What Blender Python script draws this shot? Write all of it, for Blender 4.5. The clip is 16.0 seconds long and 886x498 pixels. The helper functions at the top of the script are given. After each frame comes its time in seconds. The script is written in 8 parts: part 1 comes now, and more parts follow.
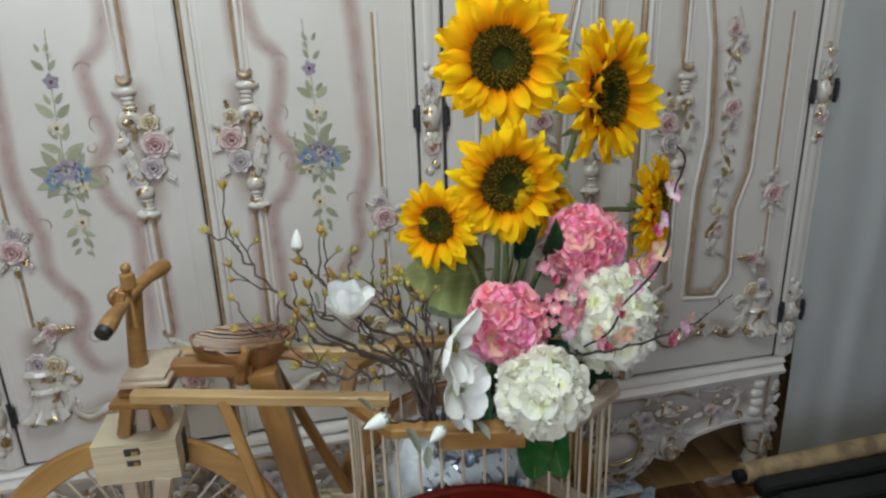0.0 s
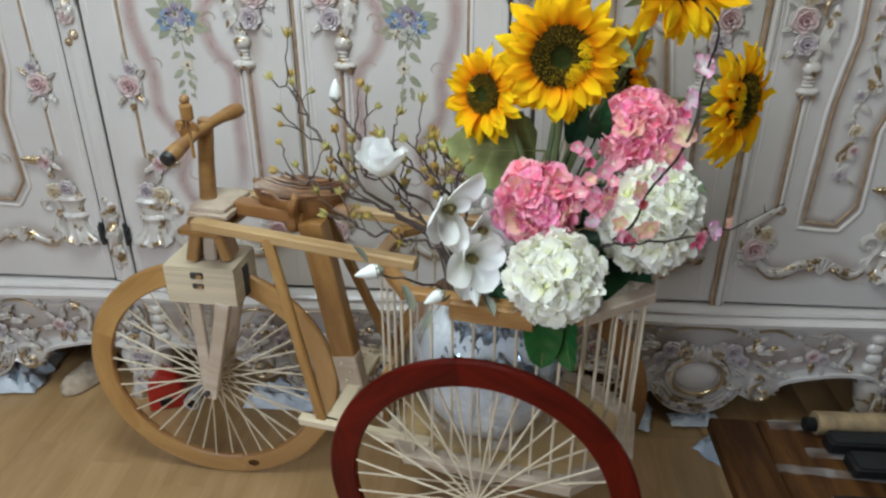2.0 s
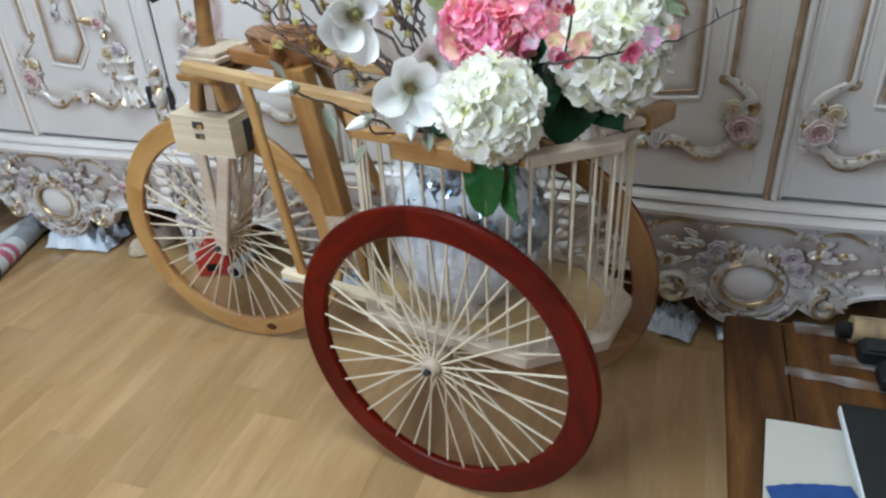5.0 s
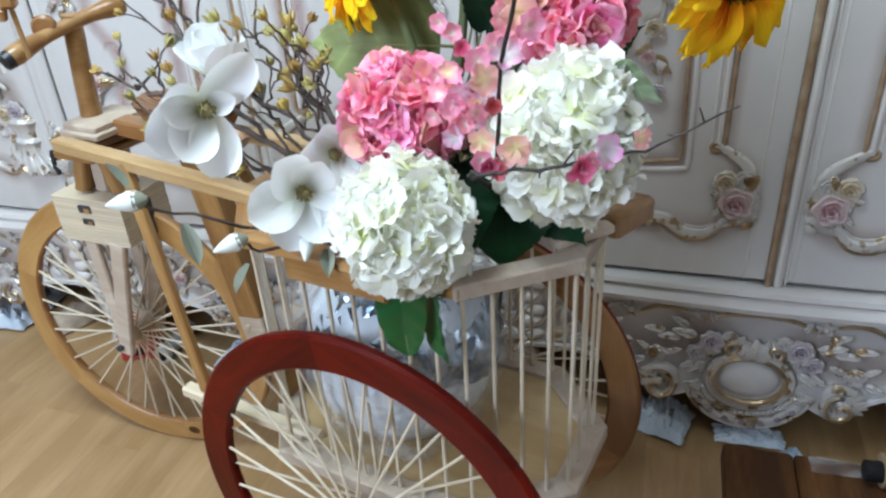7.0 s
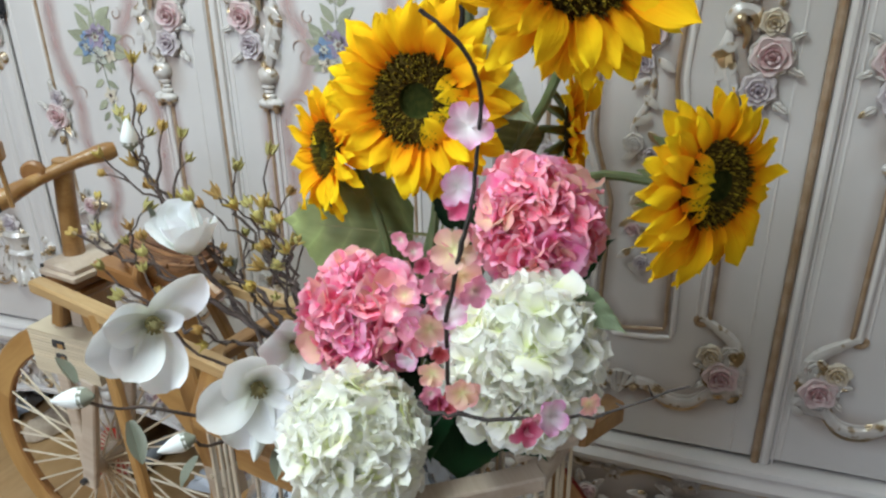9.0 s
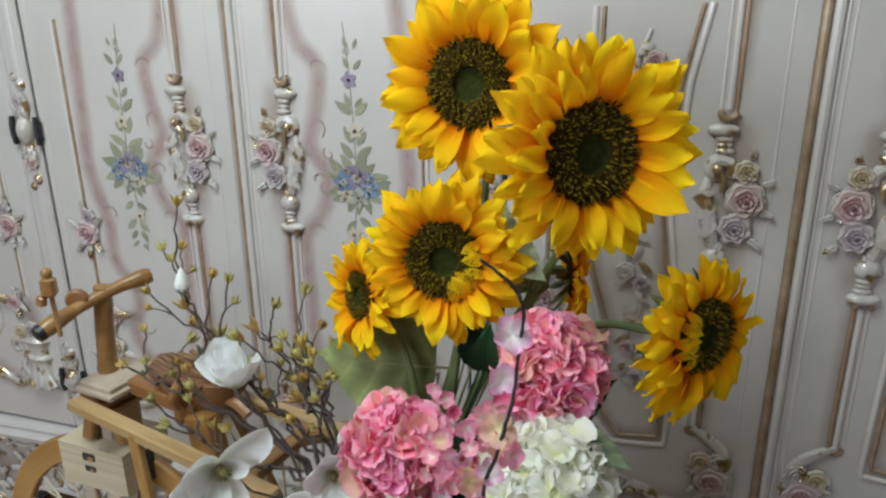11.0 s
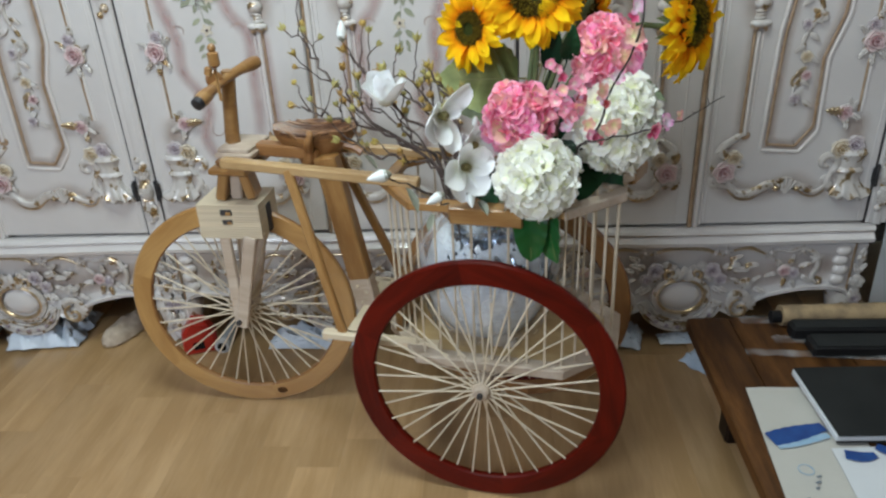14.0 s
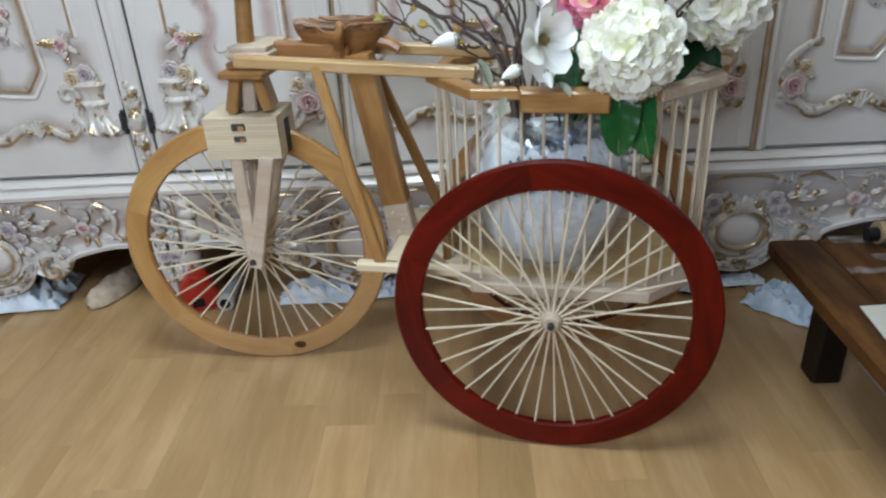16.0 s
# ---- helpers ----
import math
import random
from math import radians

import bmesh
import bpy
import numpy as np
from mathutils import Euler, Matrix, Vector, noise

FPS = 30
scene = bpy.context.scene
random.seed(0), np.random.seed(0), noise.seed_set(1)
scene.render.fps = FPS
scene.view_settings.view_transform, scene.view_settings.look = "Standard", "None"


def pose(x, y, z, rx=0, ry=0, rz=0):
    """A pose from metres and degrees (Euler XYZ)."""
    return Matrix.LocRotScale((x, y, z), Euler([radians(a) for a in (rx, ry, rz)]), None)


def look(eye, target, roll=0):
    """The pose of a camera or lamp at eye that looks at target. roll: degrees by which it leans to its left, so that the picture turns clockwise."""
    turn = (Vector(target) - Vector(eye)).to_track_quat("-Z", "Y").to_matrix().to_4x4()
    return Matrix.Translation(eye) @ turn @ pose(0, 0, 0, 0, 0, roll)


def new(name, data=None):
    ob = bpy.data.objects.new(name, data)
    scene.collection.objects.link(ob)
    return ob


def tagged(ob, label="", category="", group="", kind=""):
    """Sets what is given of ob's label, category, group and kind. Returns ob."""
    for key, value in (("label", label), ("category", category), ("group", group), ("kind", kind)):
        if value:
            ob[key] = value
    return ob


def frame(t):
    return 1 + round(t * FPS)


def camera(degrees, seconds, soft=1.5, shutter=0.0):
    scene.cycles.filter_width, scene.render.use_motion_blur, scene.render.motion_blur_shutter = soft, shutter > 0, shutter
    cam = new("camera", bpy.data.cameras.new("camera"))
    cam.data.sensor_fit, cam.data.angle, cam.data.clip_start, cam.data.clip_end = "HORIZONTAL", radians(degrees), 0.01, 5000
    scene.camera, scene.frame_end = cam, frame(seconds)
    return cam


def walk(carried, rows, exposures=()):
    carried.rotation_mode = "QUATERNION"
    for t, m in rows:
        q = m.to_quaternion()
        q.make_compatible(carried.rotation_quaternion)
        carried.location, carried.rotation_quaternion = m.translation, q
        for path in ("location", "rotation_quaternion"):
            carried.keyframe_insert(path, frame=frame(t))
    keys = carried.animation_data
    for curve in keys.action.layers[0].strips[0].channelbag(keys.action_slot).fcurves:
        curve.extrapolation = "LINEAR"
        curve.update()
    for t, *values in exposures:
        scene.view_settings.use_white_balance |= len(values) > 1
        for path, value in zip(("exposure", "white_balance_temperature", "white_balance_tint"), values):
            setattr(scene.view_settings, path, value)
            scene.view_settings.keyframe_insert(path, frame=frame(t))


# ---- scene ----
cam = camera(63.4, 16.0, soft=2.4)
METRES, EYE, TILT, LEAN, TURN = 2.4, 1.32, 0.0, 0.0, -12.0
EXPOSURES = [(0.0, -0.26, 6250, 10), (1.0, -0.33, 6250, 10), (1.5, -0.1, 6150, 10), (2.5, 0.11, 6000, 10), (5.5, 0.6, 5650, 10), (7.0, 0.66, 5500, 10), (8.0, 0.5, 5700, 10), (8.5, 0.32, 5900, 10), (9.0, 0.3, 5950, 10), (9.7, 0.09, 6050, 10), (11.8, -0.22, 6150, 10), (12.5, -0.28, 6200, 10), (13.5, -0.02, 6100, 10), (14.2, 0.22, 5950, 10), (15.0, 0.3, 5950, 10), (16.0, 0.38, 5850, 10)]
ROWS = [
    (0.0, 0.0, 0.0, 0.0, -0.62, -20.08, 1.7),
    (0.5, 0.0408, -0.0058, 0.0004, 6.77, -20.24, 1.13),
    (1.0, 0.088, -0.0181, -0.003, 11.91, -21.38, 1.05),
    (1.5, 0.1071, -0.0123, -0.0158, 15.2, -24.2, 1.66),
    (2.0, 0.1022, 0.0115, -0.0333, 16.29, -26.63, -0.08),
    (2.5, 0.1103, 0.0229, -0.0444, 17.9, -28.94, 0.69),
    (3.0, 0.1413, 0.0225, -0.0589, 21.66, -30.57, 0.81),
    (5.5, 0.2277, 0.0878, -0.1204, 28.69, -31.29, 2.67),
    (6.0, 0.2136, 0.1297, -0.1279, 24.34, -31.74, 3.32),
    (6.5, 0.2068, 0.1577, -0.1226, 25.09, -30.71, 4.64),
    (7.0, 0.2053, 0.1829, -0.1123, 28.75, -29.27, 3.26),
    (7.5, 0.2035, 0.1992, -0.102, 31.38, -27.82, 2.84),
    (8.0, 0.2067, 0.2121, -0.0891, 30.61, -26.36, 1.87),
    (8.5, 0.2102, 0.2198, -0.0766, 30.56, -24.95, 1.5),
    (9.0, 0.2095, 0.2223, -0.0654, 30.97, -23.46, 0.81),
    (9.5, 0.2088, 0.222, -0.0506, 30.74, -21.36, -0.19),
    (12.0, 0.1776, 0.0732, -0.0089, 20.95, -18.2, 4.3),
    (12.5, 0.1655, 0.0159, -0.0146, 21.17, -20.04, 4.14),
    (13.0, 0.1696, -0.0372, -0.0241, 22.38, -21.21, 2.69),
    (13.5, 0.1628, -0.0604, -0.0379, 20.33, -23.85, 2.99),
    (14.0, 0.1314, -0.0794, -0.0569, 15.4, -26.77, 2.68),
    (14.5, 0.1071, -0.0912, -0.0766, 14.06, -26.16, 3.26),
    (15.0, 0.0845, -0.089, -0.102, 13.5, -27.12, 2.85),
    (15.5, 0.0623, -0.0751, -0.1253, 11.86, -26.42, 1.96),
    (16.0, 0.0516, -0.0472, -0.1545, 12.79, -26.79, 2.82),
]
PATH = [(t, pose(0, 0, EYE, TILT, LEAN, TURN) @ pose(METRES * x, METRES * y, METRES * z, 90 + pitch, roll, yaw)) for t, x, y, z, yaw, pitch, roll in ROWS]
PATH += [
    (3.2, look((0.374, -0.025, 1.166), (0.019, 1.656, 0.142), -0.9)),
    (5.3, look((0.576, 0.065, 1.040), (0.009, 1.687, 0.016), -3.3)),
    (9.7, look((0.601, 0.415, 1.213), (-0.021, 2.179, 0.504), 0.1)),
    (11.8, look((0.497, 0.153, 1.307), (0.101, 2.016, 0.698), -3.7)),
    (14.2, look((0.237, -0.260, 1.164), (0.114, 1.510, 0.242), -3.5)),
]
walk(cam, sorted(PATH, key=lambda row: row[0]), EXPOSURES)

# ---------------------------------------------------------------- light
world = bpy.data.worlds.new("world")
scene.world = world
world.use_nodes = True
sky = world.node_tree.nodes.new("ShaderNodeTexSky")
sky.sky_type, sky.sun_disc = "NISHITA", False
sky.sun_elevation, sky.sun_rotation = radians(38), radians(-110)
world.node_tree.links.new(sky.outputs[0], world.node_tree.nodes["Background"].inputs[0])
world.node_tree.nodes["Background"].inputs[1].default_value = 0.07


def area(name, m, w, h, watts, color):
    la = bpy.data.lights.new(name, "AREA")
    la.shape, la.size, la.size_y, la.energy, la.color = "RECTANGLE", w, h, watts, color
    ob = new(name, la)
    ob.matrix_world = m
    return ob


WINDOW_POWER, SIDE_POWER, CEILING_POWER = 41, 2.5, 23
area("window_daylight", look((-1.2, -1.5, 1.8), (0.15, 1.2, 1.0)), 1.5, 0.85, WINDOW_POWER, (0.875, 0.935, 1.0))
area("side_window_daylight", look((1.9, 0.45, 1.6), (0.3, 1.1, 0.9)), 0.9, 0.8, SIDE_POWER, (1.0, 0.95, 0.82))
area("ceiling_lamp_light", pose(-0.1, 0.6, 2.27), 0.7, 0.7, CEILING_POWER, (0.9, 1.0, 0.92))

# ---------------------------------------------------------------- materials
def mat(name, base, rough=0.5, var=None, scale=20.0, amount=0.5, bump=0.0, bump_scale=120.0, metal=0.0, coat=0.0, stretch=(1, 1, 1), detail=4.0, random_value=0.0, random_hue=0.0, fine=0.0, spec=0.5, trans=0.0, sub=0.0):
    """A painted or natural surface: two colours mixed by noise at two scales, with fine relief."""
    m = bpy.data.materials.new(name)
    m.use_nodes = True
    nt = m.node_tree
    b = nt.nodes["Principled BSDF"]
    b.inputs["Roughness"].default_value, b.inputs["Metallic"].default_value = rough, metal
    b.inputs["Coat Weight"].default_value = coat
    b.inputs["Specular IOR Level"].default_value = spec
    b.inputs["Transmission Weight"].default_value = trans
    b.inputs["Subsurface Weight"].default_value = sub
    b.inputs["Subsurface Radius"].default_value = (0.01, 0.008, 0.005)
    tc = nt.nodes.new("ShaderNodeTexCoord")
    mp = nt.nodes.new("ShaderNodeMapping")
    mp.inputs["Scale"].default_value = stretch
    nt.links.new(tc.outputs["Object"], mp.inputs["Vector"])
    n1 = nt.nodes.new("ShaderNodeTexNoise")
    n1.inputs["Scale"].default_value, n1.inputs["Detail"].default_value = scale, detail
    nt.links.new(mp.outputs[0], n1.inputs["Vector"])
    oi = nt.nodes.new("ShaderNodeObjectInfo")
    if random_value or random_hue:
        n1.noise_dimensions = "4D"
        w = nt.nodes.new("ShaderNodeMath")
        w.operation = "MULTIPLY"
        w.inputs[1].default_value = 37.0
        nt.links.new(oi.outputs["Random"], w.inputs[0])
        nt.links.new(w.outputs[0], n1.inputs["W"])
    ramp = nt.nodes.new("ShaderNodeValToRGB")
    ramp.color_ramp.elements[0].position, ramp.color_ramp.elements[1].position = 0.5 - 0.25 / max(amount, 0.01) * 0.5, 0.5 + 0.25 / max(amount, 0.01) * 0.5
    ramp.color_ramp.elements[0].color = (*base, 1)
    ramp.color_ramp.elements[1].color = (*(var or base), 1)
    nt.links.new(n1.outputs["Fac"], ramp.inputs["Fac"])
    col = ramp.outputs["Color"]
    if fine:
        n3 = nt.nodes.new("ShaderNodeTexNoise")
        n3.inputs["Scale"].default_value, n3.inputs["Detail"].default_value = scale * 9, 3
        nt.links.new(mp.outputs[0], n3.inputs["Vector"])
        mr = nt.nodes.new("ShaderNodeMapRange")
        mr.inputs["To Min"].default_value, mr.inputs["To Max"].default_value = 1 - fine, 1 + fine
        nt.links.new(n3.outputs["Fac"], mr.inputs["Value"])
        hs = nt.nodes.new("ShaderNodeHueSaturation")
        nt.links.new(col, hs.inputs["Color"])
        nt.links.new(mr.outputs[0], hs.inputs["Value"])
        col = hs.outputs[0]
    if random_value or random_hue:
        hs = nt.nodes.new("ShaderNodeHueSaturation")
        r1 = nt.nodes.new("ShaderNodeMapRange")
        r1.inputs["To Min"].default_value, r1.inputs["To Max"].default_value = 1 - random_value, 1 + random_value
        r2 = nt.nodes.new("ShaderNodeMapRange")
        r2.inputs["To Min"].default_value, r2.inputs["To Max"].default_value = 0.5 - random_hue, 0.5 + random_hue
        fr = nt.nodes.new("ShaderNodeMath")
        fr.operation = "FRACT"
        w2 = nt.nodes.new("ShaderNodeMath")
        w2.operation = "MULTIPLY"
        w2.inputs[1].default_value = 7.31
        nt.links.new(oi.outputs["Random"], w2.inputs[0])
        nt.links.new(w2.outputs[0], fr.inputs[0])
        nt.links.new(oi.outputs["Random"], r1.inputs["Value"])
        nt.links.new(fr.outputs[0], r2.inputs["Value"])
        nt.links.new(r1.outputs[0], hs.inputs["Value"])
        nt.links.new(r2.outputs[0], hs.inputs["Hue"])
        nt.links.new(col, hs.inputs["Color"])
        col = hs.outputs[0]
    nt.links.new(col, b.inputs["Base Color"])
    if bump:
        n2 = nt.nodes.new("ShaderNodeTexNoise")
        n2.inputs["Scale"].default_value, n2.inputs["Detail"].default_value = bump_scale, 3
        nt.links.new(mp.outputs[0], n2.inputs["Vector"])
        bp = nt.nodes.new("ShaderNodeBump")
        bp.inputs["Strength"].default_value, bp.inputs["Distance"].default_value = bump, 0.002
        nt.links.new(n2.outputs["Fac"], bp.inputs["Height"])
        nt.links.new(bp.outputs[0], b.inputs["Normal"])
    return m


def wood(name, light, dark, ring=26.0, rough=0.45, axis="X", coat=0.0, rv=0.12, distort=5.0, bump=0.15, spec=0.5):
    """Wood: wavy growth bands along one axis, fine pores, every board a little different."""
    m = bpy.data.materials.new(name)
    m.use_nodes = True
    nt = m.node_tree
    b = nt.nodes["Principled BSDF"]
    b.inputs["Roughness"].default_value, b.inputs["Coat Weight"].default_value = rough, coat
    b.inputs["Coat Roughness"].default_value = 0.15
    b.inputs["Specular IOR Level"].default_value = spec
    tc, mp, oi = nt.nodes.new("ShaderNodeTexCoord"), nt.nodes.new("ShaderNodeMapping"), nt.nodes.new("ShaderNodeObjectInfo")
    s = {"X": (0.12, 1, 1), "Y": (1, 0.12, 1), "Z": (1, 1, 0.12)}[axis]
    mp.inputs["Scale"].default_value = s
    nt.links.new(tc.outputs["Object"], mp.inputs["Vector"])
    ad = nt.nodes.new("ShaderNodeVectorMath")
    ad.operation = "MULTIPLY_ADD"
    ad.inputs[1].default_value = (3.1, 1.7, 2.3)
    nt.links.new(oi.outputs["Random"], ad.inputs[0])
    nt.links.new(mp.outputs[0], ad.inputs[2])
    n = nt.nodes.new("ShaderNodeTexNoise")
    n.inputs["Scale"].default_value, n.inputs["Detail"].default_value, n.inputs["Distortion"].default_value = ring, 3, distort * 0.2
    nt.links.new(ad.outputs[0], n.inputs["Vector"])
    p = nt.nodes.new("ShaderNodeTexNoise")
    p.inputs["Scale"].default_value, p.inputs["Detail"].default_value = ring * 12, 4
    nt.links.new(ad.outputs[0], p.inputs["Vector"])
    big = nt.nodes.new("ShaderNodeTexNoise")
    big.inputs["Scale"].default_value, big.inputs["Detail"].default_value = 5.0, 2
    ad2 = nt.nodes.new("ShaderNodeVectorMath")
    ad2.operation = "MULTIPLY_ADD"
    ad2.inputs[1].default_value = (23.0, 17.0, 31.0)
    nt.links.new(oi.outputs["Random"], ad2.inputs[0])
    nt.links.new(tc.outputs["Object"], ad2.inputs[2])
    nt.links.new(ad2.outputs[0], big.inputs["Vector"])
    a1 = nt.nodes.new("ShaderNodeMath")
    a1.operation = "MULTIPLY_ADD"
    a1.inputs[1].default_value = 0.35
    nt.links.new(p.outputs["Fac"], a1.inputs[0])
    nt.links.new(n.outputs["Fac"], a1.inputs[2])
    a2 = nt.nodes.new("ShaderNodeMath")
    a2.operation = "MULTIPLY_ADD"
    a2.inputs[1].default_value = 0.4
    nt.links.new(big.outputs["Fac"], a2.inputs[0])
    nt.links.new(a1.outputs[0], a2.inputs[2])
    ramp = nt.nodes.new("ShaderNodeValToRGB")
    ramp.color_ramp.elements[0].position, ramp.color_ramp.elements[1].position = 0.62, 1.1
    ramp.color_ramp.elements[0].color, ramp.color_ramp.elements[1].color = (*light, 1), (*dark, 1)
    nt.links.new(a2.outputs[0], ramp.inputs["Fac"])
    hs, r1 = nt.nodes.new("ShaderNodeHueSaturation"), nt.nodes.new("ShaderNodeMapRange")
    r1.inputs["To Min"].default_value, r1.inputs["To Max"].default_value = 1 - rv, 1 + rv
    nt.links.new(oi.outputs["Random"], r1.inputs["Value"])
    nt.links.new(r1.outputs[0], hs.inputs["Value"])
    nt.links.new(ramp.outputs[0], hs.inputs["Color"])
    nt.links.new(hs.outputs[0], b.inputs["Base Color"])
    bp = nt.nodes.new("ShaderNodeBump")
    bp.inputs["Strength"].default_value, bp.inputs["Distance"].default_value = bump, 0.001
    nt.links.new(a1.outputs[0], bp.inputs["Height"])
    nt.links.new(bp.outputs[0], b.inputs["Normal"])
    return m


CREAM = mat("cream_lacquer", (0.622, 0.596, 0.576), 0.3, (0.552, 0.52, 0.498), 3.5, 0.5, 0.06, 60, fine=0.03, coat=0.2)


def gilded(name, base, shade, gold, low, high):
    """Cream lacquer brushed over with worn gold: patches of metal on a glossy, slightly stained ground."""
    m = mat(name, base, 0.24, shade, 30, 0.6, 0.2, 150, coat=0.35)
    nt = m.node_tree
    b = nt.nodes["Principled BSDF"]
    ground = b.inputs["Base Color"].links[0].from_socket
    tc, ns, mr, mx, me = (nt.nodes.new(k) for k in ("ShaderNodeTexCoord", "ShaderNodeTexNoise", "ShaderNodeMapRange", "ShaderNodeMix", "ShaderNodeMath"))
    geo, ad = nt.nodes.new("ShaderNodeNewGeometry"), nt.nodes.new("ShaderNodeVectorMath")
    nt.links.new(geo.outputs["Position"], ad.inputs[0])
    ad.operation = "MULTIPLY"
    ad.inputs[1].default_value = (1, 0.4, 1)
    ns.inputs["Scale"].default_value, ns.inputs["Detail"].default_value = 42, 2
    nt.links.new(ad.outputs[0], ns.inputs["Vector"])
    mr.interpolation_type = "SMOOTHSTEP"
    mr.inputs["From Min"].default_value, mr.inputs["From Max"].default_value = low, high
    nt.links.new(ns.outputs["Fac"], mr.inputs["Value"])
    mx.data_type = "RGBA"
    nt.links.new(mr.outputs[0], mx.inputs["Factor"])
    nt.links.new(ground, mx.inputs["A"])
    mx.inputs["B"].default_value = (*gold, 1)
    nt.links.new(mx.outputs["Result"], b.inputs["Base Color"])
    me.operation = "MULTIPLY"
    me.inputs[1].default_value = 0.7
    nt.links.new(mr.outputs[0], me.inputs[0])
    nt.links.new(me.outputs[0], b.inputs["Metallic"])
    return m


CARVED = gilded("carved_cream", (0.618, 0.592, 0.566), (0.461, 0.418, 0.374), (0.435, 0.313, 0.165), 0.545, 0.66)
MOULD = mat("cream_moulding", (0.687, 0.657, 0.635), 0.22, (0.609, 0.57, 0.539), 9, 0.5, 0.05, 90, coat=0.3)
GOLD = mat("worn_gilding", (0.435, 0.304, 0.148), 0.28, (0.644, 0.539, 0.383), 60, 0.6, 0.2, 300, metal=0.75)
ANTIQUE = mat("antique_brown_gilding", (0.296, 0.191, 0.104), 0.36, (0.452, 0.339, 0.235), 45, 0.6, 0.15, 200, metal=0.25)


def rose_paint(name, heart, mid, rim):
    """Carved flower paint: a deep heart that pales to cream at the outer petals, patchy."""
    m = mat(name, mid, 0.34, rim, 40, 0.6, 0.2, 250, coat=0.2)
    nt = m.node_tree
    b = nt.nodes["Principled BSDF"]
    tc, ln = nt.nodes.new("ShaderNodeTexCoord"), nt.nodes.new("ShaderNodeVectorMath")
    ln.operation = "LENGTH"
    sc = nt.nodes.new("ShaderNodeMapping")
    sc.inputs["Scale"].default_value = (1, 0.0, 1)
    nt.links.new(tc.outputs["Object"], sc.inputs[0])
    nt.links.new(sc.outputs[0], ln.inputs[0])
    ns = nt.nodes.new("ShaderNodeTexNoise")
    ns.inputs["Scale"].default_value = 3.0
    nt.links.new(tc.outputs["Object"], ns.inputs["Vector"])
    ad = nt.nodes.new("ShaderNodeMath")
    ad.operation = "MULTIPLY_ADD"
    ad.inputs[1].default_value = 0.5
    nt.links.new(ns.outputs["Fac"], ad.inputs[0])
    nt.links.new(ln.outputs["Value"], ad.inputs[2])
    r = nt.nodes.new("ShaderNodeValToRGB")
    e = r.color_ramp.elements
    e[0].position, e[0].color = 0.25, (*heart, 1)
    e[1].position, e[1].color = 1.15, (*rim, 1)
    for ps, c in ((0.42, mid), (0.52, rim), (0.6, heart), (0.68, mid), (0.82, rim), (0.9, mid)):
        k = r.color_ramp.elements.new(ps)
        k.color = (*c, 1)
    nt.links.new(ad.outputs[0], r.inputs["Fac"])
    nt.links.new(r.outputs[0], b.inputs["Base Color"])
    return m


ROSE = rose_paint("dusty_pink_rose_paint", (0.24, 0.1, 0.11), (0.48, 0.29, 0.295), (0.6, 0.48, 0.47))
MAUVE = rose_paint("mauve_rose_paint", (0.174, 0.122, 0.148), (0.374, 0.313, 0.348), (0.557, 0.505, 0.505))
OCHRE = mat("ochre_paint", (0.522, 0.435, 0.287), 0.45, (0.661, 0.609, 0.522), 60, 0.6, 0.2, 250)
BLUE = mat("pale_blue_paint", (0.0609, 0.139, 0.313), 0.45, (0.296, 0.4, 0.539), 110, 0.9, random_value=0.25)
LILAC = mat("lilac_paint", (0.148, 0.0957, 0.191), 0.45, (0.435, 0.374, 0.452), 110, 0.9, random_value=0.2)
PALE_PAINT = mat("pale_grey_green_paint", (0.539, 0.548, 0.487), 0.45, (0.313, 0.313, 0.261), 110, 0.9, random_value=0.1)
DARK_LINE = mat("dark_brush_paint", (0.0609, 0.0478, 0.0522), 0.5, (0.139, 0.104, 0.0957), 90, 0.6)
SAGE = mat("sage_green_paint", (0.174, 0.191, 0.087), 0.5, (0.418, 0.418, 0.331), 95, 0.9, random_value=0.2)
BROWN_LINE = mat("brown_line_paint", (0.261, 0.174, 0.131), 0.5, (0.392, 0.287, 0.235), 60, 0.6)
DARK_GAP = mat("dark_gap", (0.0261, 0.0261, 0.0305), 0.7, (0.0522, 0.0435, 0.0435), 20)
IRON = mat("black_iron", (0.0261, 0.0261, 0.0305), 0.45, (0.0696, 0.0696, 0.074), 80, 0.6, 0.2, 200, metal=0.6)
PLASTER = mat("pale_plaster", (0.24, 0.215, 0.19), 0.85, (0.2, 0.18, 0.16), 2.5, 0.5, 0.2, 90, fine=0.03)
CEILING = mat("white_ceiling_paint", (0.66, 0.66, 0.65), 0.9, (0.6, 0.6, 0.59), 2, 0.5, 0.15, 120)
CURTAIN = mat("grey_white_curtain_cloth", (0.86, 0.88, 0.89), 0.85, (0.8, 0.83, 0.85), 4, 0.5, 0.25, 500)
LAMINATE = wood("oak_laminate", (0.47, 0.305, 0.15), (0.36, 0.22, 0.095), 13, 0.3, "Y", 0.15, 0.11, 6.0, 0.015)
PINE = wood("honey_pine", (0.418, 0.244, 0.087), (0.261, 0.126, 0.0365), 26, 0.36, "X", 0.25, 0.1)
RIMWOOD = wood("honey_birch_rim", (0.505, 0.3, 0.104), (0.357, 0.187, 0.0566), 14, 0.3, "X", 0.35, 0.06, 4)
REDWOOD = wood("red_mahogany_varnish", (0.158, 0.0088, 0.0026), (0.06, 0.0034, 0.0011), 9, 0.36, "X", 0.0, 0.06, 4, 0.03, 0.15)
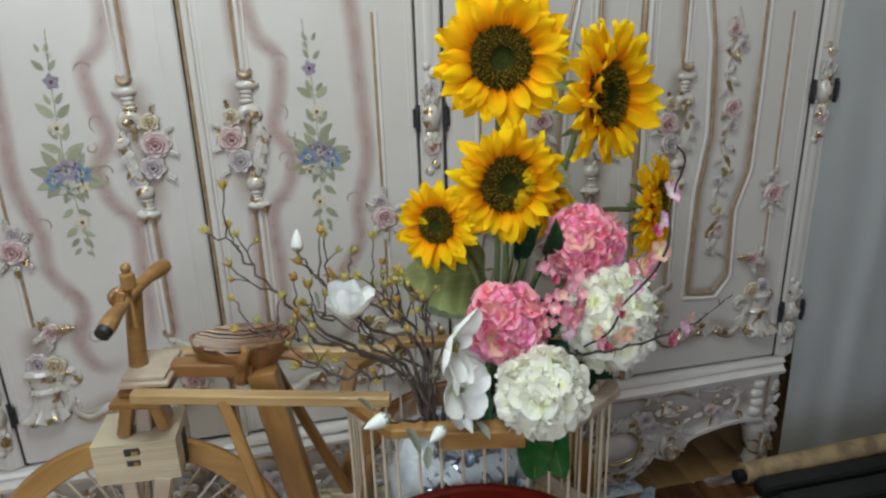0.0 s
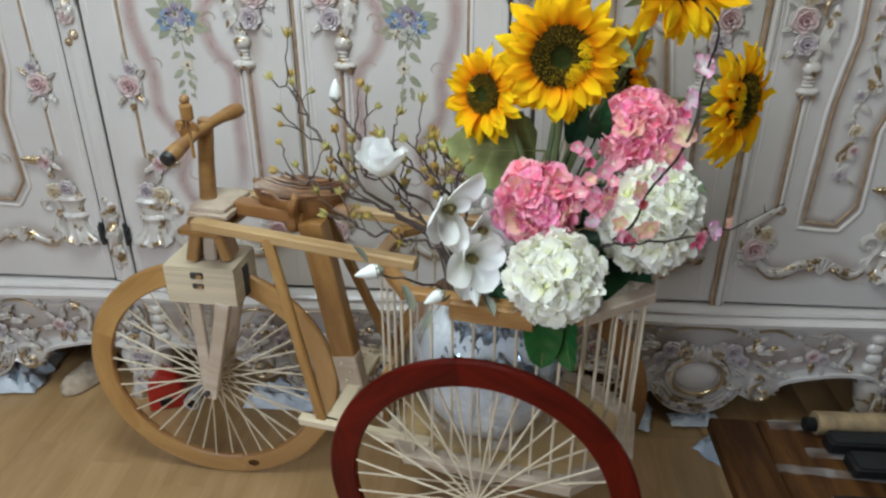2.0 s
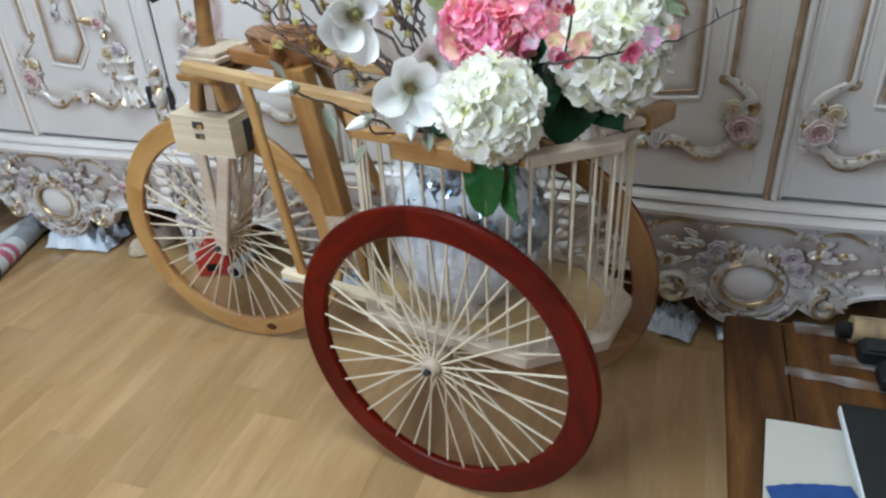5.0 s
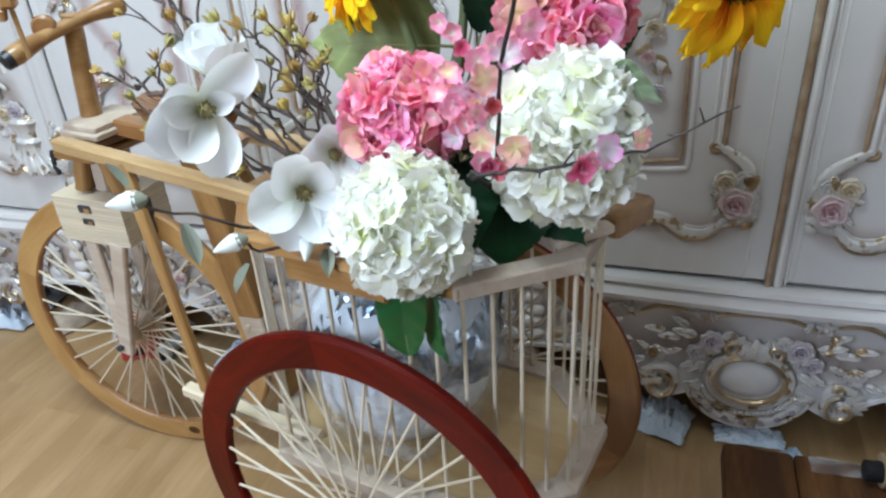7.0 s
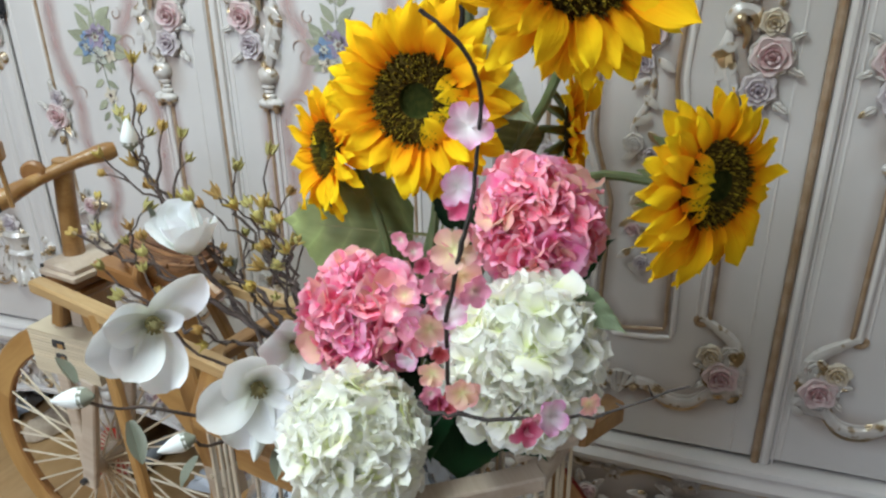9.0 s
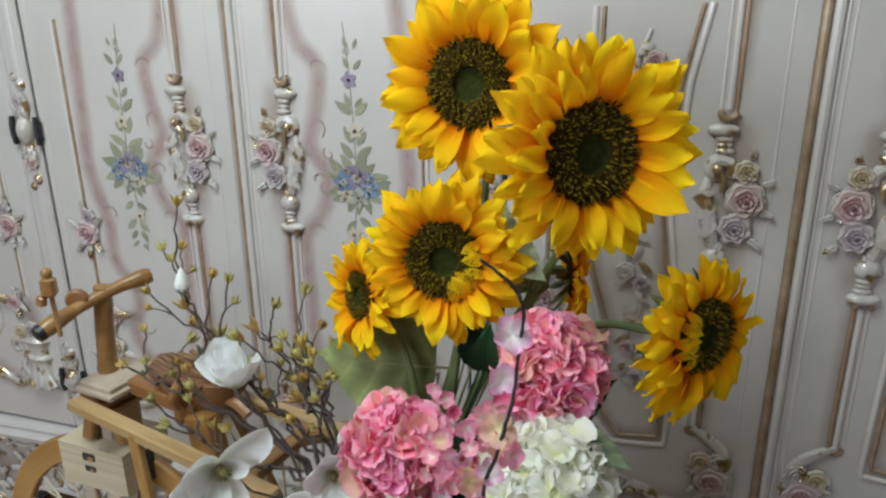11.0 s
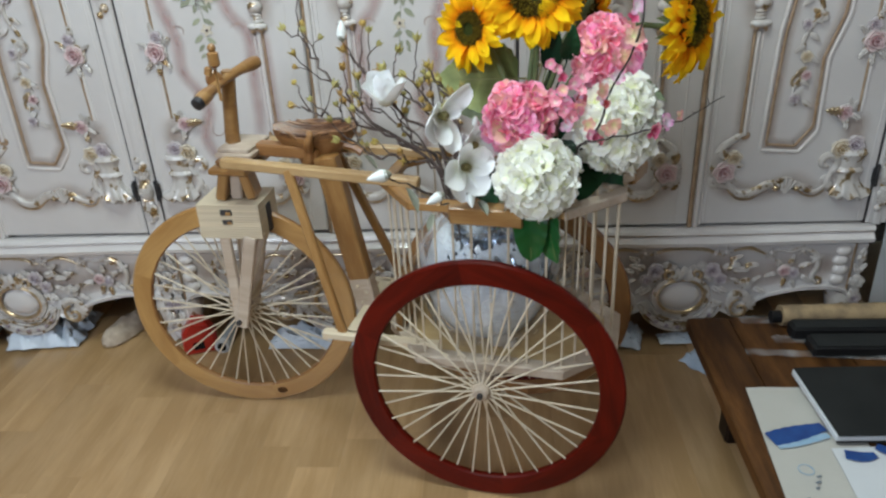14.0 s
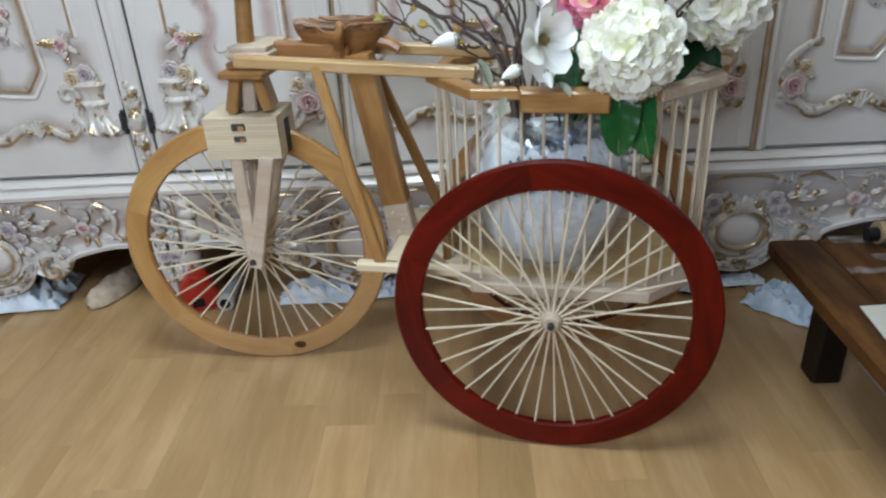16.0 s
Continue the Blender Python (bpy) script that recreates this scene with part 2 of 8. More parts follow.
RAW = wood("raw_whitewood", (0.661, 0.566, 0.409), (0.609, 0.509, 0.357), 9, 0.6, "X", 0.0, 0.1)
PALE = wood("pale_bleached_pine", (0.574, 0.487, 0.392), (0.452, 0.357, 0.27), 26, 0.6, "Z", 0.0, 0.08)
DOWEL = wood("pale_dowel", (0.696, 0.618, 0.487), (0.592, 0.496, 0.357), 40, 0.5, "Z", 0.0, 0.08)
SEATWOOD = wood("banded_seat_wood", (0.348, 0.174, 0.074), (0.087, 0.0348, 0.0157), 60, 0.4, "X", 0.2, 0.05, 6, 0.4)
BARWOOD = wood("pale_yellow_pine", (0.505, 0.357, 0.183), (0.374, 0.231, 0.0957), 26, 0.4, "X", 0.15, 0.1)
PLY = wood("ochre_plywood", (0.539, 0.4, 0.209), (0.435, 0.287, 0.122), 18, 0.5, "X", 0.0, 0.06)
SIENNA = wood("dark_honey_beam", (0.365, 0.187, 0.0653), (0.226, 0.1, 0.0296), 24, 0.4, "X", 0.2, 0.08)
TABLEWOOD = wood("dark_table_wood", (0.115, 0.049, 0.0138), (0.0421, 0.0168, 0.00536), 22, 0.55, "Y", 0.0, 0.1, spec=0.15)


# ---------------------------------------------------------------- mesh helpers
def thing(name, m, label, category, group="", kind=""):
    ob = new(name)
    ob.empty_display_size = 0.05
    ob.matrix_world = m
    return tagged(ob, label, category, group, kind)


def mesh(name, bm, material, smooth=True):
    me = bpy.data.meshes.new(name)
    bm.to_mesh(me)
    bm.free()
    for mt in material if isinstance(material, (list, tuple)) else [material]:
        me.materials.append(mt)
    if smooth:
        me.shade_smooth()
        me.set_sharp_from_angle(angle=radians(38))
    return me


def part(name, bm, material, parent, label="", m=None):
    """One mesh object under a thing or under a part; the bmesh is in the parent's own space, or placed by m."""
    me = bm if isinstance(bm, bpy.types.Mesh) else mesh(name, bm, material)
    ob = new(name, me)
    ob.parent = parent
    if m is not None:
        ob.matrix_basis = m
    return tagged(ob, label) if label else ob


def single(name, bm, material, label, category, group="", kind="", m=None):
    ob = new(name, mesh(name, bm, material))
    if m is not None:
        ob.matrix_basis = m
    return tagged(ob, label, category, group, kind)


def grid(bm, pts, close_u=False, close_v=False, mi=0, flip=False):
    """Faces over rows of points."""
    vs = [[bm.verts.new(p) for p in row] for row in pts]
    nu, nv = len(vs), len(vs[0])
    for i in range(nu if close_u else nu - 1):
        for j in range(nv if close_v else nv - 1):
            q = [vs[i][j], vs[(i + 1) % nu][j], vs[(i + 1) % nu][(j + 1) % nv], vs[i][(j + 1) % nv]]
            f = bm.faces.new(q[::-1] if flip else q)
            f.material_index = mi
    return vs


def cap(bm, ring, flip=False, mi=0):
    f = bm.faces.new(ring[::-1] if flip else ring)
    f.material_index = mi


def box(bm, size, at=(0, 0, 0), turn=None, bevel=0.003, mi=0, taper=1.0):
    """A block with bevelled edges; taper narrows its top in x and y."""
    x, y, z = (s / 2 for s in size)
    b = min(bevel, x * 0.45, y * 0.45, z * 0.45)
    prof = [(-z, -b), (-z + b, 0), (z - b, 0), (z, -b)]
    rings = []
    for h, inset in prof:
        k = 1 + (taper - 1) * (h + z) / (2 * z)
        ex, ey = x * k + inset, y * k + inset
        c = b
        ring = [(ex - c, -ey), (ex, -ey + c), (ex, ey - c), (ex - c, ey), (-ex + c, ey), (-ex, ey - c), (-ex, -ey + c), (-ex + c, -ey)]
        rings.append([Vector((px, py, h)) for px, py in ring])
    mtx = Matrix.Translation(at) @ (turn.to_4x4() if turn is not None else Matrix())
    vs = grid(bm, [[mtx @ p for p in r] for r in rings], close_v=True, mi=mi, flip=True)
    cap(bm, vs[0], flip=True, mi=mi)
    cap(bm, vs[-1], mi=mi)


def frames(path):
    """Tangents and two normals along a path, turning as little as possible."""
    path = [Vector(p) for p in path]
    out, n = [], None
    for i, p in enumerate(path):
        t = (path[min(i + 1, len(path) - 1)] - path[max(i - 1, 0)]).normalized()
        if n is None:
            n = t.orthogonal().normalized()
        n = (n - t * n.dot(t))
        n = n.normalized() if n.length > 1e-6 else t.orthogonal().normalized()
        out.append((p, t, n, t.cross(n)))
    return out


def tube(bm, path, radius, seg=8, mi=0, flat=1.0, caps=True, wob=0.0):
    """A round, tapering rod along a path; flat squeezes it in y (reliefs on a door)."""
    fr = frames(path)
    rows = []
    for i, (p, t, n, b) in enumerate(fr):
        r = radius[i] if isinstance(radius, (list, tuple)) else radius
        r *= 1 + wob * (random.random() - 0.5)
        row = []
        for k in range(seg):
            a = 2 * math.pi * k / seg
            d = n * (r * math.cos(a)) + b * (r * math.sin(a))
            row.append(p + Vector((d.x, d.y * flat, d.z)))
        rows.append(row)
    vs = grid(bm, rows, close_v=True, mi=mi)
    if caps:
        cap(bm, vs[0], mi=mi, flip=True)
        cap(bm, vs[-1], mi=mi)


def curve(pts, n=24):
    """A smooth path through points (Catmull-Rom)."""
    p = [Vector(q) for q in pts]
    p = [p[0] * 2 - p[1]] + p + [p[-1] * 2 - p[-2]]
    out = []
    m = len(p) - 3
    for i in range(n + 1):
        s = i / n * m
        k = min(int(s), m - 1)
        t = s - k
        a, b, c, d = p[k:k + 4]
        out.append(0.5 * (2 * b + (c - a) * t + (2 * a - 5 * b + 4 * c - d) * t * t + (3 * b - a - 3 * c + d) * t ** 3))
    return out


def lathe(bm, prof, seg=24, mi=0, at=(0, 0, 0), squash=(1, 1, 1), caps=True, turn=None):
    """A turned form about z from (radius, height) pairs."""
    rows = []
    for r, z in prof:
        row = [Vector((r * math.cos(2 * math.pi * k / seg) * squash[0], r * math.sin(2 * math.pi * k / seg) * squash[1], z * squash[2])) for k in range(seg)]
        if turn is not None:
            row = [turn @ v for v in row]
        rows.append([v + Vector(at) for v in row])
    vs = grid(bm, rows, close_v=True, mi=mi, flip=True)
    if caps:
        cap(bm, vs[0], mi=mi, flip=True)
        cap(bm, vs[-1], mi=mi)


def ball(bm, at, r, seg=10, rings=6, mi=0, squash=(1, 1, 1)):
    lathe(bm, [(max(r * math.sin(math.pi * (i + 0.02) / (rings + 0.04)), r * 0.02), -r * math.cos(math.pi * i / rings)) for i in range(rings + 1)], seg, mi, at, squash)


def prism(bm, outline, depth, axis="y", at=0.0, bevel=0.002, mi=0):
    """A board from an outline (x, z) or (x, y), with eased edges."""
    n = len(outline)
    cx, cy = sum(p[0] for p in outline) / n, sum(p[1] for p in outline) / n

    def inset(p, d):
        v = Vector((p[0] - cx, p[1] - cy))
        v = v - v.normalized() * d
        return (v.x + cx, v.y + cy)
    rows = []
    for off, d in ((0, bevel), (bevel, 0), (depth - bevel, 0), (depth, bevel)):
        q = [inset(p, d) for p in outline]
        rows.append([Vector((x, at + off, y)) if axis == "y" else Vector((x, y, at + off)) for x, y in q])
    vs = grid(bm, rows, close_v=True, mi=mi)
    cap(bm, vs[0], mi=mi, flip=True)
    cap(bm, vs[-1], mi=mi)
    bmesh.ops.recalc_face_normals(bm, faces=bm.faces[:])

# ---------------------------------------------------------------- room
X0, X1, Y0, Y1, H = -2.6, 1.95, -1.6, 2.1, 2.35


def wall(name, size, at):
    bm = bmesh.new()
    box(bm, size, at, bevel=0.002)
    return single(name, bm, PLASTER, "pale grey-white plastered room wall", "wall", kind="structure")


wall("wall_north", (X1 - X0 + 0.3, 0.12, H), ((X0 + X1) / 2, Y1 + 0.06, H / 2))
bm = bmesh.new()
EY0, EY1, EZ0, EZ1 = -0.05, 0.95, 1.15, 2.05
box(bm, (0.12, EY0 - Y0, H), (X1 + 0.06, (Y0 + EY0) / 2, H / 2))
box(bm, (0.12, Y1 - EY1, H), (X1 + 0.06, (EY1 + Y1) / 2, H / 2))
box(bm, (0.12, EY1 - EY0, EZ0), (X1 + 0.06, (EY0 + EY1) / 2, EZ0 / 2))
box(bm, (0.12, EY1 - EY0, H - EZ1), (X1 + 0.06, (EY0 + EY1) / 2, (H + EZ1) / 2))
single("wall_east", bm, PLASTER, "pale plastered wall with a side window opening", "wall", kind="structure")
side = thing("window_2", pose(X1 + 0.06, (EY0 + EY1) / 2, EZ0), "white framed side window", "window", kind="structure")
for dy, w, h, z in ((0, EY1 - EY0, 0.05, 0.025), (0, EY1 - EY0, 0.05, EZ1 - EZ0 - 0.025), (-(EY1 - EY0) / 2 + 0.025, 0.05, EZ1 - EZ0 - 0.1, (EZ1 - EZ0) / 2), ((EY1 - EY0) / 2 - 0.025, 0.05, EZ1 - EZ0 - 0.1, (EZ1 - EZ0) / 2)):
    bm = bmesh.new()
    box(bm, (0.06, w, h), (0.02, dy, z), bevel=0.004)
    part("window_frame", bm, CEILING, side)
bm = bmesh.new()
WX0, WX1, WZ0, WZ1 = -2.15, -0.25, 1.3, 2.3
box(bm, (WX0 - X0 + 0.12, 0.12, H), ((X0 - 0.12 + WX0) / 2, Y0 - 0.06, H / 2))
box(bm, (X1 - WX1 + 0.12, 0.12, H), ((X1 + 0.12 + WX1) / 2, Y0 - 0.06, H / 2))
box(bm, (WX1 - WX0, 0.12, WZ0), ((WX0 + WX1) / 2, Y0 - 0.06, WZ0 / 2))
box(bm, (WX1 - WX0, 0.12, H - WZ1), ((WX0 + WX1) / 2, Y0 - 0.06, (H + WZ1) / 2))
single("wall_south", bm, PLASTER, "pale plastered wall with a window opening", "wall", kind="structure")
wall("wall_west", (0.12, Y1 - Y0, H), (X0 - 0.06, (Y0 + Y1) / 2, H / 2))
win = thing("window_1", pose((WX0 + WX1) / 2, Y0 - 0.06, WZ0), "white framed window behind the camera", "window", kind="structure")
for k, (w, h, x, z) in enumerate(((WX1 - WX0, 0.05, 0, 0.025), (WX1 - WX0, 0.05, 0, WZ1 - WZ0 - 0.025), (0.05, WZ1 - WZ0 - 0.1, -(WX1 - WX0) / 2 + 0.025, (WZ1 - WZ0) / 2), (0.05, WZ1 - WZ0 - 0.1, (WX1 - WX0) / 2 - 0.025, (WZ1 - WZ0) / 2), (0.05, WZ1 - WZ0 - 0.1, 0, (WZ1 - WZ0) / 2))):
    bm = bmesh.new()
    box(bm, (w, 0.06, h), (x, -0.02, z), bevel=0.004)
    part("window_frame", bm, CEILING, win)
bm = bmesh.new()
box(bm, (X1 - X0 + 0.3, Y1 - Y0 + 0.3, 0.1), ((X0 + X1) / 2, (Y0 + Y1) / 2, H + 0.05))
single("ceiling", bm, CEILING, "plain white painted ceiling", "ceiling", kind="structure")
bm = bmesh.new()
box(bm, (X1 - X0 + 0.24, Y1 - Y0 + 0.24, 0.08), ((X0 + X1) / 2, (Y0 + Y1) / 2, -0.0445))
floor = single("floor", bm, LAMINATE, "light oak laminate strip floor with a soft sheen", "floor", kind="structure")

# curtain beside the wardrobes
bm = bmesh.new()
rows = []
for i in range(121):
    x = 1.258 + 0.64 * i / 120
    d = 0.006 * math.sin(i * 0.1) + 0.0025 * math.sin(i * 0.27 + 1)
    rows.append([Vector((x + 0.01 * math.sin(k + i * 0.1), 1.47 + d * (0.5 + 0.5 * k / 8), 0.012 + (H - 0.06) * (1 - k / 8))) for k in range(9)])
vs = grid(bm, rows)
bmesh.ops.solidify(bm, geom=bm.faces[:], thickness=0.003)
single("curtain", bm, CURTAIN, "plain grey-white curtain hanging beside the wardrobe", "curtain")

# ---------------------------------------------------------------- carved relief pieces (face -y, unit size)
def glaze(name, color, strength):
    """A soft translucent band over the lacquer, thinned paint or painted-in shade, fading out to both sides."""
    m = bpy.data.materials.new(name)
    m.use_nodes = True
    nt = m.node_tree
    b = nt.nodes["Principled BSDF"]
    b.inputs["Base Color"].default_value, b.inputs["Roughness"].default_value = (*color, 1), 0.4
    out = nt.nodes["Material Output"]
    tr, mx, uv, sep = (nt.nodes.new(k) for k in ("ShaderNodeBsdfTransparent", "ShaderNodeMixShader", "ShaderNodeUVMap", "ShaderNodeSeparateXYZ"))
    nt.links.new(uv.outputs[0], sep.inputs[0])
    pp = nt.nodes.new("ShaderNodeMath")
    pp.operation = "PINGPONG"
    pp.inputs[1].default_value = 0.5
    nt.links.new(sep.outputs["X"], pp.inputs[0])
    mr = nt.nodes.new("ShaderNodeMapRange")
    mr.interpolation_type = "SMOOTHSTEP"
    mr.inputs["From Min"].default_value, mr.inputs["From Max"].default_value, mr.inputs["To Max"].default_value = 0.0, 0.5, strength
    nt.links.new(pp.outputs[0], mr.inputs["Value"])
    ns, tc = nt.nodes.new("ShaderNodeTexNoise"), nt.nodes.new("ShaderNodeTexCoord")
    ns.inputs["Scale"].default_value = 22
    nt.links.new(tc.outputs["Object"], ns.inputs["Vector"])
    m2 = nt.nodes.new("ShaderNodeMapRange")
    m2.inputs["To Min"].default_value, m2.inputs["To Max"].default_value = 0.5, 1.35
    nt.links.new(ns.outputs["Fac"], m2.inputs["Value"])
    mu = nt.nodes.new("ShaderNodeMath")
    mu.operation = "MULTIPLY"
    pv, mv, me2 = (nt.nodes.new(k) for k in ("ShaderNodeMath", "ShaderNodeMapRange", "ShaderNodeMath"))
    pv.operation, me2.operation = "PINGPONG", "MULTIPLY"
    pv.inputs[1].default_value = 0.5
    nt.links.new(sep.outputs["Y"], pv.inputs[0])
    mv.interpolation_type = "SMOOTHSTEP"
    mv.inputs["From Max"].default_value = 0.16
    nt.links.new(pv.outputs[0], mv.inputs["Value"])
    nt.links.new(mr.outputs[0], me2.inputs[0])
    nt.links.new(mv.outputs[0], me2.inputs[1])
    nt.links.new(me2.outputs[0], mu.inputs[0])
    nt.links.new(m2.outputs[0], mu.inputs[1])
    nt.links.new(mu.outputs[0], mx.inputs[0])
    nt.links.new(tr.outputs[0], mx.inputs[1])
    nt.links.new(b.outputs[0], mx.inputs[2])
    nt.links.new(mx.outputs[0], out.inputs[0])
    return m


PINK_GLAZE = glaze("pink_glaze", (0.47, 0.29, 0.27), 0.5)
# antique umber that also carries the shade round the carvings
UMBER_GLAZE_SHADE = glaze("umber_glaze_shade", (0.34, 0.22, 0.15), 0.4)


def ribbon(path, width, y=-0.0015):
    """A thin painted band on the door face along (x, z) points, its own u running across."""
    bm = bmesh.new()
    uv = bm.loops.layers.uv.new("uv")
    rows = []
    fr = frames([(x, 0, z) for x, z in path])
    for i, (p, t, n, b) in enumerate(fr):
        side = Vector((-t.z, 0, t.x))
        rows.append([(p + side * (width * (k / 4 - 0.5)) + Vector((0, y, 0)), k / 4) for k in range(5)])
    vs = [[(bm.verts.new(p), u) for p, u in row] for row in rows]
    for i in range(len(vs) - 1):
        for k in range(4):
            q = [(*vs[i][k], i), (*vs[i][k + 1], i), (*vs[i + 1][k + 1], i + 1), (*vs[i + 1][k], i + 1)]
            f = bm.faces.new([c[0] for c in q])
            for lp, (v, u, j) in zip(f.loops, q):
                lp[uv].uv = (u, j / (len(vs) - 1))
    return bm


def path2(pts, n=30):
    return [(p.x, p.z) for p in curve([(x, 0, z) for x, z in pts], n)]


def rose_bm(lobes=5, seg=30):
    bm = bmesh.new()
    prof = [(0.02, 0.50), (0.12, 0.52), (0.17, 0.40), (0.20, 0.38), (0.34, 0.50), (0.38, 0.34), (0.41, 0.32), (0.58, 0.42), (0.63, 0.24), (0.66, 0.22), (0.86, 0.30), (0.95, 0.18), (0.9, 0.0)]
    rows = []
    for i, (r, h) in enumerate(prof):
        layer = i // 3
        row = []
        for k in range(seg):
            a = 2 * math.pi * k / seg + layer * 0.63
            q = 1 + 0.1 * min(layer, 3) / 3 * math.cos(lobes * a)
            hh = h * (1 + 0.12 * math.cos(lobes * a))
            row.append(Vector((r * q * math.cos(a - layer * 0.63), -hh, r * q * math.sin(a - layer * 0.63))))
        rows.append(row)
    vs = grid(bm, rows, close_v=True)
    cap(bm, vs[0], flip=True)
    bmesh.ops.recalc_face_normals(bm, faces=bm.faces[:])
    return bm


def petal_into(bm, at, ang, length, width, lift=0.15, mi=0, cup=0.1, y=0.0, nl=5):
    """A leaf or petal lying on the face: mid rib, curled edges, pointing along ang in the x-z plane."""
    d, s = Vector((math.cos(ang), 0, math.sin(ang))), Vector((-math.sin(ang), 0, math.cos(ang)))
    rows = []
    for i in range(nl + 1):
        t = i / nl
        w = width * (math.sin(math.pi * min(1, t * 0.92 + 0.06)) ** 0.7) * (1 - 0.25 * t)
        row = []
        for j in (-1, -0.5, 0, 0.5, 1):
            h = 0.6 * lift * length * math.sin(math.pi * (0.15 + 0.7 * t)) * (1 - 0.45 * abs(j)) - cup * length * (0.5 if j == 0 else 0)
            row.append(Vector(at) + d * (t * length) + s * (j * w / 2) + Vector((0, -h + y, 0)))
        rows.append(row)
    grid(bm, rows, mi=mi)


def blossom_bm(n=5, w=0.75, lift=0.25, heart=True):
    bm = bmesh.new()
    for k in range(n):
        petal_into(bm, (0, -0.02, 0), 2 * math.pi * k / n + 0.3, 1, w, lift)
    if heart:
        ball(bm, (0, -0.12, 0), 0.24, 8, 5, 1)
    bmesh.ops.recalc_face_normals(bm, faces=bm.faces[:])
    return bm


def leaf_bm(w=0.42, lift=0.16, lobes=4):
    """A carved leaf: a sunk mid rib, lobed and ribbed halves, the tip curled forward."""
    bm = bmesh.new()
    rows = []
    for i in range(17):
        t = i / 16
        wave = abs(math.sin(math.pi * lobes * t))
        half = w / 2 * (math.sin(math.pi * min(1, t * 0.9 + 0.08)) ** 0.6) * (1 - 0.3 * t) * (0.72 + 0.38 * wave)
        row = []
        for j in (-1, -0.66, -0.33, 0, 0.33, 0.66, 1):
            body = math.sin(math.pi * (0.2 + 0.62 * t))
            h = lift * body * (0.55 if j == 0 else 1.0 if abs(j) < 0.5 else 0.85 if abs(j) < 0.8 else 0.25) + 0.05 * wave * abs(j) + 0.1 * t ** 3
            row.append(Vector((t - 0.1 * abs(j) * (1 - t), -h, j * half)))
        rows.append(row)
    grid(bm, rows, flip=True)
    return bm


M_ROSE = mesh("carved_rose", rose_bm(), ROSE)
M_MAUVE = mesh("carved_mauve_flower", rose_bm(7), MAUVE)
M_CREAMROSE = mesh("carved_cream_rose", rose_bm(6), CARVED)
M_OCHRE = mesh("carved_ochre_flower", rose_bm(6), rose_paint("ochre_rose_paint", (0.261, 0.174, 0.087), (0.487, 0.374, 0.226), (0.609, 0.539, 0.435)))
def frill_bm(lobes=9):
    """A ruffled collar of carved leaves behind a rose."""
    bm = bmesh.new()
    rows = []
    for r, h in ((0.3, 0.2), (0.6, 0.24), (0.8, 0.14), (0.95, 0.16), (1.0, 0.04), (0.85, 0.0)):
        rows.append([Vector((r * (1 + 0.09 * r * abs(math.sin(lobes * a / 2))) * math.cos(a), -h * (1 + 0.5 * math.cos(lobes * a)), r * (1 + 0.09 * r * abs(math.sin(lobes * a / 2))) * math.sin(a))) for a in (2 * math.pi * k / 54 for k in range(54))])
    grid(bm, rows, close_v=True)
    bmesh.ops.recalc_face_normals(bm, faces=bm.faces[:])
    return bm


M_FRILL = mesh("carved_frill", frill_bm(), CARVED)
M_LEAF = mesh("carved_leaf", leaf_bm(0.66, 0.18, 2), CARVED)
M_GOLDLEAF = mesh("carved_gold_leaf", leaf_bm(0.6, 0.2), GOLD)


def painted(bm):
    """Brushwork: nearly flat on the door."""
    for v in bm.verts:
        v.co.y *= 0.16
    return bm


M_BLUE = mesh("painted_blue_blossom", painted(blossom_bm(5, 0.85, 0.06)), [BLUE, LILAC])
M_LILAC = mesh("painted_lilac_blossom", painted(blossom_bm(5, 0.85, 0.06)), [LILAC, BROWN_LINE])
M_TAUPE = mesh("painted_taupe_blossom", painted(blossom_bm(5, 0.7, 0.06)), [OCHRE, BROWN_LINE])
M_PALEB = mesh("painted_pale_blossom", painted(blossom_bm(6, 0.7, 0.06)), [PALE_PAINT, DARK_LINE])
M_SAGE = mesh("painted_leaf", painted(leaf_bm(0.5, 0.03, 1)), SAGE)


def put(name, me, parent, x, z, size, rot=0.0, y=0.0, deep=1.0):
    """A shared relief piece on a door: its place on the face, its size and its turn in degrees."""
    size *= 0.74 if me is M_LEAF else 1.0
    m = Matrix.Translation((x, y, z)) @ Matrix.Rotation(-radians(rot), 4, "Y") @ Matrix.Diagonal((size * 1.14, size * deep * 1.45, size * 1.14, 1))
    if me is M_ROSE and size > 0.013:
        part("carved_frill", M_FRILL, None, parent, m=m @ Matrix.Rotation(x * 40, 4, "Y") @ Matrix.Diagonal((1.02, 0.8, 1.02, 1)))
    return part(name, me, None, parent, m=m)


def spiral(cx, cz, r0, r1, a0, a1, n=18):
    out = []
    for i in range(n + 1):
        t = i / n
        a, r = radians(a0 + (a1 - a0) * t), r0 + (r1 - r0) * t
        out.append((cx + r * math.cos(a), cz + r * math.sin(a)))
    return out


def strip(bm, path, r, mi=0, flat=0.8, y=0.0, seg=8):
    """A half-round moulding along (x, z) points."""
    tube(bm, [(x, y, z) for x, z in path], r, seg, mi, flat)


def taper(n, a, b, c=None):
    """Radii that swell from a through b to c."""
    c = a if c is None else c
    return [a + (b - a) * math.sin(math.pi * i / n) + (c - a) * i / n for i in range(n + 1)]


def sx(pts, s):
    return [(s * x, z) for x, z in pts]


# ---------------------------------------------------------------- wardrobes
FY = 1.475
DOOR_Z0, TOP = 0.366, 2.12


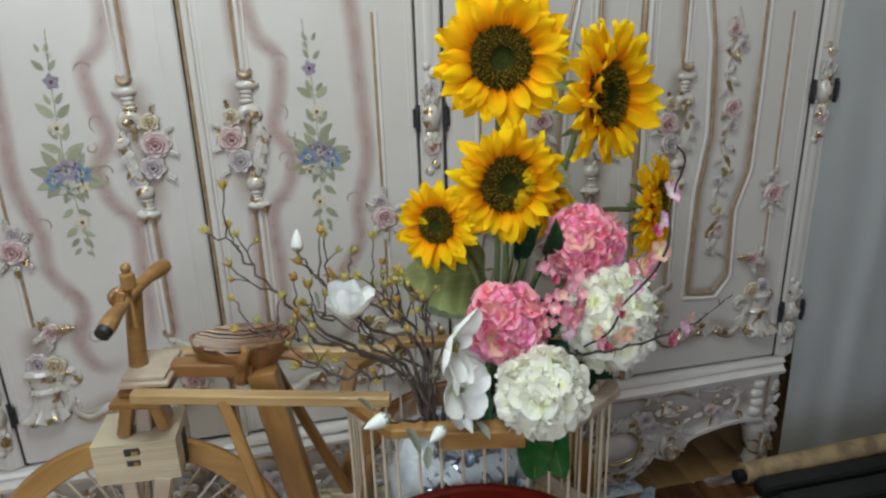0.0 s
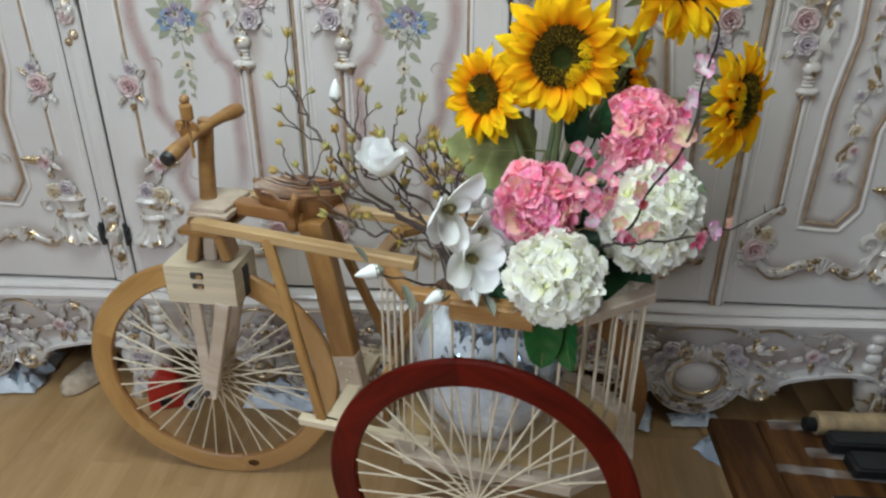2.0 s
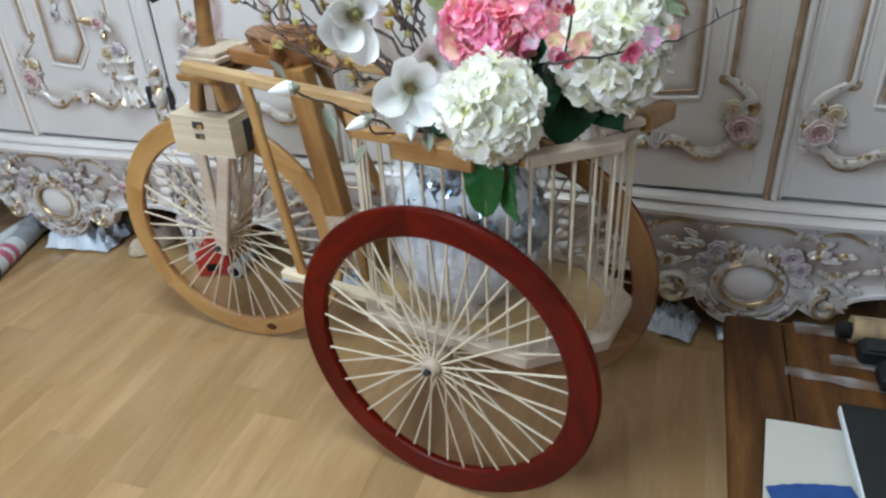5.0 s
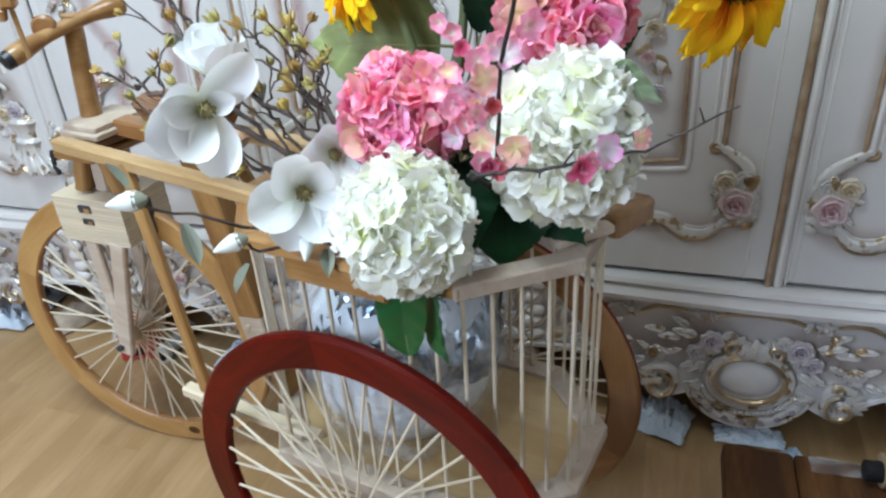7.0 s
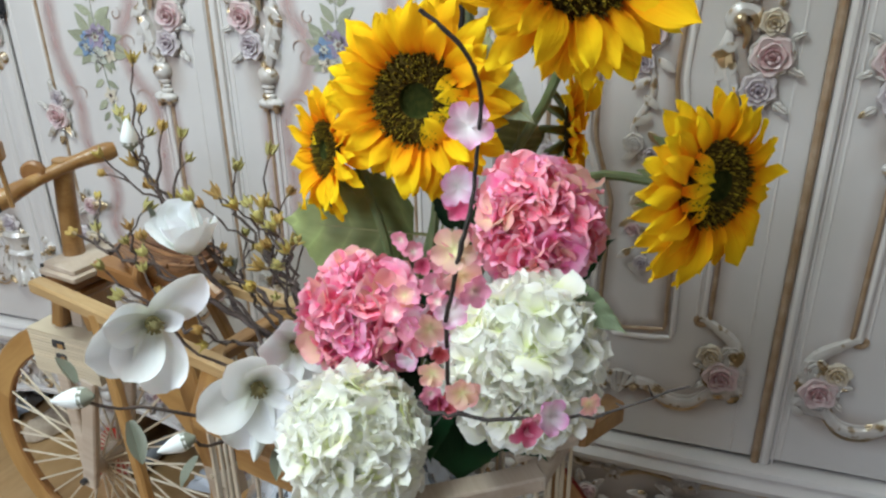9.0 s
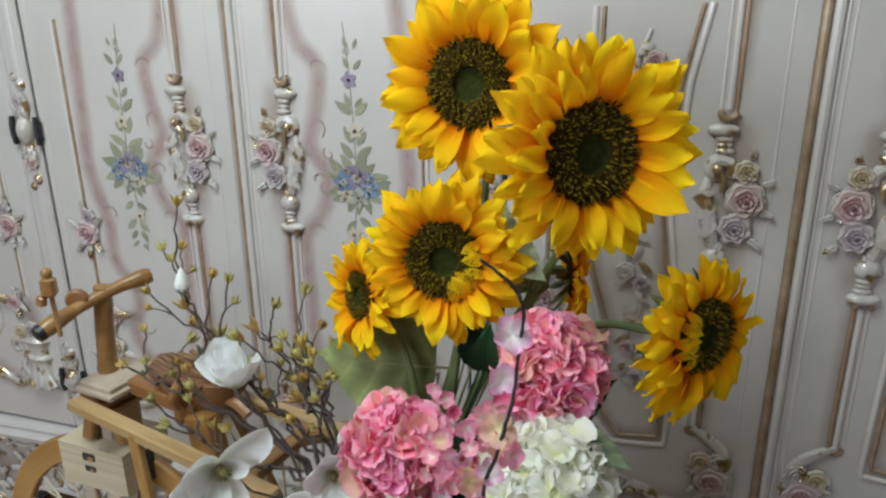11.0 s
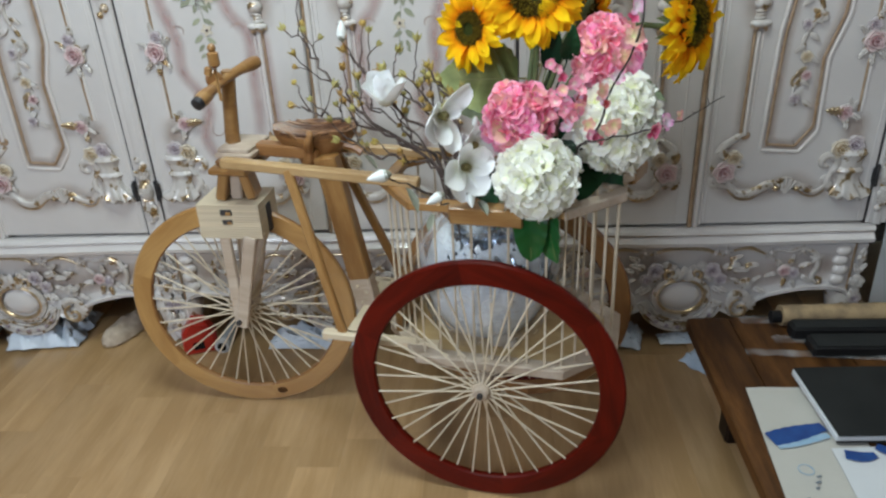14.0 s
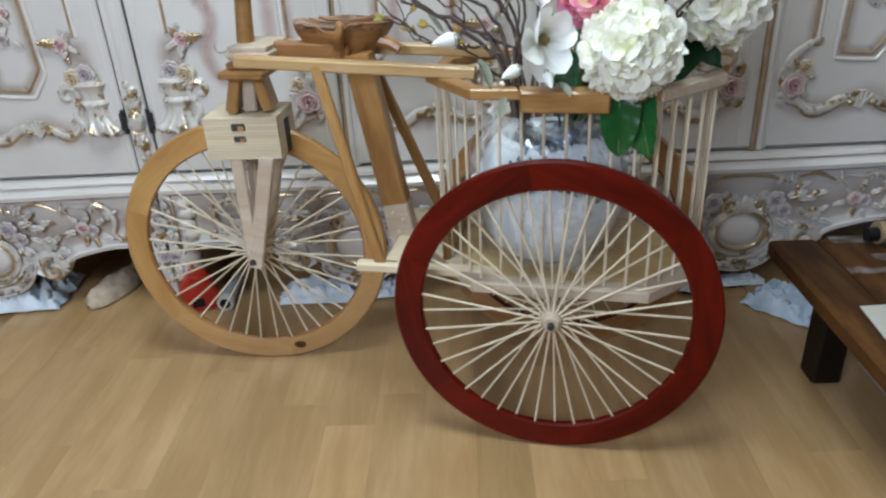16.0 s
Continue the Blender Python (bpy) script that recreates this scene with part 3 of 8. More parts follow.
def door(parent, s, width, painted, dz):
    """One door. s: the way from the seam to the hinge. dz lowers the carvings of the plainer doors."""
    d0, d1 = 0.0022, width - 0.0292
    bm = bmesh.new()
    box(bm, (d1 - d0, 0.024, TOP - DOOR_Z0 - 0.01), (s * (d0 + d1) / 2, 0.012, (TOP + DOOR_Z0) / 2), bevel=0.004)
    d = part("door", bm, CREAM, parent, "painted door with a flower spray" if painted else "door with a gilded cartouche panel")
    # thin edge mouldings
    bm = bmesh.new()
    strip(bm, [(s * 0.038, 0.375), (s * 0.038, TOP - 0.02)], 0.0018, 0, 0.6)
    strip(bm, [(s * (d1 - 0.016), 0.375), (s * (d1 - 0.016), TOP - 0.02)], 0.0018, 0, 0.6)
    part("edge_moulding", bm, MOULD, d)
    # rods with curled ends, above and below the rose scroll
    zt, zb, zl = 1.162 + dz, 0.905 + dz, 0.645 + dz
    for z0, z1, hook in ((zl, zb - 0.012, -1), (zt + 0.02, TOP - 0.2, 1)):
        bm = bmesh.new()
        p = [(s * 0.103, z0), (s * 0.103, z1)]
        strip(bm, [(x + s * 0.0055, z) for x, z in p], 0.0048, 0, 0.9)
        strip(bm, [(x - s * 0.004, z) for x, z in p], 0.0036, 1, 1.1)
        strip(bm, [(x + s * 0.0165, z) for x, z in p], 0.0022, 0, 0.8)
        zc = z0 if hook > 0 else z1
        strip(bm, spiral(s * 0.112, zc + hook * -0.002, 0.014, 0.006, 180 if s > 0 else 0, (180 if s > 0 else 0) + s * hook * 200, 12), taper(12, 0.004, 0.0062, 0.004), 1, 1.0, -0.006)
        if hook < 0:
            strip(bm, spiral(s * 0.112, z0 + 0.002, 0.013, 0.004, 180 if s > 0 else 0, (180 if s > 0 else 0) + s * 230, 12), 0.0046, 1)
        part("rod_moulding", mesh("rod_moulding", bm, [MOULD, ANTIQUE]), None, d)
        # pink paint on painted doors; elsewhere umber glaze that adds shade beside the rods
        part("paint_band", ribbon([(s * 0.1, z0 - 0.03 + (z1 + 0.05 - z0) * k / 14) for k in range(15)], 0.05), UMBER_GLAZE_SHADE if not painted else PINK_GLAZE, d)
    # the rose scroll between the rods
    bm = bmesh.new()
    c = 0.105
    # bowl and collar under the upper rod
    for x, z, r, sq in ((0.008, zt - 0.01, 0.021, (1.1, 0.5, 0.5)), (0.005, zt - 0.023, 0.012, (1.1, 0.65, 0.5)), (0.004, zt - 0.032, 0.0105, (1.1, 0.65, 0.5)), (0.003, zt - 0.041, 0.0125, (1.1, 0.65, 0.5))):
        ball(bm, (s * (c + x), -0.002, z), r, 14, 7, 0, sq)
    part("rod_collar", bm, CARVED, d)
    # C-scroll with a gilded eye and drop
    bm = bmesh.new()
    strip(bm, sx(spiral(c + 0.008, zt - 0.07, 0.02, 0.006, 215, -150, 22), s), taper(22, 0.006, 0.0125, 0.005), 0, 0.9)
    ball(bm, (s * (c + 0.012), -0.009, zt - 0.067), 0.0085, 10, 6, 1)
    strip(bm, sx(path2([(c + 0.01, zt - 0.07), (c + 0.001, zt - 0.085), (c + 0.003, zt - 0.104)], 8), s), taper(8, 0.004, 0.006, 0.002), 1, 0.9, -0.007)
    strip(bm, sx(path2([(c + 0.022, zt - 0.082), (c + 0.025, zt - 0.118), (c + 0.016, zt - 0.15), (c + 0.004, zb + 0.062)], 20), s), taper(20, 0.005, 0.0125, 0.009), 0, 0.9)
    for k in range(3):
        petal_into(bm, (s * (c + 0.012 - 0.003 * k), -0.009, zt - 0.098 - k * 0.026), (-0.5 if s > 0 else 3.64) - s * 0.2 * k, 0.036, 0.02, 0.2)
    part("rose_scroll", mesh("rose_scroll", bm, [CARVED, GOLD]), None, d, "carved cream scroll with gilded curls")
    # baluster and bowl over the lower rod
    bm = bmesh.new()
    for x, z, r, sq in ((0.002, zb + 0.05, 0.0165, (1.15, 0.8, 1.0)), (0.001, zb + 0.032, 0.0122, (1.1, 0.7, 0.45)), (0.0, zb + 0.024, 0.0105, (1.1, 0.7, 0.45)), (0.0, zb + 0.016, 0.0125, (1.1, 0.7, 0.5)), (0.003, zb + 0.004, 0.0205, (1.2, 0.65, 0.5))):
        ball(bm, (s * (c + x), -0.002, z), r, 14, 7, 0, sq)
    strip(bm, sx(spiral(c + 0.004, zb - 0.004, 0.019, 0.008, 180, 20, 14), s), taper(14, 0.005, 0.0065, 0.004), 1, 1.0, -0.004)
    part("baluster", mesh("baluster", bm, [CARVED, GOLD]), None, d, "carved cream baluster with a gilded hook")
    put("carved_flower", M_OCHRE, d, s * 0.076, zt - 0.07, 0.016, 10, -0.004, 0.9)
    put("carved_rose", M_ROSE, d, s * 0.072, zt - 0.113, 0.024, 15, -0.003, 0.8)
    put("carved_flower", M_MAUVE, d, s * 0.083, zt - 0.158, 0.022, 40, -0.003, 0.75)
    for k, (x, z, a, l) in enumerate(((0.05, zt - 0.09, 150, 0.022), (0.049, zt - 0.13, 200, 0.024), (0.06, zt - 0.175, 215, 0.026), (0.1, zt - 0.185, 300, 0.028), (0.07, zt - 0.05, 100, 0.02))):
        put("carved_leaf", M_LEAF, d, s * x, z, l, a if s > 0 else 180 - a, -0.003)
    # hinge-side roses, rods, and the pillar of flowers below
    ze = 0.858 + dz * 0.9
    bm = bmesh.new()
    for z0, z1 in ((ze + 0.05, ze + 0.42), (ze - 0.165, ze - 0.04)):
        strip(bm, [(s * 0.372, z0), (s * 0.372, z1)], 0.0045, 0)
        strip(bm, [(s * 0.365, z0), (s * 0.365, z1)], 0.003, 1, 1.1)
    part("rod_moulding", mesh("rod_moulding", bm, [MOULD, ANTIQUE]), None, d)
    put("carved_rose", M_ROSE, d, s * 0.367, ze, 0.023, 0, -0.003, 0.8)
    put("carved_flower", M_MAUVE, d, s * 0.36, ze + 0.036, 0.015, 0, -0.003, 0.8)
    for x, z, a, l in ((0.345, ze + 0.02, 140, 0.028), (0.39, ze + 0.015, 30, 0.026), (0.352, ze - 0.02, 230, 0.03), (0.385, ze - 0.024, 310, 0.028), (0.367, ze - 0.03, 275, 0.03), (0.367, ze + 0.045, 85, 0.03)):
        put("carved_leaf", M_LEAF, d, s * x, z, l, a if s > 0 else 180 - a, -0.003)
    zq = 0.678 + dz * 0.5
    put("carved_rose", M_ROSE, d, s * 0.333, zq, 0.017, 20, -0.003, 0.85)
    put("gold_leaf", M_GOLDLEAF, d, s * 0.325, zq + 0.003, 0.036, 172 if s > 0 else 8, -0.004)
    for x, z, a, l in ((0.346, zq + 0.008, 60, 0.03), (0.35, zq - 0.006, 330, 0.03), (0.338, zq - 0.014, 280, 0.034), (0.343, zq + 0.014, 100, 0.028)):
        put("carved_leaf", M_LEAF, d, s * x, z, l, a if s > 0 else 180 - a, -0.003)
    zc = 0.60 + dz * 0.9
    put("carved_flower", M_MAUVE, d, s * 0.372, zc + 0.012, 0.021, 0, -0.003, 0.8)
    put("carved_flower", M_OCHRE, d, s * 0.342, zc + 0.002, 0.022, 0, -0.003, 0.8)
    put("carved_flower", M_CREAMROSE, d, s * 0.386, zc - 0.008, 0.015, 0, -0.003, 0.8)
    bm = bmesh.new()
    rows = []
    for r, h in ((0.012, 0.0), (0.03, -0.004), (0.036, -0.012), (0.03, -0.02), (0.026, -0.03), (0.025, -0.046), (0.031, -0.05), (0.033, -0.056), (0.028, -0.062), (0.026, -0.07), (0.029, -0.084), (0.036, -0.1), (0.046, -0.112), (0.05, -0.12), (0.042, -0.125), (0.01, -0.122)):
        row = []
        for k in range(29):
            a = math.pi * k / 28
            q = 1 + (0.02 - 0.9 * min(0.0, h + 0.06) / 0.6) * math.cos(9 * a)
            row.append(Vector((s * (0.374 + r * q * math.cos(a) + 0.25 * max(0.0, -h - 0.08)), -r * q * 0.6 * math.sin(a), zc + h + 0.006 * math.cos(9 * a) * (h < -0.1))))
        rows.append(row)
    grid(bm, rows, flip=s > 0)
    bmesh.ops.recalc_face_normals(bm, faces=bm.faces[:])
    strip(bm, sx(spiral(0.318, zc - 0.035, 0.028, 0.007, -60, 290, 20), s), taper(20, 0.008, 0.011, 0.006), 0, 0.9)
    strip(bm, sx(path2([(0.333, zc - 0.06), (0.325, zc - 0.085), (0.345, zc - 0.11), (0.375, zc - 0.118)], 14), s), taper(14, 0.005, 0.01), 0, 0.9)
    part("flower_pillar", mesh("flower_pillar", bm, [CARVED, GOLD]), None, d, "carved cream capital with scrolls")
    # the long scroll along the bottom
    zs = 0.487 + dz * 0.35
    bm = bmesh.new()
    for dzz, r, mi in ((0.0, 0.0145, 0), (0.012, 0.0045, 0), (-0.0125, 0.0056, 1)):
        strip(bm, sx(path2([(0.082, zs + 0.012 + dzz), (0.11, zs - 0.018 + dzz), (0.145, zs - 0.02 + dzz), (0.175, zs + dzz * 0.8), (0.2, zs + 0.006 + dzz * 0.4)], 24), s), taper(24, r * 0.5, r * 0.6, r * 0.8), mi, 0.8)
        strip(bm, sx(path2([(0.25, zs + 0.004 + dzz * 0.4), (0.272, zs - 0.01 + dzz), (0.298, zs - 0.018 + dzz), (0.32, zs - 0.004 + dzz), (0.326, zs + 0.016 + dzz * 0.3)], 20), s), taper(20, r * 0.7, r * 0.5, r * 0.5), mi, 0.8)
    for k in range(5):
        q = k - 2
        strip(bm, sx(path2([(0.226 + 0.004 * q, zs - 0.018 + 0.002 * q * q), (0.226 + 0.0075 * q, zs), (0.226 + 0.0125 * q, zs + 0.024 - 0.003 * q * q)], 10), s), taper(10, 0.004, 0.0035, 0.0068), 0, 1.0, -0.003)
    for x, z in ((0.202, zs - 0.004), (0.252, zs - 0.006)):
        ball(bm, (s * x, -0.006, z), 0.0072, 10, 6, 1)
    strip(bm, sx(spiral(0.318, zs + 0.012, 0.014, 0.005, -60, 200, 12), s), 0.005, 0)
    part("bottom_scroll", mesh("bottom_scroll", bm, [CARVED, GOLD]), None, d, "long carved scroll with gilded curls")
    # umber bands put the shade round the carvings into colour
    part("shaded_band", ribbon(sx(path2([(0.345, zs + 0.01), (0.3, zs - 0.018), (0.24, zs + 0.008), (0.17, zs - 0.014), (0.1, zs - 0.012), (0.062, zs + 0.03), (0.07, zs + 0.09), (0.1, zs + 0.14)], 40), s), 0.085, -0.0008), UMBER_GLAZE_SHADE, d, "soft umber glaze with painted-in shade round the carving")
    part("shaded_band", ribbon(sx(path2([(0.36, zc + 0.1), (0.368, zc + 0.03), (0.36, zc - 0.04), (0.365, zc - 0.13)], 24), s), 0.09, -0.0009), UMBER_GLAZE_SHADE, d, "soft umber glaze with painted-in shade round the carving")
    part("shaded_band", ribbon(sx(path2([(0.1, zt + 0.02), (0.095, zt - 0.06), (0.09, zt - 0.15), (0.1, zb - 0.02)], 24), s), 0.085, -0.0007), UMBER_GLAZE_SHADE, d, "soft umber glaze with painted-in shade round the carving")
    zr = zs + 0.042
    put("carved_rose", M_ROSE, d, s * 0.07, zr, 0.025, 0, -0.003, 0.85)
    put("carved_flower", M_OCHRE, d, s * 0.09, zr + 0.036, 0.018, 0, -0.003, 0.9)
    put("carved_flower", M_CREAMROSE, d, s * 0.06, zr + 0.04, 0.017, 0, -0.003, 0.9)
    bm = bmesh.new()
    strip(bm, sx(path2([(0.112, zr + 0.1), (0.09, zr + 0.085), (0.06, zr + 0.06), (0.048, zr + 0.02), (0.055, zr - 0.03), (0.09, zr - 0.045)], 18), s), taper(18, 0.005, 0.011), 0, 0.8)
    for k in range(6):
        petal_into(bm, (s * 0.055, -0.005, zr + 0.055 - 0.02 * k), (math.pi if s > 0 else 0) + s * (0.8 - 0.3 * k), 0.022, 0.015, 0.3)
    part("corner_scroll", mesh("corner_scroll", bm, [CARVED, GOLD]), None, d)
    for x, z, a, l in ((0.092, zr + 0.01, 20, 0.028), (0.09, zr - 0.012, 320, 0.026), (0.05, zr - 0.015, 220, 0.024)):
        put("carved_leaf", M_LEAF, d, s * x, z, l, a if s > 0 else 180 - a, -0.003)
    if painted:
        paint_panel(d, s)
    else:
        cartouche(d, s)
    return d


def paint_panel(d, s):
    """The pink-edged panel and its painted spray of flowers."""
    inner = [(0.135, 1.62), (0.125, 1.34), (0.14, 1.245), (0.176, 1.2), (0.17, 1.126), (0.155, 1.065), (0.186, 1.01), (0.172, 0.943), (0.134, 0.89), (0.136, 0.787), (0.14, 0.66), (0.17, 0.6)]
    outer = [(0.325, 1.62), (0.32, 1.4), (0.33, 1.2), (0.335, 1.084), (0.338, 0.988), (0.312, 0.885), (0.311, 0.807), (0.265, 0.725), (0.285, 0.64), (0.25, 0.58), (0.17, 0.6)]
    for pts in (inner, outer):
        part("pink_band", ribbon(sx(path2(pts, 60), s), 0.05, -0.0012), PINK_GLAZE, d, "airbrushed dusty pink band")
    # fine scroll lines in brown
    for cx, cz, r, a0, a1 in ((0.172, 1.195, 0.022, 0, 160), (0.166, 1.1, 0.024, -60, 90), (0.168, 1.0, 0.02, -30, 200), (0.18, 0.985, 0.012, 90, 330), (0.15, 0.9, 0.026, 20, 140), (0.3, 0.9, 0.022, 30, 200), (0.275, 0.745, 0.022, 0, 230), (0.285, 0.68, 0.014, 90, 380), (0.255, 0.66, 0.02, 180, 420), (0.19, 1.05, 0.012, 120, 420)):
        bm = bmesh.new()
        strip(bm, sx(spiral(cx, cz, r, r * 0.35, a0, a1, 16), s), taper(16, 0.0006, 0.0013), 0, 0.5, -0.001, 5)
        part("painted_line", bm, BROWN_LINE, d)
    # spray: five large blossoms in a bunch, leaves round them, small blooms above and below
    x0, zc = 0.24, 0.995
    rnd = random.Random(7 if s > 0 else 8)
    bm = bmesh.new()
    strip(bm, sx(path2([(x0 - 0.012, 1.27), (x0 - 0.004, 1.18), (x0, 1.08), (x0, 0.99), (x0 - 0.008, 0.9), (x0 - 0.016, 0.83)], 20), s), 0.0007, 0, 0.5, -0.0008, 5)
    part("painted_stem", bm, SAGE, d)
    for k in range(17):
        a = k / 17 * 2 * math.pi + rnd.uniform(-0.15, 0.15)
        put("painted_leaf", M_SAGE, d, s * x0 + 0.03 * math.cos(a), zc + 0.024 * math.sin(a), rnd.uniform(0.026, 0.038) * (0.8 if math.sin(a) < -0.3 else 1), math.degrees(a) + rnd.uniform(-25, 25), -0.0008)
    for dx, dz, me, r in ((-0.022, -0.017, M_TAUPE, 0.014), (-0.024, 0.006, M_BLUE, 0.018), (0.026, -0.004, M_BLUE, 0.017), (0.004, -0.021, M_PALEB, 0.018), (0.002, 0.014, M_LILAC, 0.021), (0.024, 0.012, M_BLUE, 0.011), (-0.012, 0.026, M_LILAC, 0.01)):
        for lay, (f, off) in enumerate(((1.0, 0), (0.42, 36))):
            put("painted_blossom", me if lay == 0 else (M_PALEB if me is not M_TAUPE else M_TAUPE), d, s * (x0 + dx), zc + dz, r * f, rnd.uniform(0, 20) + off, -0.002 - 0.0012 * lay)
        bm = bmesh.new()
        for k in range(5):
            a = rnd.uniform(0, 6.3)
            strip(bm, [(s * (x0 + dx) + r * f * math.cos(a + q), zc + dz + r * f * math.sin(a + q)) for f, q in ((0.25, 0), (0.5, 0.12), (0.75, 0.35))], 0.0008, 0, 0.5, -0.0052, 5)
        part("brush_strokes", bm, DARK_LINE, d)
    for z, me, r, dx in ((1.092, M_TAUPE, 0.014, 0.002), (1.178, M_LILAC, 0.013, -0.005), (0.905, M_TAUPE, 0.014, -0.008), (1.225, M_PALEB, 0.006, -0.009)):
        put("painted_blossom", me, d, s * (x0 + dx), z, r, rnd.uniform(0, 60), -0.002)
        bm = bmesh.new()
        ball(bm, (s * (x0 + dx), -0.0035, z), r * 0.22, 7, 4)
        part("painted_heart", bm, DARK_LINE, d)
    for z, size, up in ((1.045, 0.032, 40), (1.068, 0.024, 65), (1.118, 0.027, 45), (1.138, 0.02, 60), (1.2, 0.02, 55), (1.235, 0.015, 70), (0.93, 0.026, -40), (0.89, 0.024, -35), (0.868, 0.018, -60), (0.845, 0.013, -50)):
        for side in (-1, 1):
            put("painted_leaf", M_SAGE, d, s * x0 + side * 0.006, z + rnd.uniform(-0.006, 0.006), size * rnd.uniform(0.8, 1.15), up + rnd.uniform(-12, 12) if side > 0 else 180 - up + rnd.uniform(-12, 12), -0.0008)


def cartouche(d, s):
    """A raised gilded outline round a carved garland."""
    out = [(0.15, 1.3), (0.172, 1.183), (0.182, 0.983), (0.163, 0.846), (0.157, 0.585), (0.225, 0.578), (0.262, 0.628), (0.257, 0.792), (0.287, 0.889), (0.29, 1.1), (0.29, 1.3)]
    out = [(x + 0.006, z) for x, z in out]
    bm = bmesh.new()
    p = []
    for i in range(len(out) - 1):
        a, b = Vector(out[i]), Vector(out[i + 1])
        p += [tuple(a.lerp(b, t)) for t in (0.04, 0.35, 0.65, 0.96)]
    strip(bm, sx(p, s), 0.0034, 1, 1.2)
    cx, cz = 0.222, 0.93
    strip(bm, sx([(x + (0.012 if x > cx else -0.012), z + (-0.014 if z < 0.65 else 0)) for x, z in p], s), 0.0048, 0, 0.9)
    part("cartouche_moulding", mesh("cartouche_moulding", bm, [MOULD, ANTIQUE]), None, d, "gilded cartouche outline")
    # umber along the outline, painting in the shade beside the moulding
    part("umber_shade_band", ribbon(sx(p, s), 0.05, -0.001), UMBER_GLAZE_SHADE, d)
    bm = bmesh.new()
    gx = 0.222
    strip(bm, sx(path2([(gx + 0.005, 1.26), (gx + 0.02, 1.2), (gx - 0.012, 1.13), (gx + 0.012, 1.05), (gx - 0.004, 0.96), (gx + 0.018, 0.9), (gx - 0.012, 0.83), (gx + 0.006, 0.77), (gx - 0.016, 0.72), (gx - 0.004, 0.68)], 50), s), taper(50, 0.0035, 0.006, 0.003), 0, 0.9)
    for k in range(22):
        z = 1.24 - k * 0.026
        petal_into(bm, (s * (gx + 0.008 * math.sin(k * 1.9)), -0.004, z), radians(-90) + (0.9 if k % 2 else -0.9), 0.03, 0.014, 0.3, 1 if k % 5 == 3 else 0)
    strip(bm, sx(spiral(gx + 0.006, 1.17, 0.022, 0.006, 90, 380, 14), s), 0.0045, 1)
    strip(bm, sx(spiral(gx - 0.01, 0.735, 0.018, 0.005, 60, 330, 12), s), 0.004, 1)
    part("garland", mesh("garland", bm, [CARVED, GOLD]), None, d, "carved garland picked out in gold")
    for z, me, r, x in ((1.215, M_ROSE, 0.014, -0.004), (1.18, M_MAUVE, 0.013, 0.02), (1.04, M_ROSE, 0.021, 0.008), (1.0, M_MAUVE, 0.014, 0.012), (0.885, M_CREAMROSE, 0.014, 0.016), (0.868, M_MAUVE, 0.011, -0.01), (0.795, M_OCHRE, 0.013, 0.0), (0.752, M_ROSE, 0.011, 0.006), (0.697, M_MAUVE, 0.012, -0.012)):
        put("carved_flower", me, d, s * (gx + x), z, r, 30 * z * 10, -0.004, 0.85)


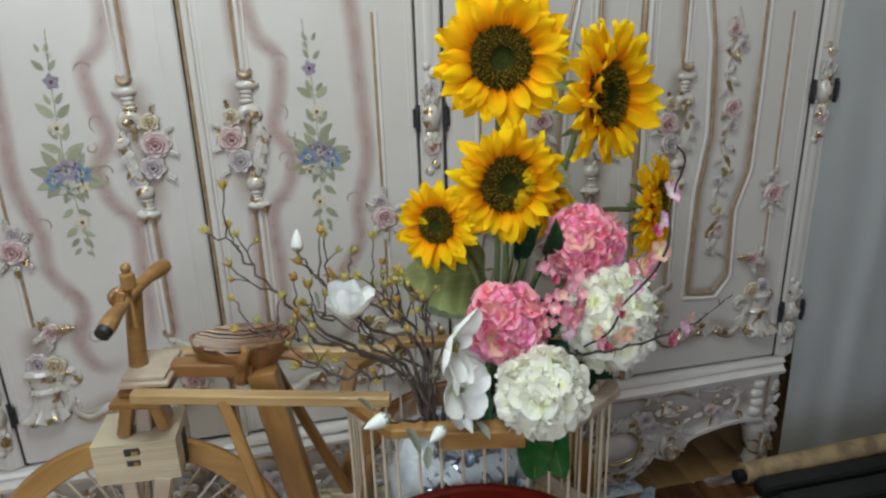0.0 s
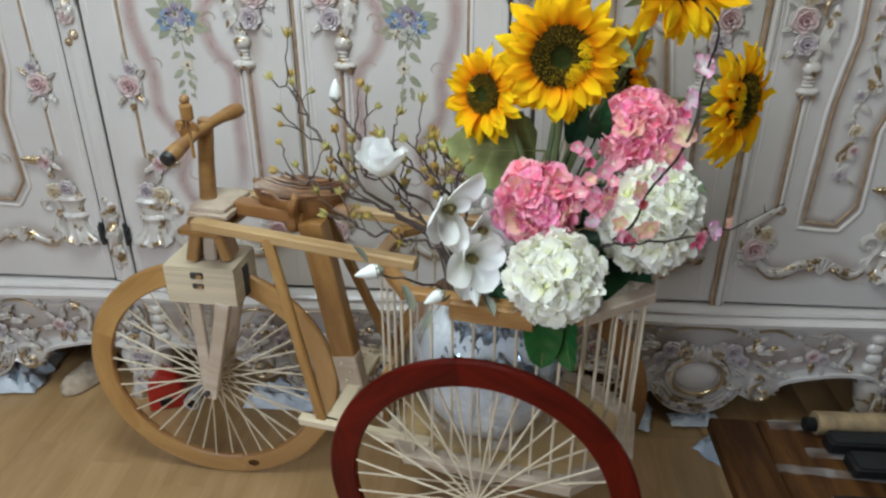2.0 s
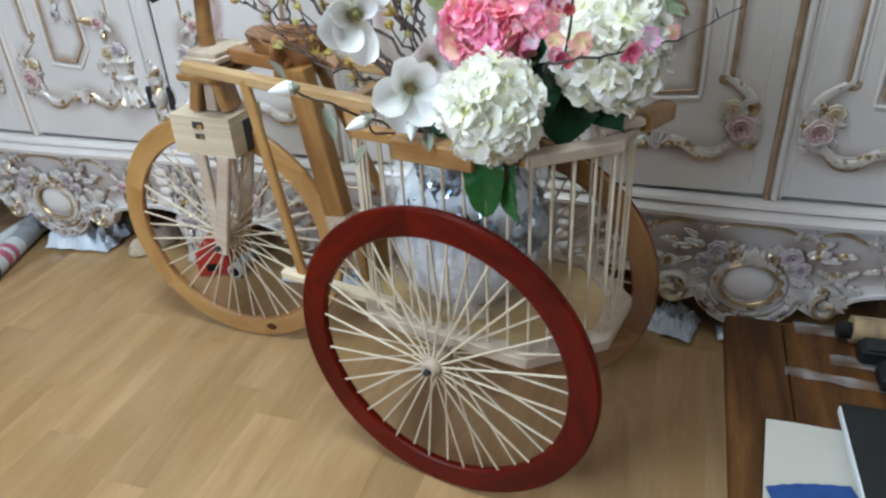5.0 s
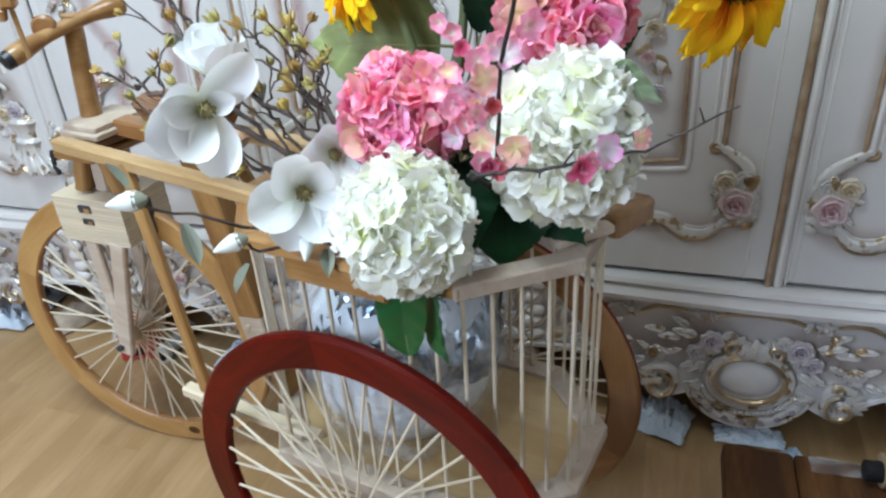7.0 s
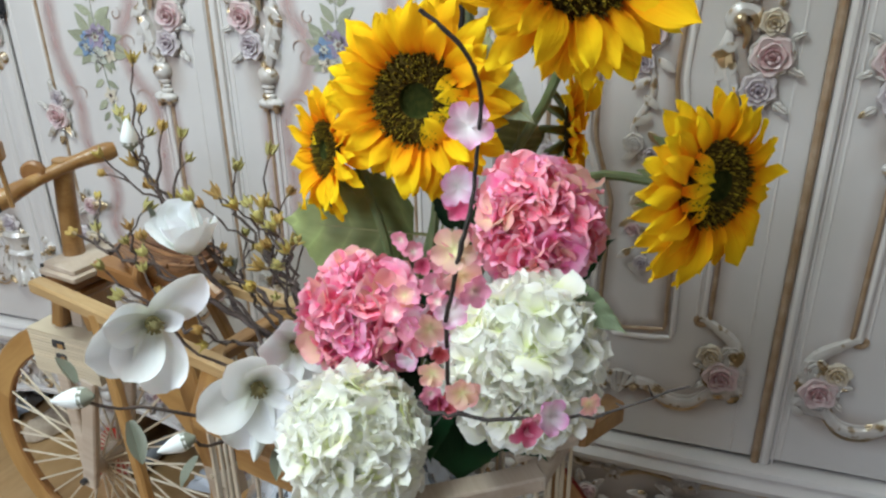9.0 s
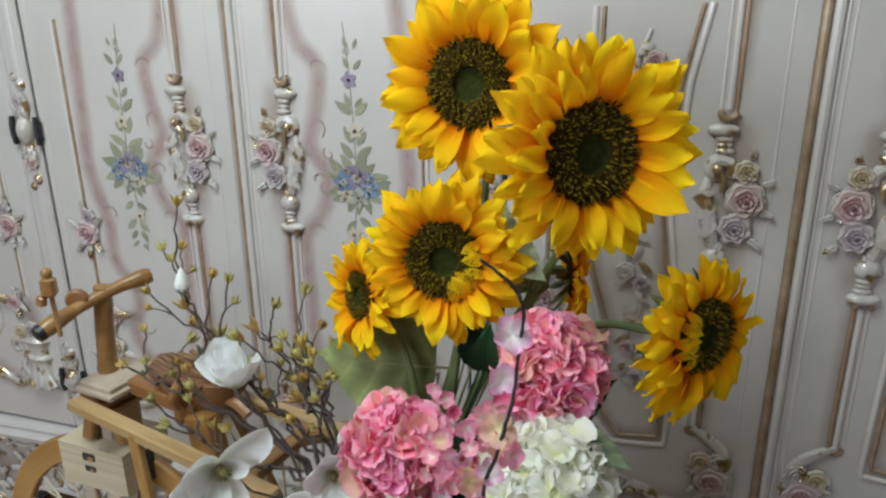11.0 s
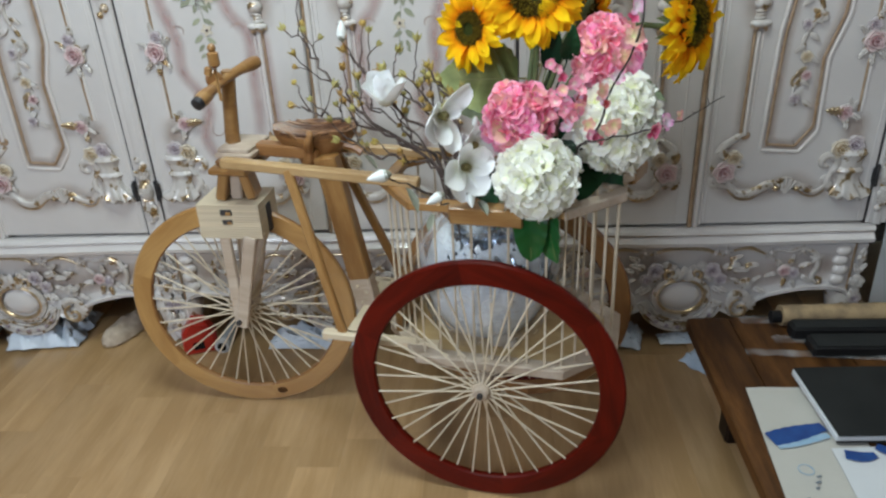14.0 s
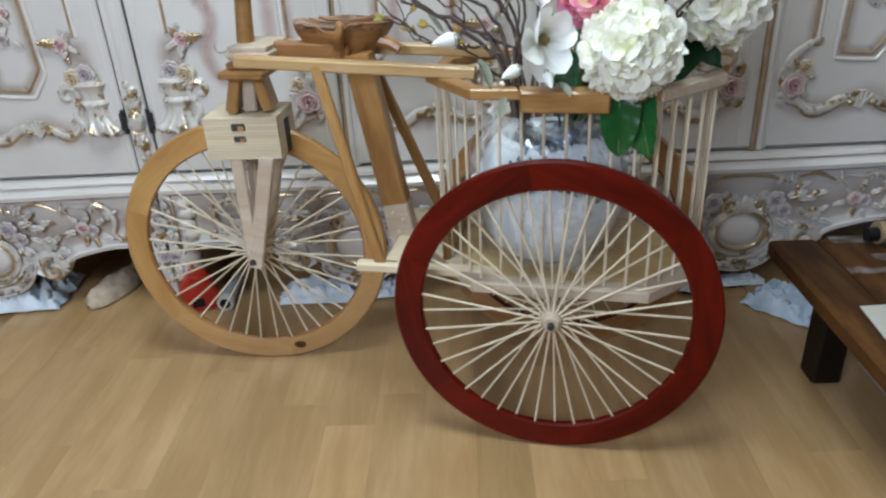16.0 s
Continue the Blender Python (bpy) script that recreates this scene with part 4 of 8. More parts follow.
def skirt(w, half):
    """The scalloped apron with its medallion, and the carved feet."""
    prof = [(0, 0.046), (0.03, 0.052), (0.055, 0.078), (0.09, 0.112), (0.125, 0.1), (0.15, 0.088), (0.178, 0.1), (0.21, 0.142), (0.28, 0.163), (0.34, 0.172), (0.41, 0.168), (0.44, 0.14), (half - 0.03, 0.06), (half - 0.004, 0.03)]
    top = 0.318
    low = path2(prof, 60)
    outline = [(-x, z) for x, z in low[::-1]] + low[1:] + [(half - 0.002, top), (-half + 0.002, top)]
    bm = bmesh.new()
    rows = []
    full = [(-x, z) for x, z in low[::-1]] + low[1:]
    for x, z in full:
        rows.append([Vector((x, 0.012, top)), Vector((x, -0.004, top - 0.01)), Vector((x, 0.003, top - 0.05)), Vector((x, 0.006, (top + z) / 2)), Vector((x, -0.002, z + 0.012)), Vector((x, -0.008, z + 0.004)), Vector((x, -0.002, z)), Vector((x, 0.03, z)), Vector((x, 0.03, top))])
    grid(bm, rows, close_v=True)
    bmesh.ops.recalc_face_normals(bm, faces=bm.faces[:])
    sk = part("skirt", bm, CREAM, w, "scalloped carved apron")
    for k, (a, b) in enumerate(((3, 28), (33, 57))):
        bm = bmesh.new()
        strip(bm, [(x * (1 if k else -1), z + 0.012) for x, z in low[30:58]], 0.0045, 0, 0.9, -0.006)
        part("edge_bead", bm, MOULD, sk)
    # umber behind the apron carving: antique tone with shade painted in
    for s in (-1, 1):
        part("shaded_band", ribbon(sx(path2([(0.03, 0.285), (0.1, 0.24), (0.19, 0.215), (0.28, 0.235), (0.35, 0.245), (0.42, 0.235)], 30), s), 0.12, 0.0005), UMBER_GLAZE_SHADE, sk, "soft umber glaze with painted-in shade behind the carving")
    # medallion
    bm = bmesh.new()
    n = 40
    ring = [(0.062 * math.cos(2 * math.pi * k / n), 0.158 + 0.052 * math.sin(2 * math.pi * k / n)) for k in range(n + 1)]
    strip(bm, ring, 0.0062, 1, 1.0, -0.006)
    strip(bm, [(x * 1.09, 0.158 + (z - 0.158) * 1.1) for x, z in ring], 0.0055, 0, 1.0, -0.005)
    strip(bm, [(x * 1.2, 0.158 + (z - 0.158) * 1.22) for x, z in ring], 0.005, 0, 1.0, -0.004)
    for k in range(26):
        a = radians(200 + 140 * k / 25)
        ball(bm, (0.083 * math.cos(a), -0.006, 0.155 + 0.074 * math.sin(a)), 0.0055, 7, 4, 0)
    lip = [radians(190 + 160 * k / 30) for k in range(31)]
    strip(bm, [((0.1 + 0.003 * math.cos(12 * a)) * math.cos(a), 0.155 + (0.092 + 0.003 * math.cos(12 * a)) * math.sin(a)) for a in lip], taper(30, 0.006, 0.011), 0, 0.8, -0.004)
    strip(bm, [(0.113 * math.cos(a), 0.155 + 0.105 * math.sin(a)) for a in lip], taper(30, 0.003, 0.005), 0, 1.0, -0.006)
    for k in range(7):
        a = radians(215 + 110 * k / 6)
        ball(bm, (0.1 * math.cos(a), -0.0125, 0.155 + 0.092 * math.sin(a)), 0.0062, 8, 5, 2, (1, 0.5, 1))
    ball(bm, (0, 0.004, 0.158), 0.055, 24, 12, 3, (1, 0.26, 0.8))
    for k in range(5):
        petal_into(bm, (0, -0.008, 0.212), radians(90 + 32 * (k - 2)), 0.044 - 0.006 * abs(k - 2), 0.026, 0.4)
    for s in (-1, 1):
        strip(bm, sx(spiral(0.034, 0.228, 0.016, 0.005, -60, 250, 12), s), 0.006, 1, 1, -0.006)
    part("medallion", mesh("medallion", bm, [CARVED, GOLD, MAUVE, MOULD]), None, sk, "oval shell medallion with a gilded rim")
    for s in (-1, 1):
        put("carved_rose", M_MAUVE, sk, s * 0.074, 0.24, 0.02, 0, -0.006, 0.9)
        put("carved_rose", M_MAUVE, sk, s * 0.098, 0.212, 0.016, 30, -0.006, 0.9)
        put("carved_flower", M_CREAMROSE, sk, s * 0.046, 0.25, 0.014, 0, -0.006, 0.9)
        put("carved_flower", M_CREAMROSE, sk, s * 0.168, 0.196, 0.017, 0, -0.004, 0.9)
        put("carved_rose", M_ROSE, sk, s * 0.262, 0.234, 0.015, 0, -0.004, 0.9)
        put("carved_flower", M_MAUVE, sk, s * 0.286, 0.228, 0.014, 0, -0.004, 0.9)
        for x, z, a, l in ((0.105, 0.245, 20, 0.05), (0.12, 0.265, 35, 0.04), (0.13, 0.24, 0, 0.045), (0.1, 0.185, 330, 0.035), (0.16, 0.25, 10, 0.04), (0.15, 0.2, 150, 0.035), (0.19, 0.18, 340, 0.038), (0.185, 0.205, 40, 0.03), (0.16, 0.165, 230, 0.03), (0.24, 0.225, 190, 0.036), (0.3, 0.245, 30, 0.034), (0.275, 0.255, 80, 0.034), (0.25, 0.25, 130, 0.03), (0.31, 0.215, 330, 0.034), (0.265, 0.21, 260, 0.03), (0.285, 0.205, 290, 0.03), (0.075, 0.28, 70, 0.03)):
            put("carved_leaf", M_LEAF, sk, s * x, z, l, a if s > 0 else 180 - a, -0.004)
        for k in range(9):
            a = 95 - 15 * k
            put("carved_leaf", M_LEAF, sk, s * 0.088 * math.cos(radians(a)), 0.158 + 0.078 * math.sin(radians(a)), 0.03 + 0.005 * (k % 3), (a + 55 * (-1) ** k) if s > 0 else 180 - a - 55 * (-1) ** k, -0.003)
        bm = bmesh.new()
        strip(bm, sx(spiral(0.158, 0.122, 0.03, 0.006, 100, 520, 26), s), taper(26, 0.008, 0.012, 0.006), 0, 1, -0.004)
        strip(bm, sx(spiral(0.158, 0.122, 0.03, 0.006, 100, 520, 26), s), taper(26, 0.003, 0.005, 0.003), 1, 1, -0.0145)
        strip(bm, sx(path2([(0.128, 0.118), (0.135, 0.155), (0.16, 0.165), (0.19, 0.15)], 12), s), taper(12, 0.005, 0.012), 0, 1, -0.004)
        for k in range(5):
            petal_into(bm, (s * 0.165, -0.006, 0.135), radians(90) - s * radians(20 + 25 * k), 0.038, 0.016, 0.35)
        part("flank_scroll", mesh("flank_scroll", bm, [CARVED, GOLD]), None, sk)
        bm = bmesh.new()
        strip(bm, sx(path2([(0.0, 0.302), (0.05, 0.299), (0.092, 0.284)], 12), s), taper(12, 0.0032, 0.005), 1, 1, -0.004)
        strip(bm, sx(path2([(0.12, 0.294), (0.165, 0.302), (0.208, 0.284)], 12), s), taper(12, 0.0032, 0.005), 1, 1, -0.004)
        strip(bm, sx(path2([(0.235, 0.296), (0.27, 0.29), (0.3, 0.298), (0.33, 0.285), (0.345, 0.25), (0.335, 0.215), (0.35, 0.195)], 24), s), taper(24, 0.004, 0.0075), 0, 1, -0.004)
        strip(bm, sx(spiral(0.352, 0.2, 0.012, 0.004, 120, -160, 10), s), 0.004, 1, 1, -0.004)
        for x, z in ((0.106, 0.29), (0.22, 0.288), (0.3, 0.294), (0.338, 0.27)):
            for k in range(5):
                petal_into(bm, (s * x, -0.005, z), radians(72 * k + 20), 0.02, 0.012, 0.35)
            ball(bm, (s * x, -0.008, z), 0.006, 8, 5, 0)
        part("frieze_scroll", mesh("frieze_scroll", bm, [CARVED, GOLD]), None, sk, "gilded frieze scroll")
        # fluted end block and foot
        bm = bmesh.new()
        for k in range(4):
            ball(bm, (s * (half - 0.062 - 0.004 * (k % 2)), -0.004, 0.29 - 0.028 * k), 0.019, 12, 6, 0, (1.1, 0.6, 0.85))
        strip(bm, sx([(half - 0.034, 0.31), (half - 0.034, 0.16)], s), 0.003, 1, 1, -0.002)
        part("fluting", mesh("fluting", bm, [MOULD, ANTIQUE]), None, sk)
        put("carved_flower", M_CREAMROSE, sk, s * (half - 0.016), 0.2, 0.018, 0, -0.006, 0.9)
        put("carved_rose", M_MAUVE, sk, s * (half - 0.012), 0.15, 0.016, 0, -0.006, 0.9)
        for z, a, l in ((0.26, 90, 0.05), (0.23, 60, 0.035), (0.23, 120, 0.035), (0.18, 250, 0.04), (0.18, 290, 0.04), (0.12, 270, 0.05), (0.1, 240, 0.04), (0.1, 300, 0.04)):
            put("carved_leaf", M_LEAF, sk, s * (half - 0.016), z, l, a, -0.005)
        bm = bmesh.new()
        prof2 = [(0.03, 0.0), (0.034, 0.012), (0.026, 0.03), (0.022, 0.06), (0.03, 0.1), (0.038, 0.14), (0.03, 0.16)]
        lathe(bm, prof2, 14, 0, (s * (half - 0.034), 0.026, 0))
        part("foot", bm, CARVED, w, "carved cream foot")


def wardrobe(xc, half, painted, dz, sealed=False):
    w = thing("wardrobe", pose(xc, FY, 0), "cream lacquered rococo wardrobe with carved roses, painted doors" if painted else "cream lacquered rococo wardrobe with carved roses, gilded cartouche doors", "wardrobe", "row of carved wardrobes")
    bm = bmesh.new()
    box(bm, (2 * half - 0.006, 0.54, TOP - 0.3), (0, 0.3, (TOP + 0.3) / 2), bevel=0.006)
    part("carcass", bm, CREAM, w)
    bm = bmesh.new()
    box(bm, (0.016, 0.006, TOP - DOOR_Z0), (0, 0.026, (TOP + DOOR_Z0) / 2), bevel=0.001)
    part("seam_gap", bm, CREAM if sealed else DARK_GAP, w, "closed joint between the doors" if sealed else "dark gap between the doors")
    for s in (-1, 1):
        door(w, s, half, painted, dz)
    # astragal on the right-hand door
    bm = bmesh.new()
    strip(bm, [(0.016, DOOR_Z0), (0.016, TOP)], 0.0075, 0, 0.9, -0.001)
    part("astragal", bm, MOULD, w, "rounded cream moulding")
    bm = bmesh.new()
    strip(bm, [(0.001 if sealed else 0.0062, DOOR_Z0), (0.001 if sealed else 0.0062, TOP)], 0.0062 if sealed else 0.004, 0, 1.0, -0.002)
    part("gilt_line", bm, ANTIQUE, w, "worn gilt line beside the seam")
    bm = bmesh.new()
    strip(bm, [(0.028, DOOR_Z0), (0.028, TOP)], 0.002, 0, 1.0)
    part("fillet", bm, MOULD, w)
    # plinth moulding
    bm = bmesh.new()
    prof = [(0.02, 0.362), (-0.004, 0.364), (-0.016, 0.36), (-0.02, 0.352), (-0.014, 0.349), (-0.012, 0.3455), (-0.018, 0.338), (-0.026, 0.33), (-0.024, 0.32), (-0.008, 0.314), (0.02, 0.312)]
    rows = []
    for k in range(41):
        x = -half + 2 * half * k / 40
        bow = -0.012 * max(0, 1 - abs(x) / 0.05) ** 2 * 0 - 0.006 * math.cos(math.pi * x / half)
        rows.append([Vector((x, y + bow, z)) for y, z in prof])
    vs = grid(bm, rows, close_v=True)
    cap(bm, vs[0])
    cap(bm, vs[-1])
    bmesh.ops.recalc_face_normals(bm, faces=bm.faces[:])
    for f in bm.faces:
        c = f.calc_center_median()
        if sealed and 0.3455 < c.z < 0.35:
            f.material_index = 1
    part("plinth_moulding", mesh("plinth_moulding", bm, [MOULD, ANTIQUE]), None, w)
    skirt(w, half)
    return w


def hinge_column(x, end=False):
    """The narrow carved post between two wardrobes with its black hinges."""
    c = thing("door_post", pose(x, FY, 0), "narrow cream door post with carved drops and black iron hinges", "door post", "carved posts")
    bm = bmesh.new()
    box(bm, (0.05, 0.02, TOP - DOOR_Z0), (0, 0.006, (TOP + DOOR_Z0) / 2), bevel=0.004)
    strip(bm, [(0, DOOR_Z0), (0, TOP)], 0.011, 0, 0.25, -0.003, 12)
    post = part("post", bm, CREAM, c)
    for s in (-1, 1):
        bm = bmesh.new()
        box(bm, (0.007, 0.01, TOP - DOOR_Z0), (s * 0.0285, 0.008, (TOP + DOOR_Z0) / 2), bevel=0.001)
        part("gap", bm, DARK_GAP, c, "dark gap beside the door")
    for z, low in ((1.065, False), (0.5, True), (1.72, False)):
        for s in (-1, 1):
            bm = bmesh.new()
            strip(bm, [(s * 0.029, z - 0.028), (s * 0.031, z), (s * 0.029, z + 0.028)], [0.0045, 0.006, 0.0045], 0, 1.2, -0.008)
            box(bm, (0.012, 0.006, 0.04), (s * 0.033, -0.006, z), bevel=0.002)
            for dz in (-0.012, 0.012):
                ball(bm, (s * 0.035, -0.01, z + dz), 0.003, 6, 4)
            part("hinge", bm, IRON, c, "black iron hinge")
        bm = bmesh.new()
        ball(bm, (0, -0.006, z), 0.023, 16, 10, 0, (0.85, 0.75, 1.25))
        drop = part("carved_drop", bm, CARVED, c, "carved shell drop")
        for k in range(3):
            put("carved_leaf", M_LEAF, drop, 0, z + 0.026, 0.056 - 0.01 * abs(k - 1), 90 + 30 * (k - 1), -0.004)
            put("carved_leaf", M_LEAF, drop, 0, z - 0.03, 0.05 - 0.01 * abs(k - 1), -90 + 30 * (k - 1), -0.004)
        for sg in (-1, 1):
            bm = bmesh.new()
            strip(bm, [(-0.014, z + sg * 0.026), (0, z + sg * 0.03), (0.014, z + sg * 0.026)], 0.004, 0, 1, -0.006)
            part("gilt_collar", bm, GOLD, drop, "gilded collar")
        for k, dz in enumerate((0.09, 0.105, -0.1, -0.115) if not low else (0.07, 0.085, -0.075, -0.09)):
            bm = bmesh.new()
            ball(bm, (0.006 * (-1) ** k, -0.004, z + dz), 0.012 - 0.002 * (k % 2), 10, 5, 0, (1, 0.7, 1))
            part("carved_bead", bm, CARVED, drop)
        put("carved_flower", M_CREAMROSE if low else M_MAUVE, c, 0, z + (0.06 if not low else 0.0), 0.015, 0, -0.008 if not low else -0.014, 0.9)
        put("carved_rose", M_ROSE if not low else M_CREAMROSE, c, 0, z - 0.062, 0.015, 0, -0.006, 0.9)


wardrobe(-1.12, 0.465, False, 0.0)
wardrobe(-0.18, 0.4765, True, 0.0)
wardrobe(0.768, 0.467, False, -0.035, True)
for hx in (-0.656, 0.2965, 1.236):
    hinge_column(hx)

# ---------------------------------------------------------------- wooden cargo tricycle
TRIKE = pose(0.272, 1.088, 0, 0, 0, -11.5)
trike = thing("cargo_tricycle", TRIKE, "handmade honey-coloured wooden cargo tricycle standing on the laminate floor", "tricycle")
TI = TRIKE.inverted()


def local(x, y, z):
    return TI @ Vector((x, y, z))


def wheel(name, m, r, wood_mat, label, spokes=40, inner=0.2304, thick=0.016, hub_out=0.024, edge_mat=None):
    """A flat ring of board with dowel spokes that run from both ends of a turned hub; its plane is x-z."""
    bm = bmesh.new()
    lathe(bm, [(0.004, -hub_out - 0.012), (0.012, -hub_out - 0.012), (0.017, -hub_out - 0.006), (0.019, -hub_out + 0.004), (0.015, -0.008), (0.015, 0.008), (0.019, hub_out - 0.004), (0.017, hub_out + 0.006), (0.012, hub_out + 0.012), (0.004, hub_out + 0.012)], 20, turn=Matrix.Rotation(radians(90), 3, "X"))
    rim = part(name, bm, PALE, trike, label, m)
    # the rim is glued up from arcs of board
    prof = [(inner, -thick / 2 + 0.003), (inner + 0.003, -thick / 2), (r - 0.004, -thick / 2), (r, -thick / 2 + 0.004), (r, thick / 2 - 0.004), (r - 0.004, thick / 2), (inner + 0.003, thick / 2), (inner, thick / 2 - 0.003)]
    arcs = 6
    for q in range(arcs):
        bm = bmesh.new()
        rows = []
        for k in range(17):
            a = 2 * math.pi * (k / 16 - 0.5) / arcs
            rows.append([Vector((c * math.sin(a), y, c * math.cos(a) - (r + inner) / 2)) for c, y in prof])
        vs = grid(bm, rows, close_v=True)
        cap(bm, vs[0], flip=True)
        cap(bm, vs[-1])
        bmesh.ops.recalc_face_normals(bm, faces=bm.faces[:])
        for f in bm.faces:
            c = f.calc_center_median()
            dist = math.hypot(c.x, c.z + (r + inner) / 2)
            if dist < inner + 0.002 or dist > r - 0.002:
                f.material_index = 1
        a = 2 * math.pi * (q + 0.35) / arcs
        part("rim_arc", mesh("rim_arc", bm, [wood_mat, edge_mat or wood_mat]), None, rim, m=Matrix.Rotation(a, 4, "Y") @ Matrix.Translation((0, 0, (r + inner) / 2)))
    bm = bmesh.new()
    lathe(bm, [(0.001, hub_out + 0.01), (0.006, hub_out + 0.01), (0.006, hub_out + 0.02), (0.001, hub_out + 0.021)], 10, turn=Matrix.Rotation(radians(90), 3, "X"))
    part("axle_bolt", bm, IRON, rim, "dark steel axle bolt")
    bm = bmesh.new()
    tube(bm, [(0, 0, 0), (0, 0, 1)], 0.0021, 6)
    me = mesh("spoke", bm, DOWEL)
    for k in range(spokes):
        a = 2 * math.pi * (k + 0.25) / spokes
        side = -1 if k % 2 else 1
        lean = a
        p0 = Vector((0.016 * math.cos(lean), side * hub_out * 0.85, 0.016 * math.sin(lean)))
        p1 = Vector(((inner + 0.004) * math.cos(a), side * 0.003, (inner + 0.004) * math.sin(a)))
        d = p1 - p0
        mm = Matrix.Translation(p0) @ d.to_track_quat("Z", "Y").to_matrix().to_4x4() @ Matrix.Diagonal((1, 1, d.length, 1))
        part("spoke", me, None, rim, m=mm)
    return rim


wheel("rear_wheel", TI @ pose(0.2393, 0.921, 0.2806, -1.7, 0, -10.9), 0.2806, REDWOOD, "dark red varnished wheel rim with pale dowel spokes", edge_mat=REDWOOD)
wheel("rear_wheel", TI @ pose(0.305, 1.255, 0.2806, 0, 0, -10.9), 0.2806, SIENNA, "dark honey wheel rim with pale dowel spokes", edge_mat=REDWOOD)
wheel("front_wheel", TI @ pose(-0.354, 1.233, 0.2795, -0.3, 0, -1.6), 0.2795, RIMWOOD, "honey-coloured front wheel rim with a dark knot", edge_mat=SIENNA)


def plank(name, a, b, w, t, material, label="", up=(0, 0, 1), bevel=0.003, parent=None, taper=1.0):
    """A sawn bar from a to b (trike space): w wide across, t thick along up."""
    a, b = Vector(a), Vector(b)
    d = b - a
    z = d.normalized()
    y = (Vector(up) - z * z.dot(Vector(up))).normalized()
    x = y.cross(z)
    rot = Matrix((x, y, z)).transposed()
    bm = bmesh.new()
    # long axis along local x of the board so the grain runs with it
    box(bm, (w, t, d.length), (0, 0, 0), None, bevel, taper=taper)
    bmesh.ops.rotate(bm, verts=bm.verts[:], cent=(0, 0, 0), matrix=Matrix.Rotation(radians(90), 3, "Y"))
    m = Matrix.Translation((a + b) / 2) @ (rot.to_4x4() @ Matrix.Rotation(radians(-90), 4, "Y"))
    return part(name, bm, material, parent or trike, label, m)


RIM_Z, BASE_Z = 0.662, 0.33
OCT = [(-0.215, -0.05), (-0.13, -0.15), (0.15, -0.15), (0.241, -0.055), (0.241, 0.06), (0.15, 0.15), (-0.13, 0.15), (-0.215, 0.06)]


def octagon(z, w, t, name, materials, skip=()):
    for i in range(8):
        if i in skip:
            continue
        a, b = Vector((*OCT[i], z)), Vector((*OCT[(i + 1) % 8], z))
        d = (b - a).normalized() * 0.008
        plank(name, a - d, b + d, w - 0.001 * (i % 2), t - 0.0016 * (i % 2), materials[i % len(materials)], up=(0, 0, 1), bevel=0.002)


octagon(RIM_Z, 0.026, 0.018, "basket_rim_board", [PINE, PINE, PALE, PALE, PINE, PINE, PINE, PINE])
octagon(BASE_Z - 0.008, 0.034, 0.022, "basket_base_board", [PALE])
bm = bmesh.new()
prism(bm, [(x * 0.93, y * 0.93) for x, y in OCT], 0.01, "z", BASE_Z - 0.014, 0.001)
part("basket_floor", bm, PLY, trike, "ochre plywood basket floor")
bm = bmesh.new()
tube(bm, [(0, 0, 0), (0, 0, 1)], 0.0025, 8)
me_dowel = mesh("dowel", bm, DOWEL)
for i in range(8):
    a, b = Vector(OCT[i]), Vector(OCT[(i + 1) % 8])
    n = max(2, round((b - a).length / 0.036))
    for k in range(n):
        p = a.lerp(b, (k + 0.15) / n)
        part("dowel", me_dowel, None, trike, m=pose(p.x, p.y, BASE_Z - 0.004) @ Matrix.Diagonal((1, 1, RIM_Z - BASE_Z, 1)))
plank("name_board", (-0.055, -0.168, RIM_Z - 0.008), (0.08, -0.168, RIM_Z - 0.008), 0.016, 0.033, PINE, "golden pine board fixed along the basket rim")

# frame
plank("frame_bar", (-0.568, -0.07, 0.694), (-0.135, -0.082, 0.677), 0.024, 0.02, BARWOOD)
plank("frame_bar", (-0.568, 0.075, 0.694), (-0.135, 0.085, 0.677), 0.024, 0.02, BARWOOD)
plank("strut", (-0.415, -0.08, 0.69), (-0.318, -0.118, 0.33), 0.02, 0.014, PINE, up=(0, 1, 0))
plank("strut", (-0.375, 0.07, 0.69), (-0.25, 0.118, 0.33), 0.02, 0.014, PINE, up=(0, 1, 0))
plank("seat_tube", (-0.368, 0.01, 0.69), (-0.30, 0.012, 0.29), 0.05, 0.035, PINE, up=(0, 1, 0))
joint = plank("tube_joint", (-0.3195, 0.0115, 0.405), (-0.2995, 0.012, 0.287), 0.0512, 0.0362, PALE, "pale bleached joint block with pegs", up=(0, 1, 0))
bm = bmesh.new()
lathe(bm, [(0.001, -0.003), (0.0042, -0.003), (0.0038, 0.0015), (0.001, 0.002)], 10, turn=Matrix.Rotation(radians(90), 3, "X"))
me_peg = mesh("peg", bm, DOWEL)
for px, pz in ((-0.323, 0.385), (-0.303, 0.372), (-0.314, 0.345), (-0.294, 0.325)):
    part("peg", me_peg, None, trike, "pale peg head", pose(px, -0.0085, pz))
plank("chassis_rail", (-0.365, -0.12, 0.328), (-0.1, -0.12, 0.328), 0.022, 0.018, RAW)
plank("chassis_rail", (-0.365, 0.12, 0.328), (-0.1, 0.12, 0.328), 0.022, 0.018, RAW)
plank("cross_board", (-0.3, -0.12, 0.328), (-0.3, 0.12, 0.328), 0.03, 0.018, RAW)
plank("rear_axle_beam", (0.0, -0.15, 0.2806), (0.0, 0.15, 0.2806), 0.03, 0.03, PINE)

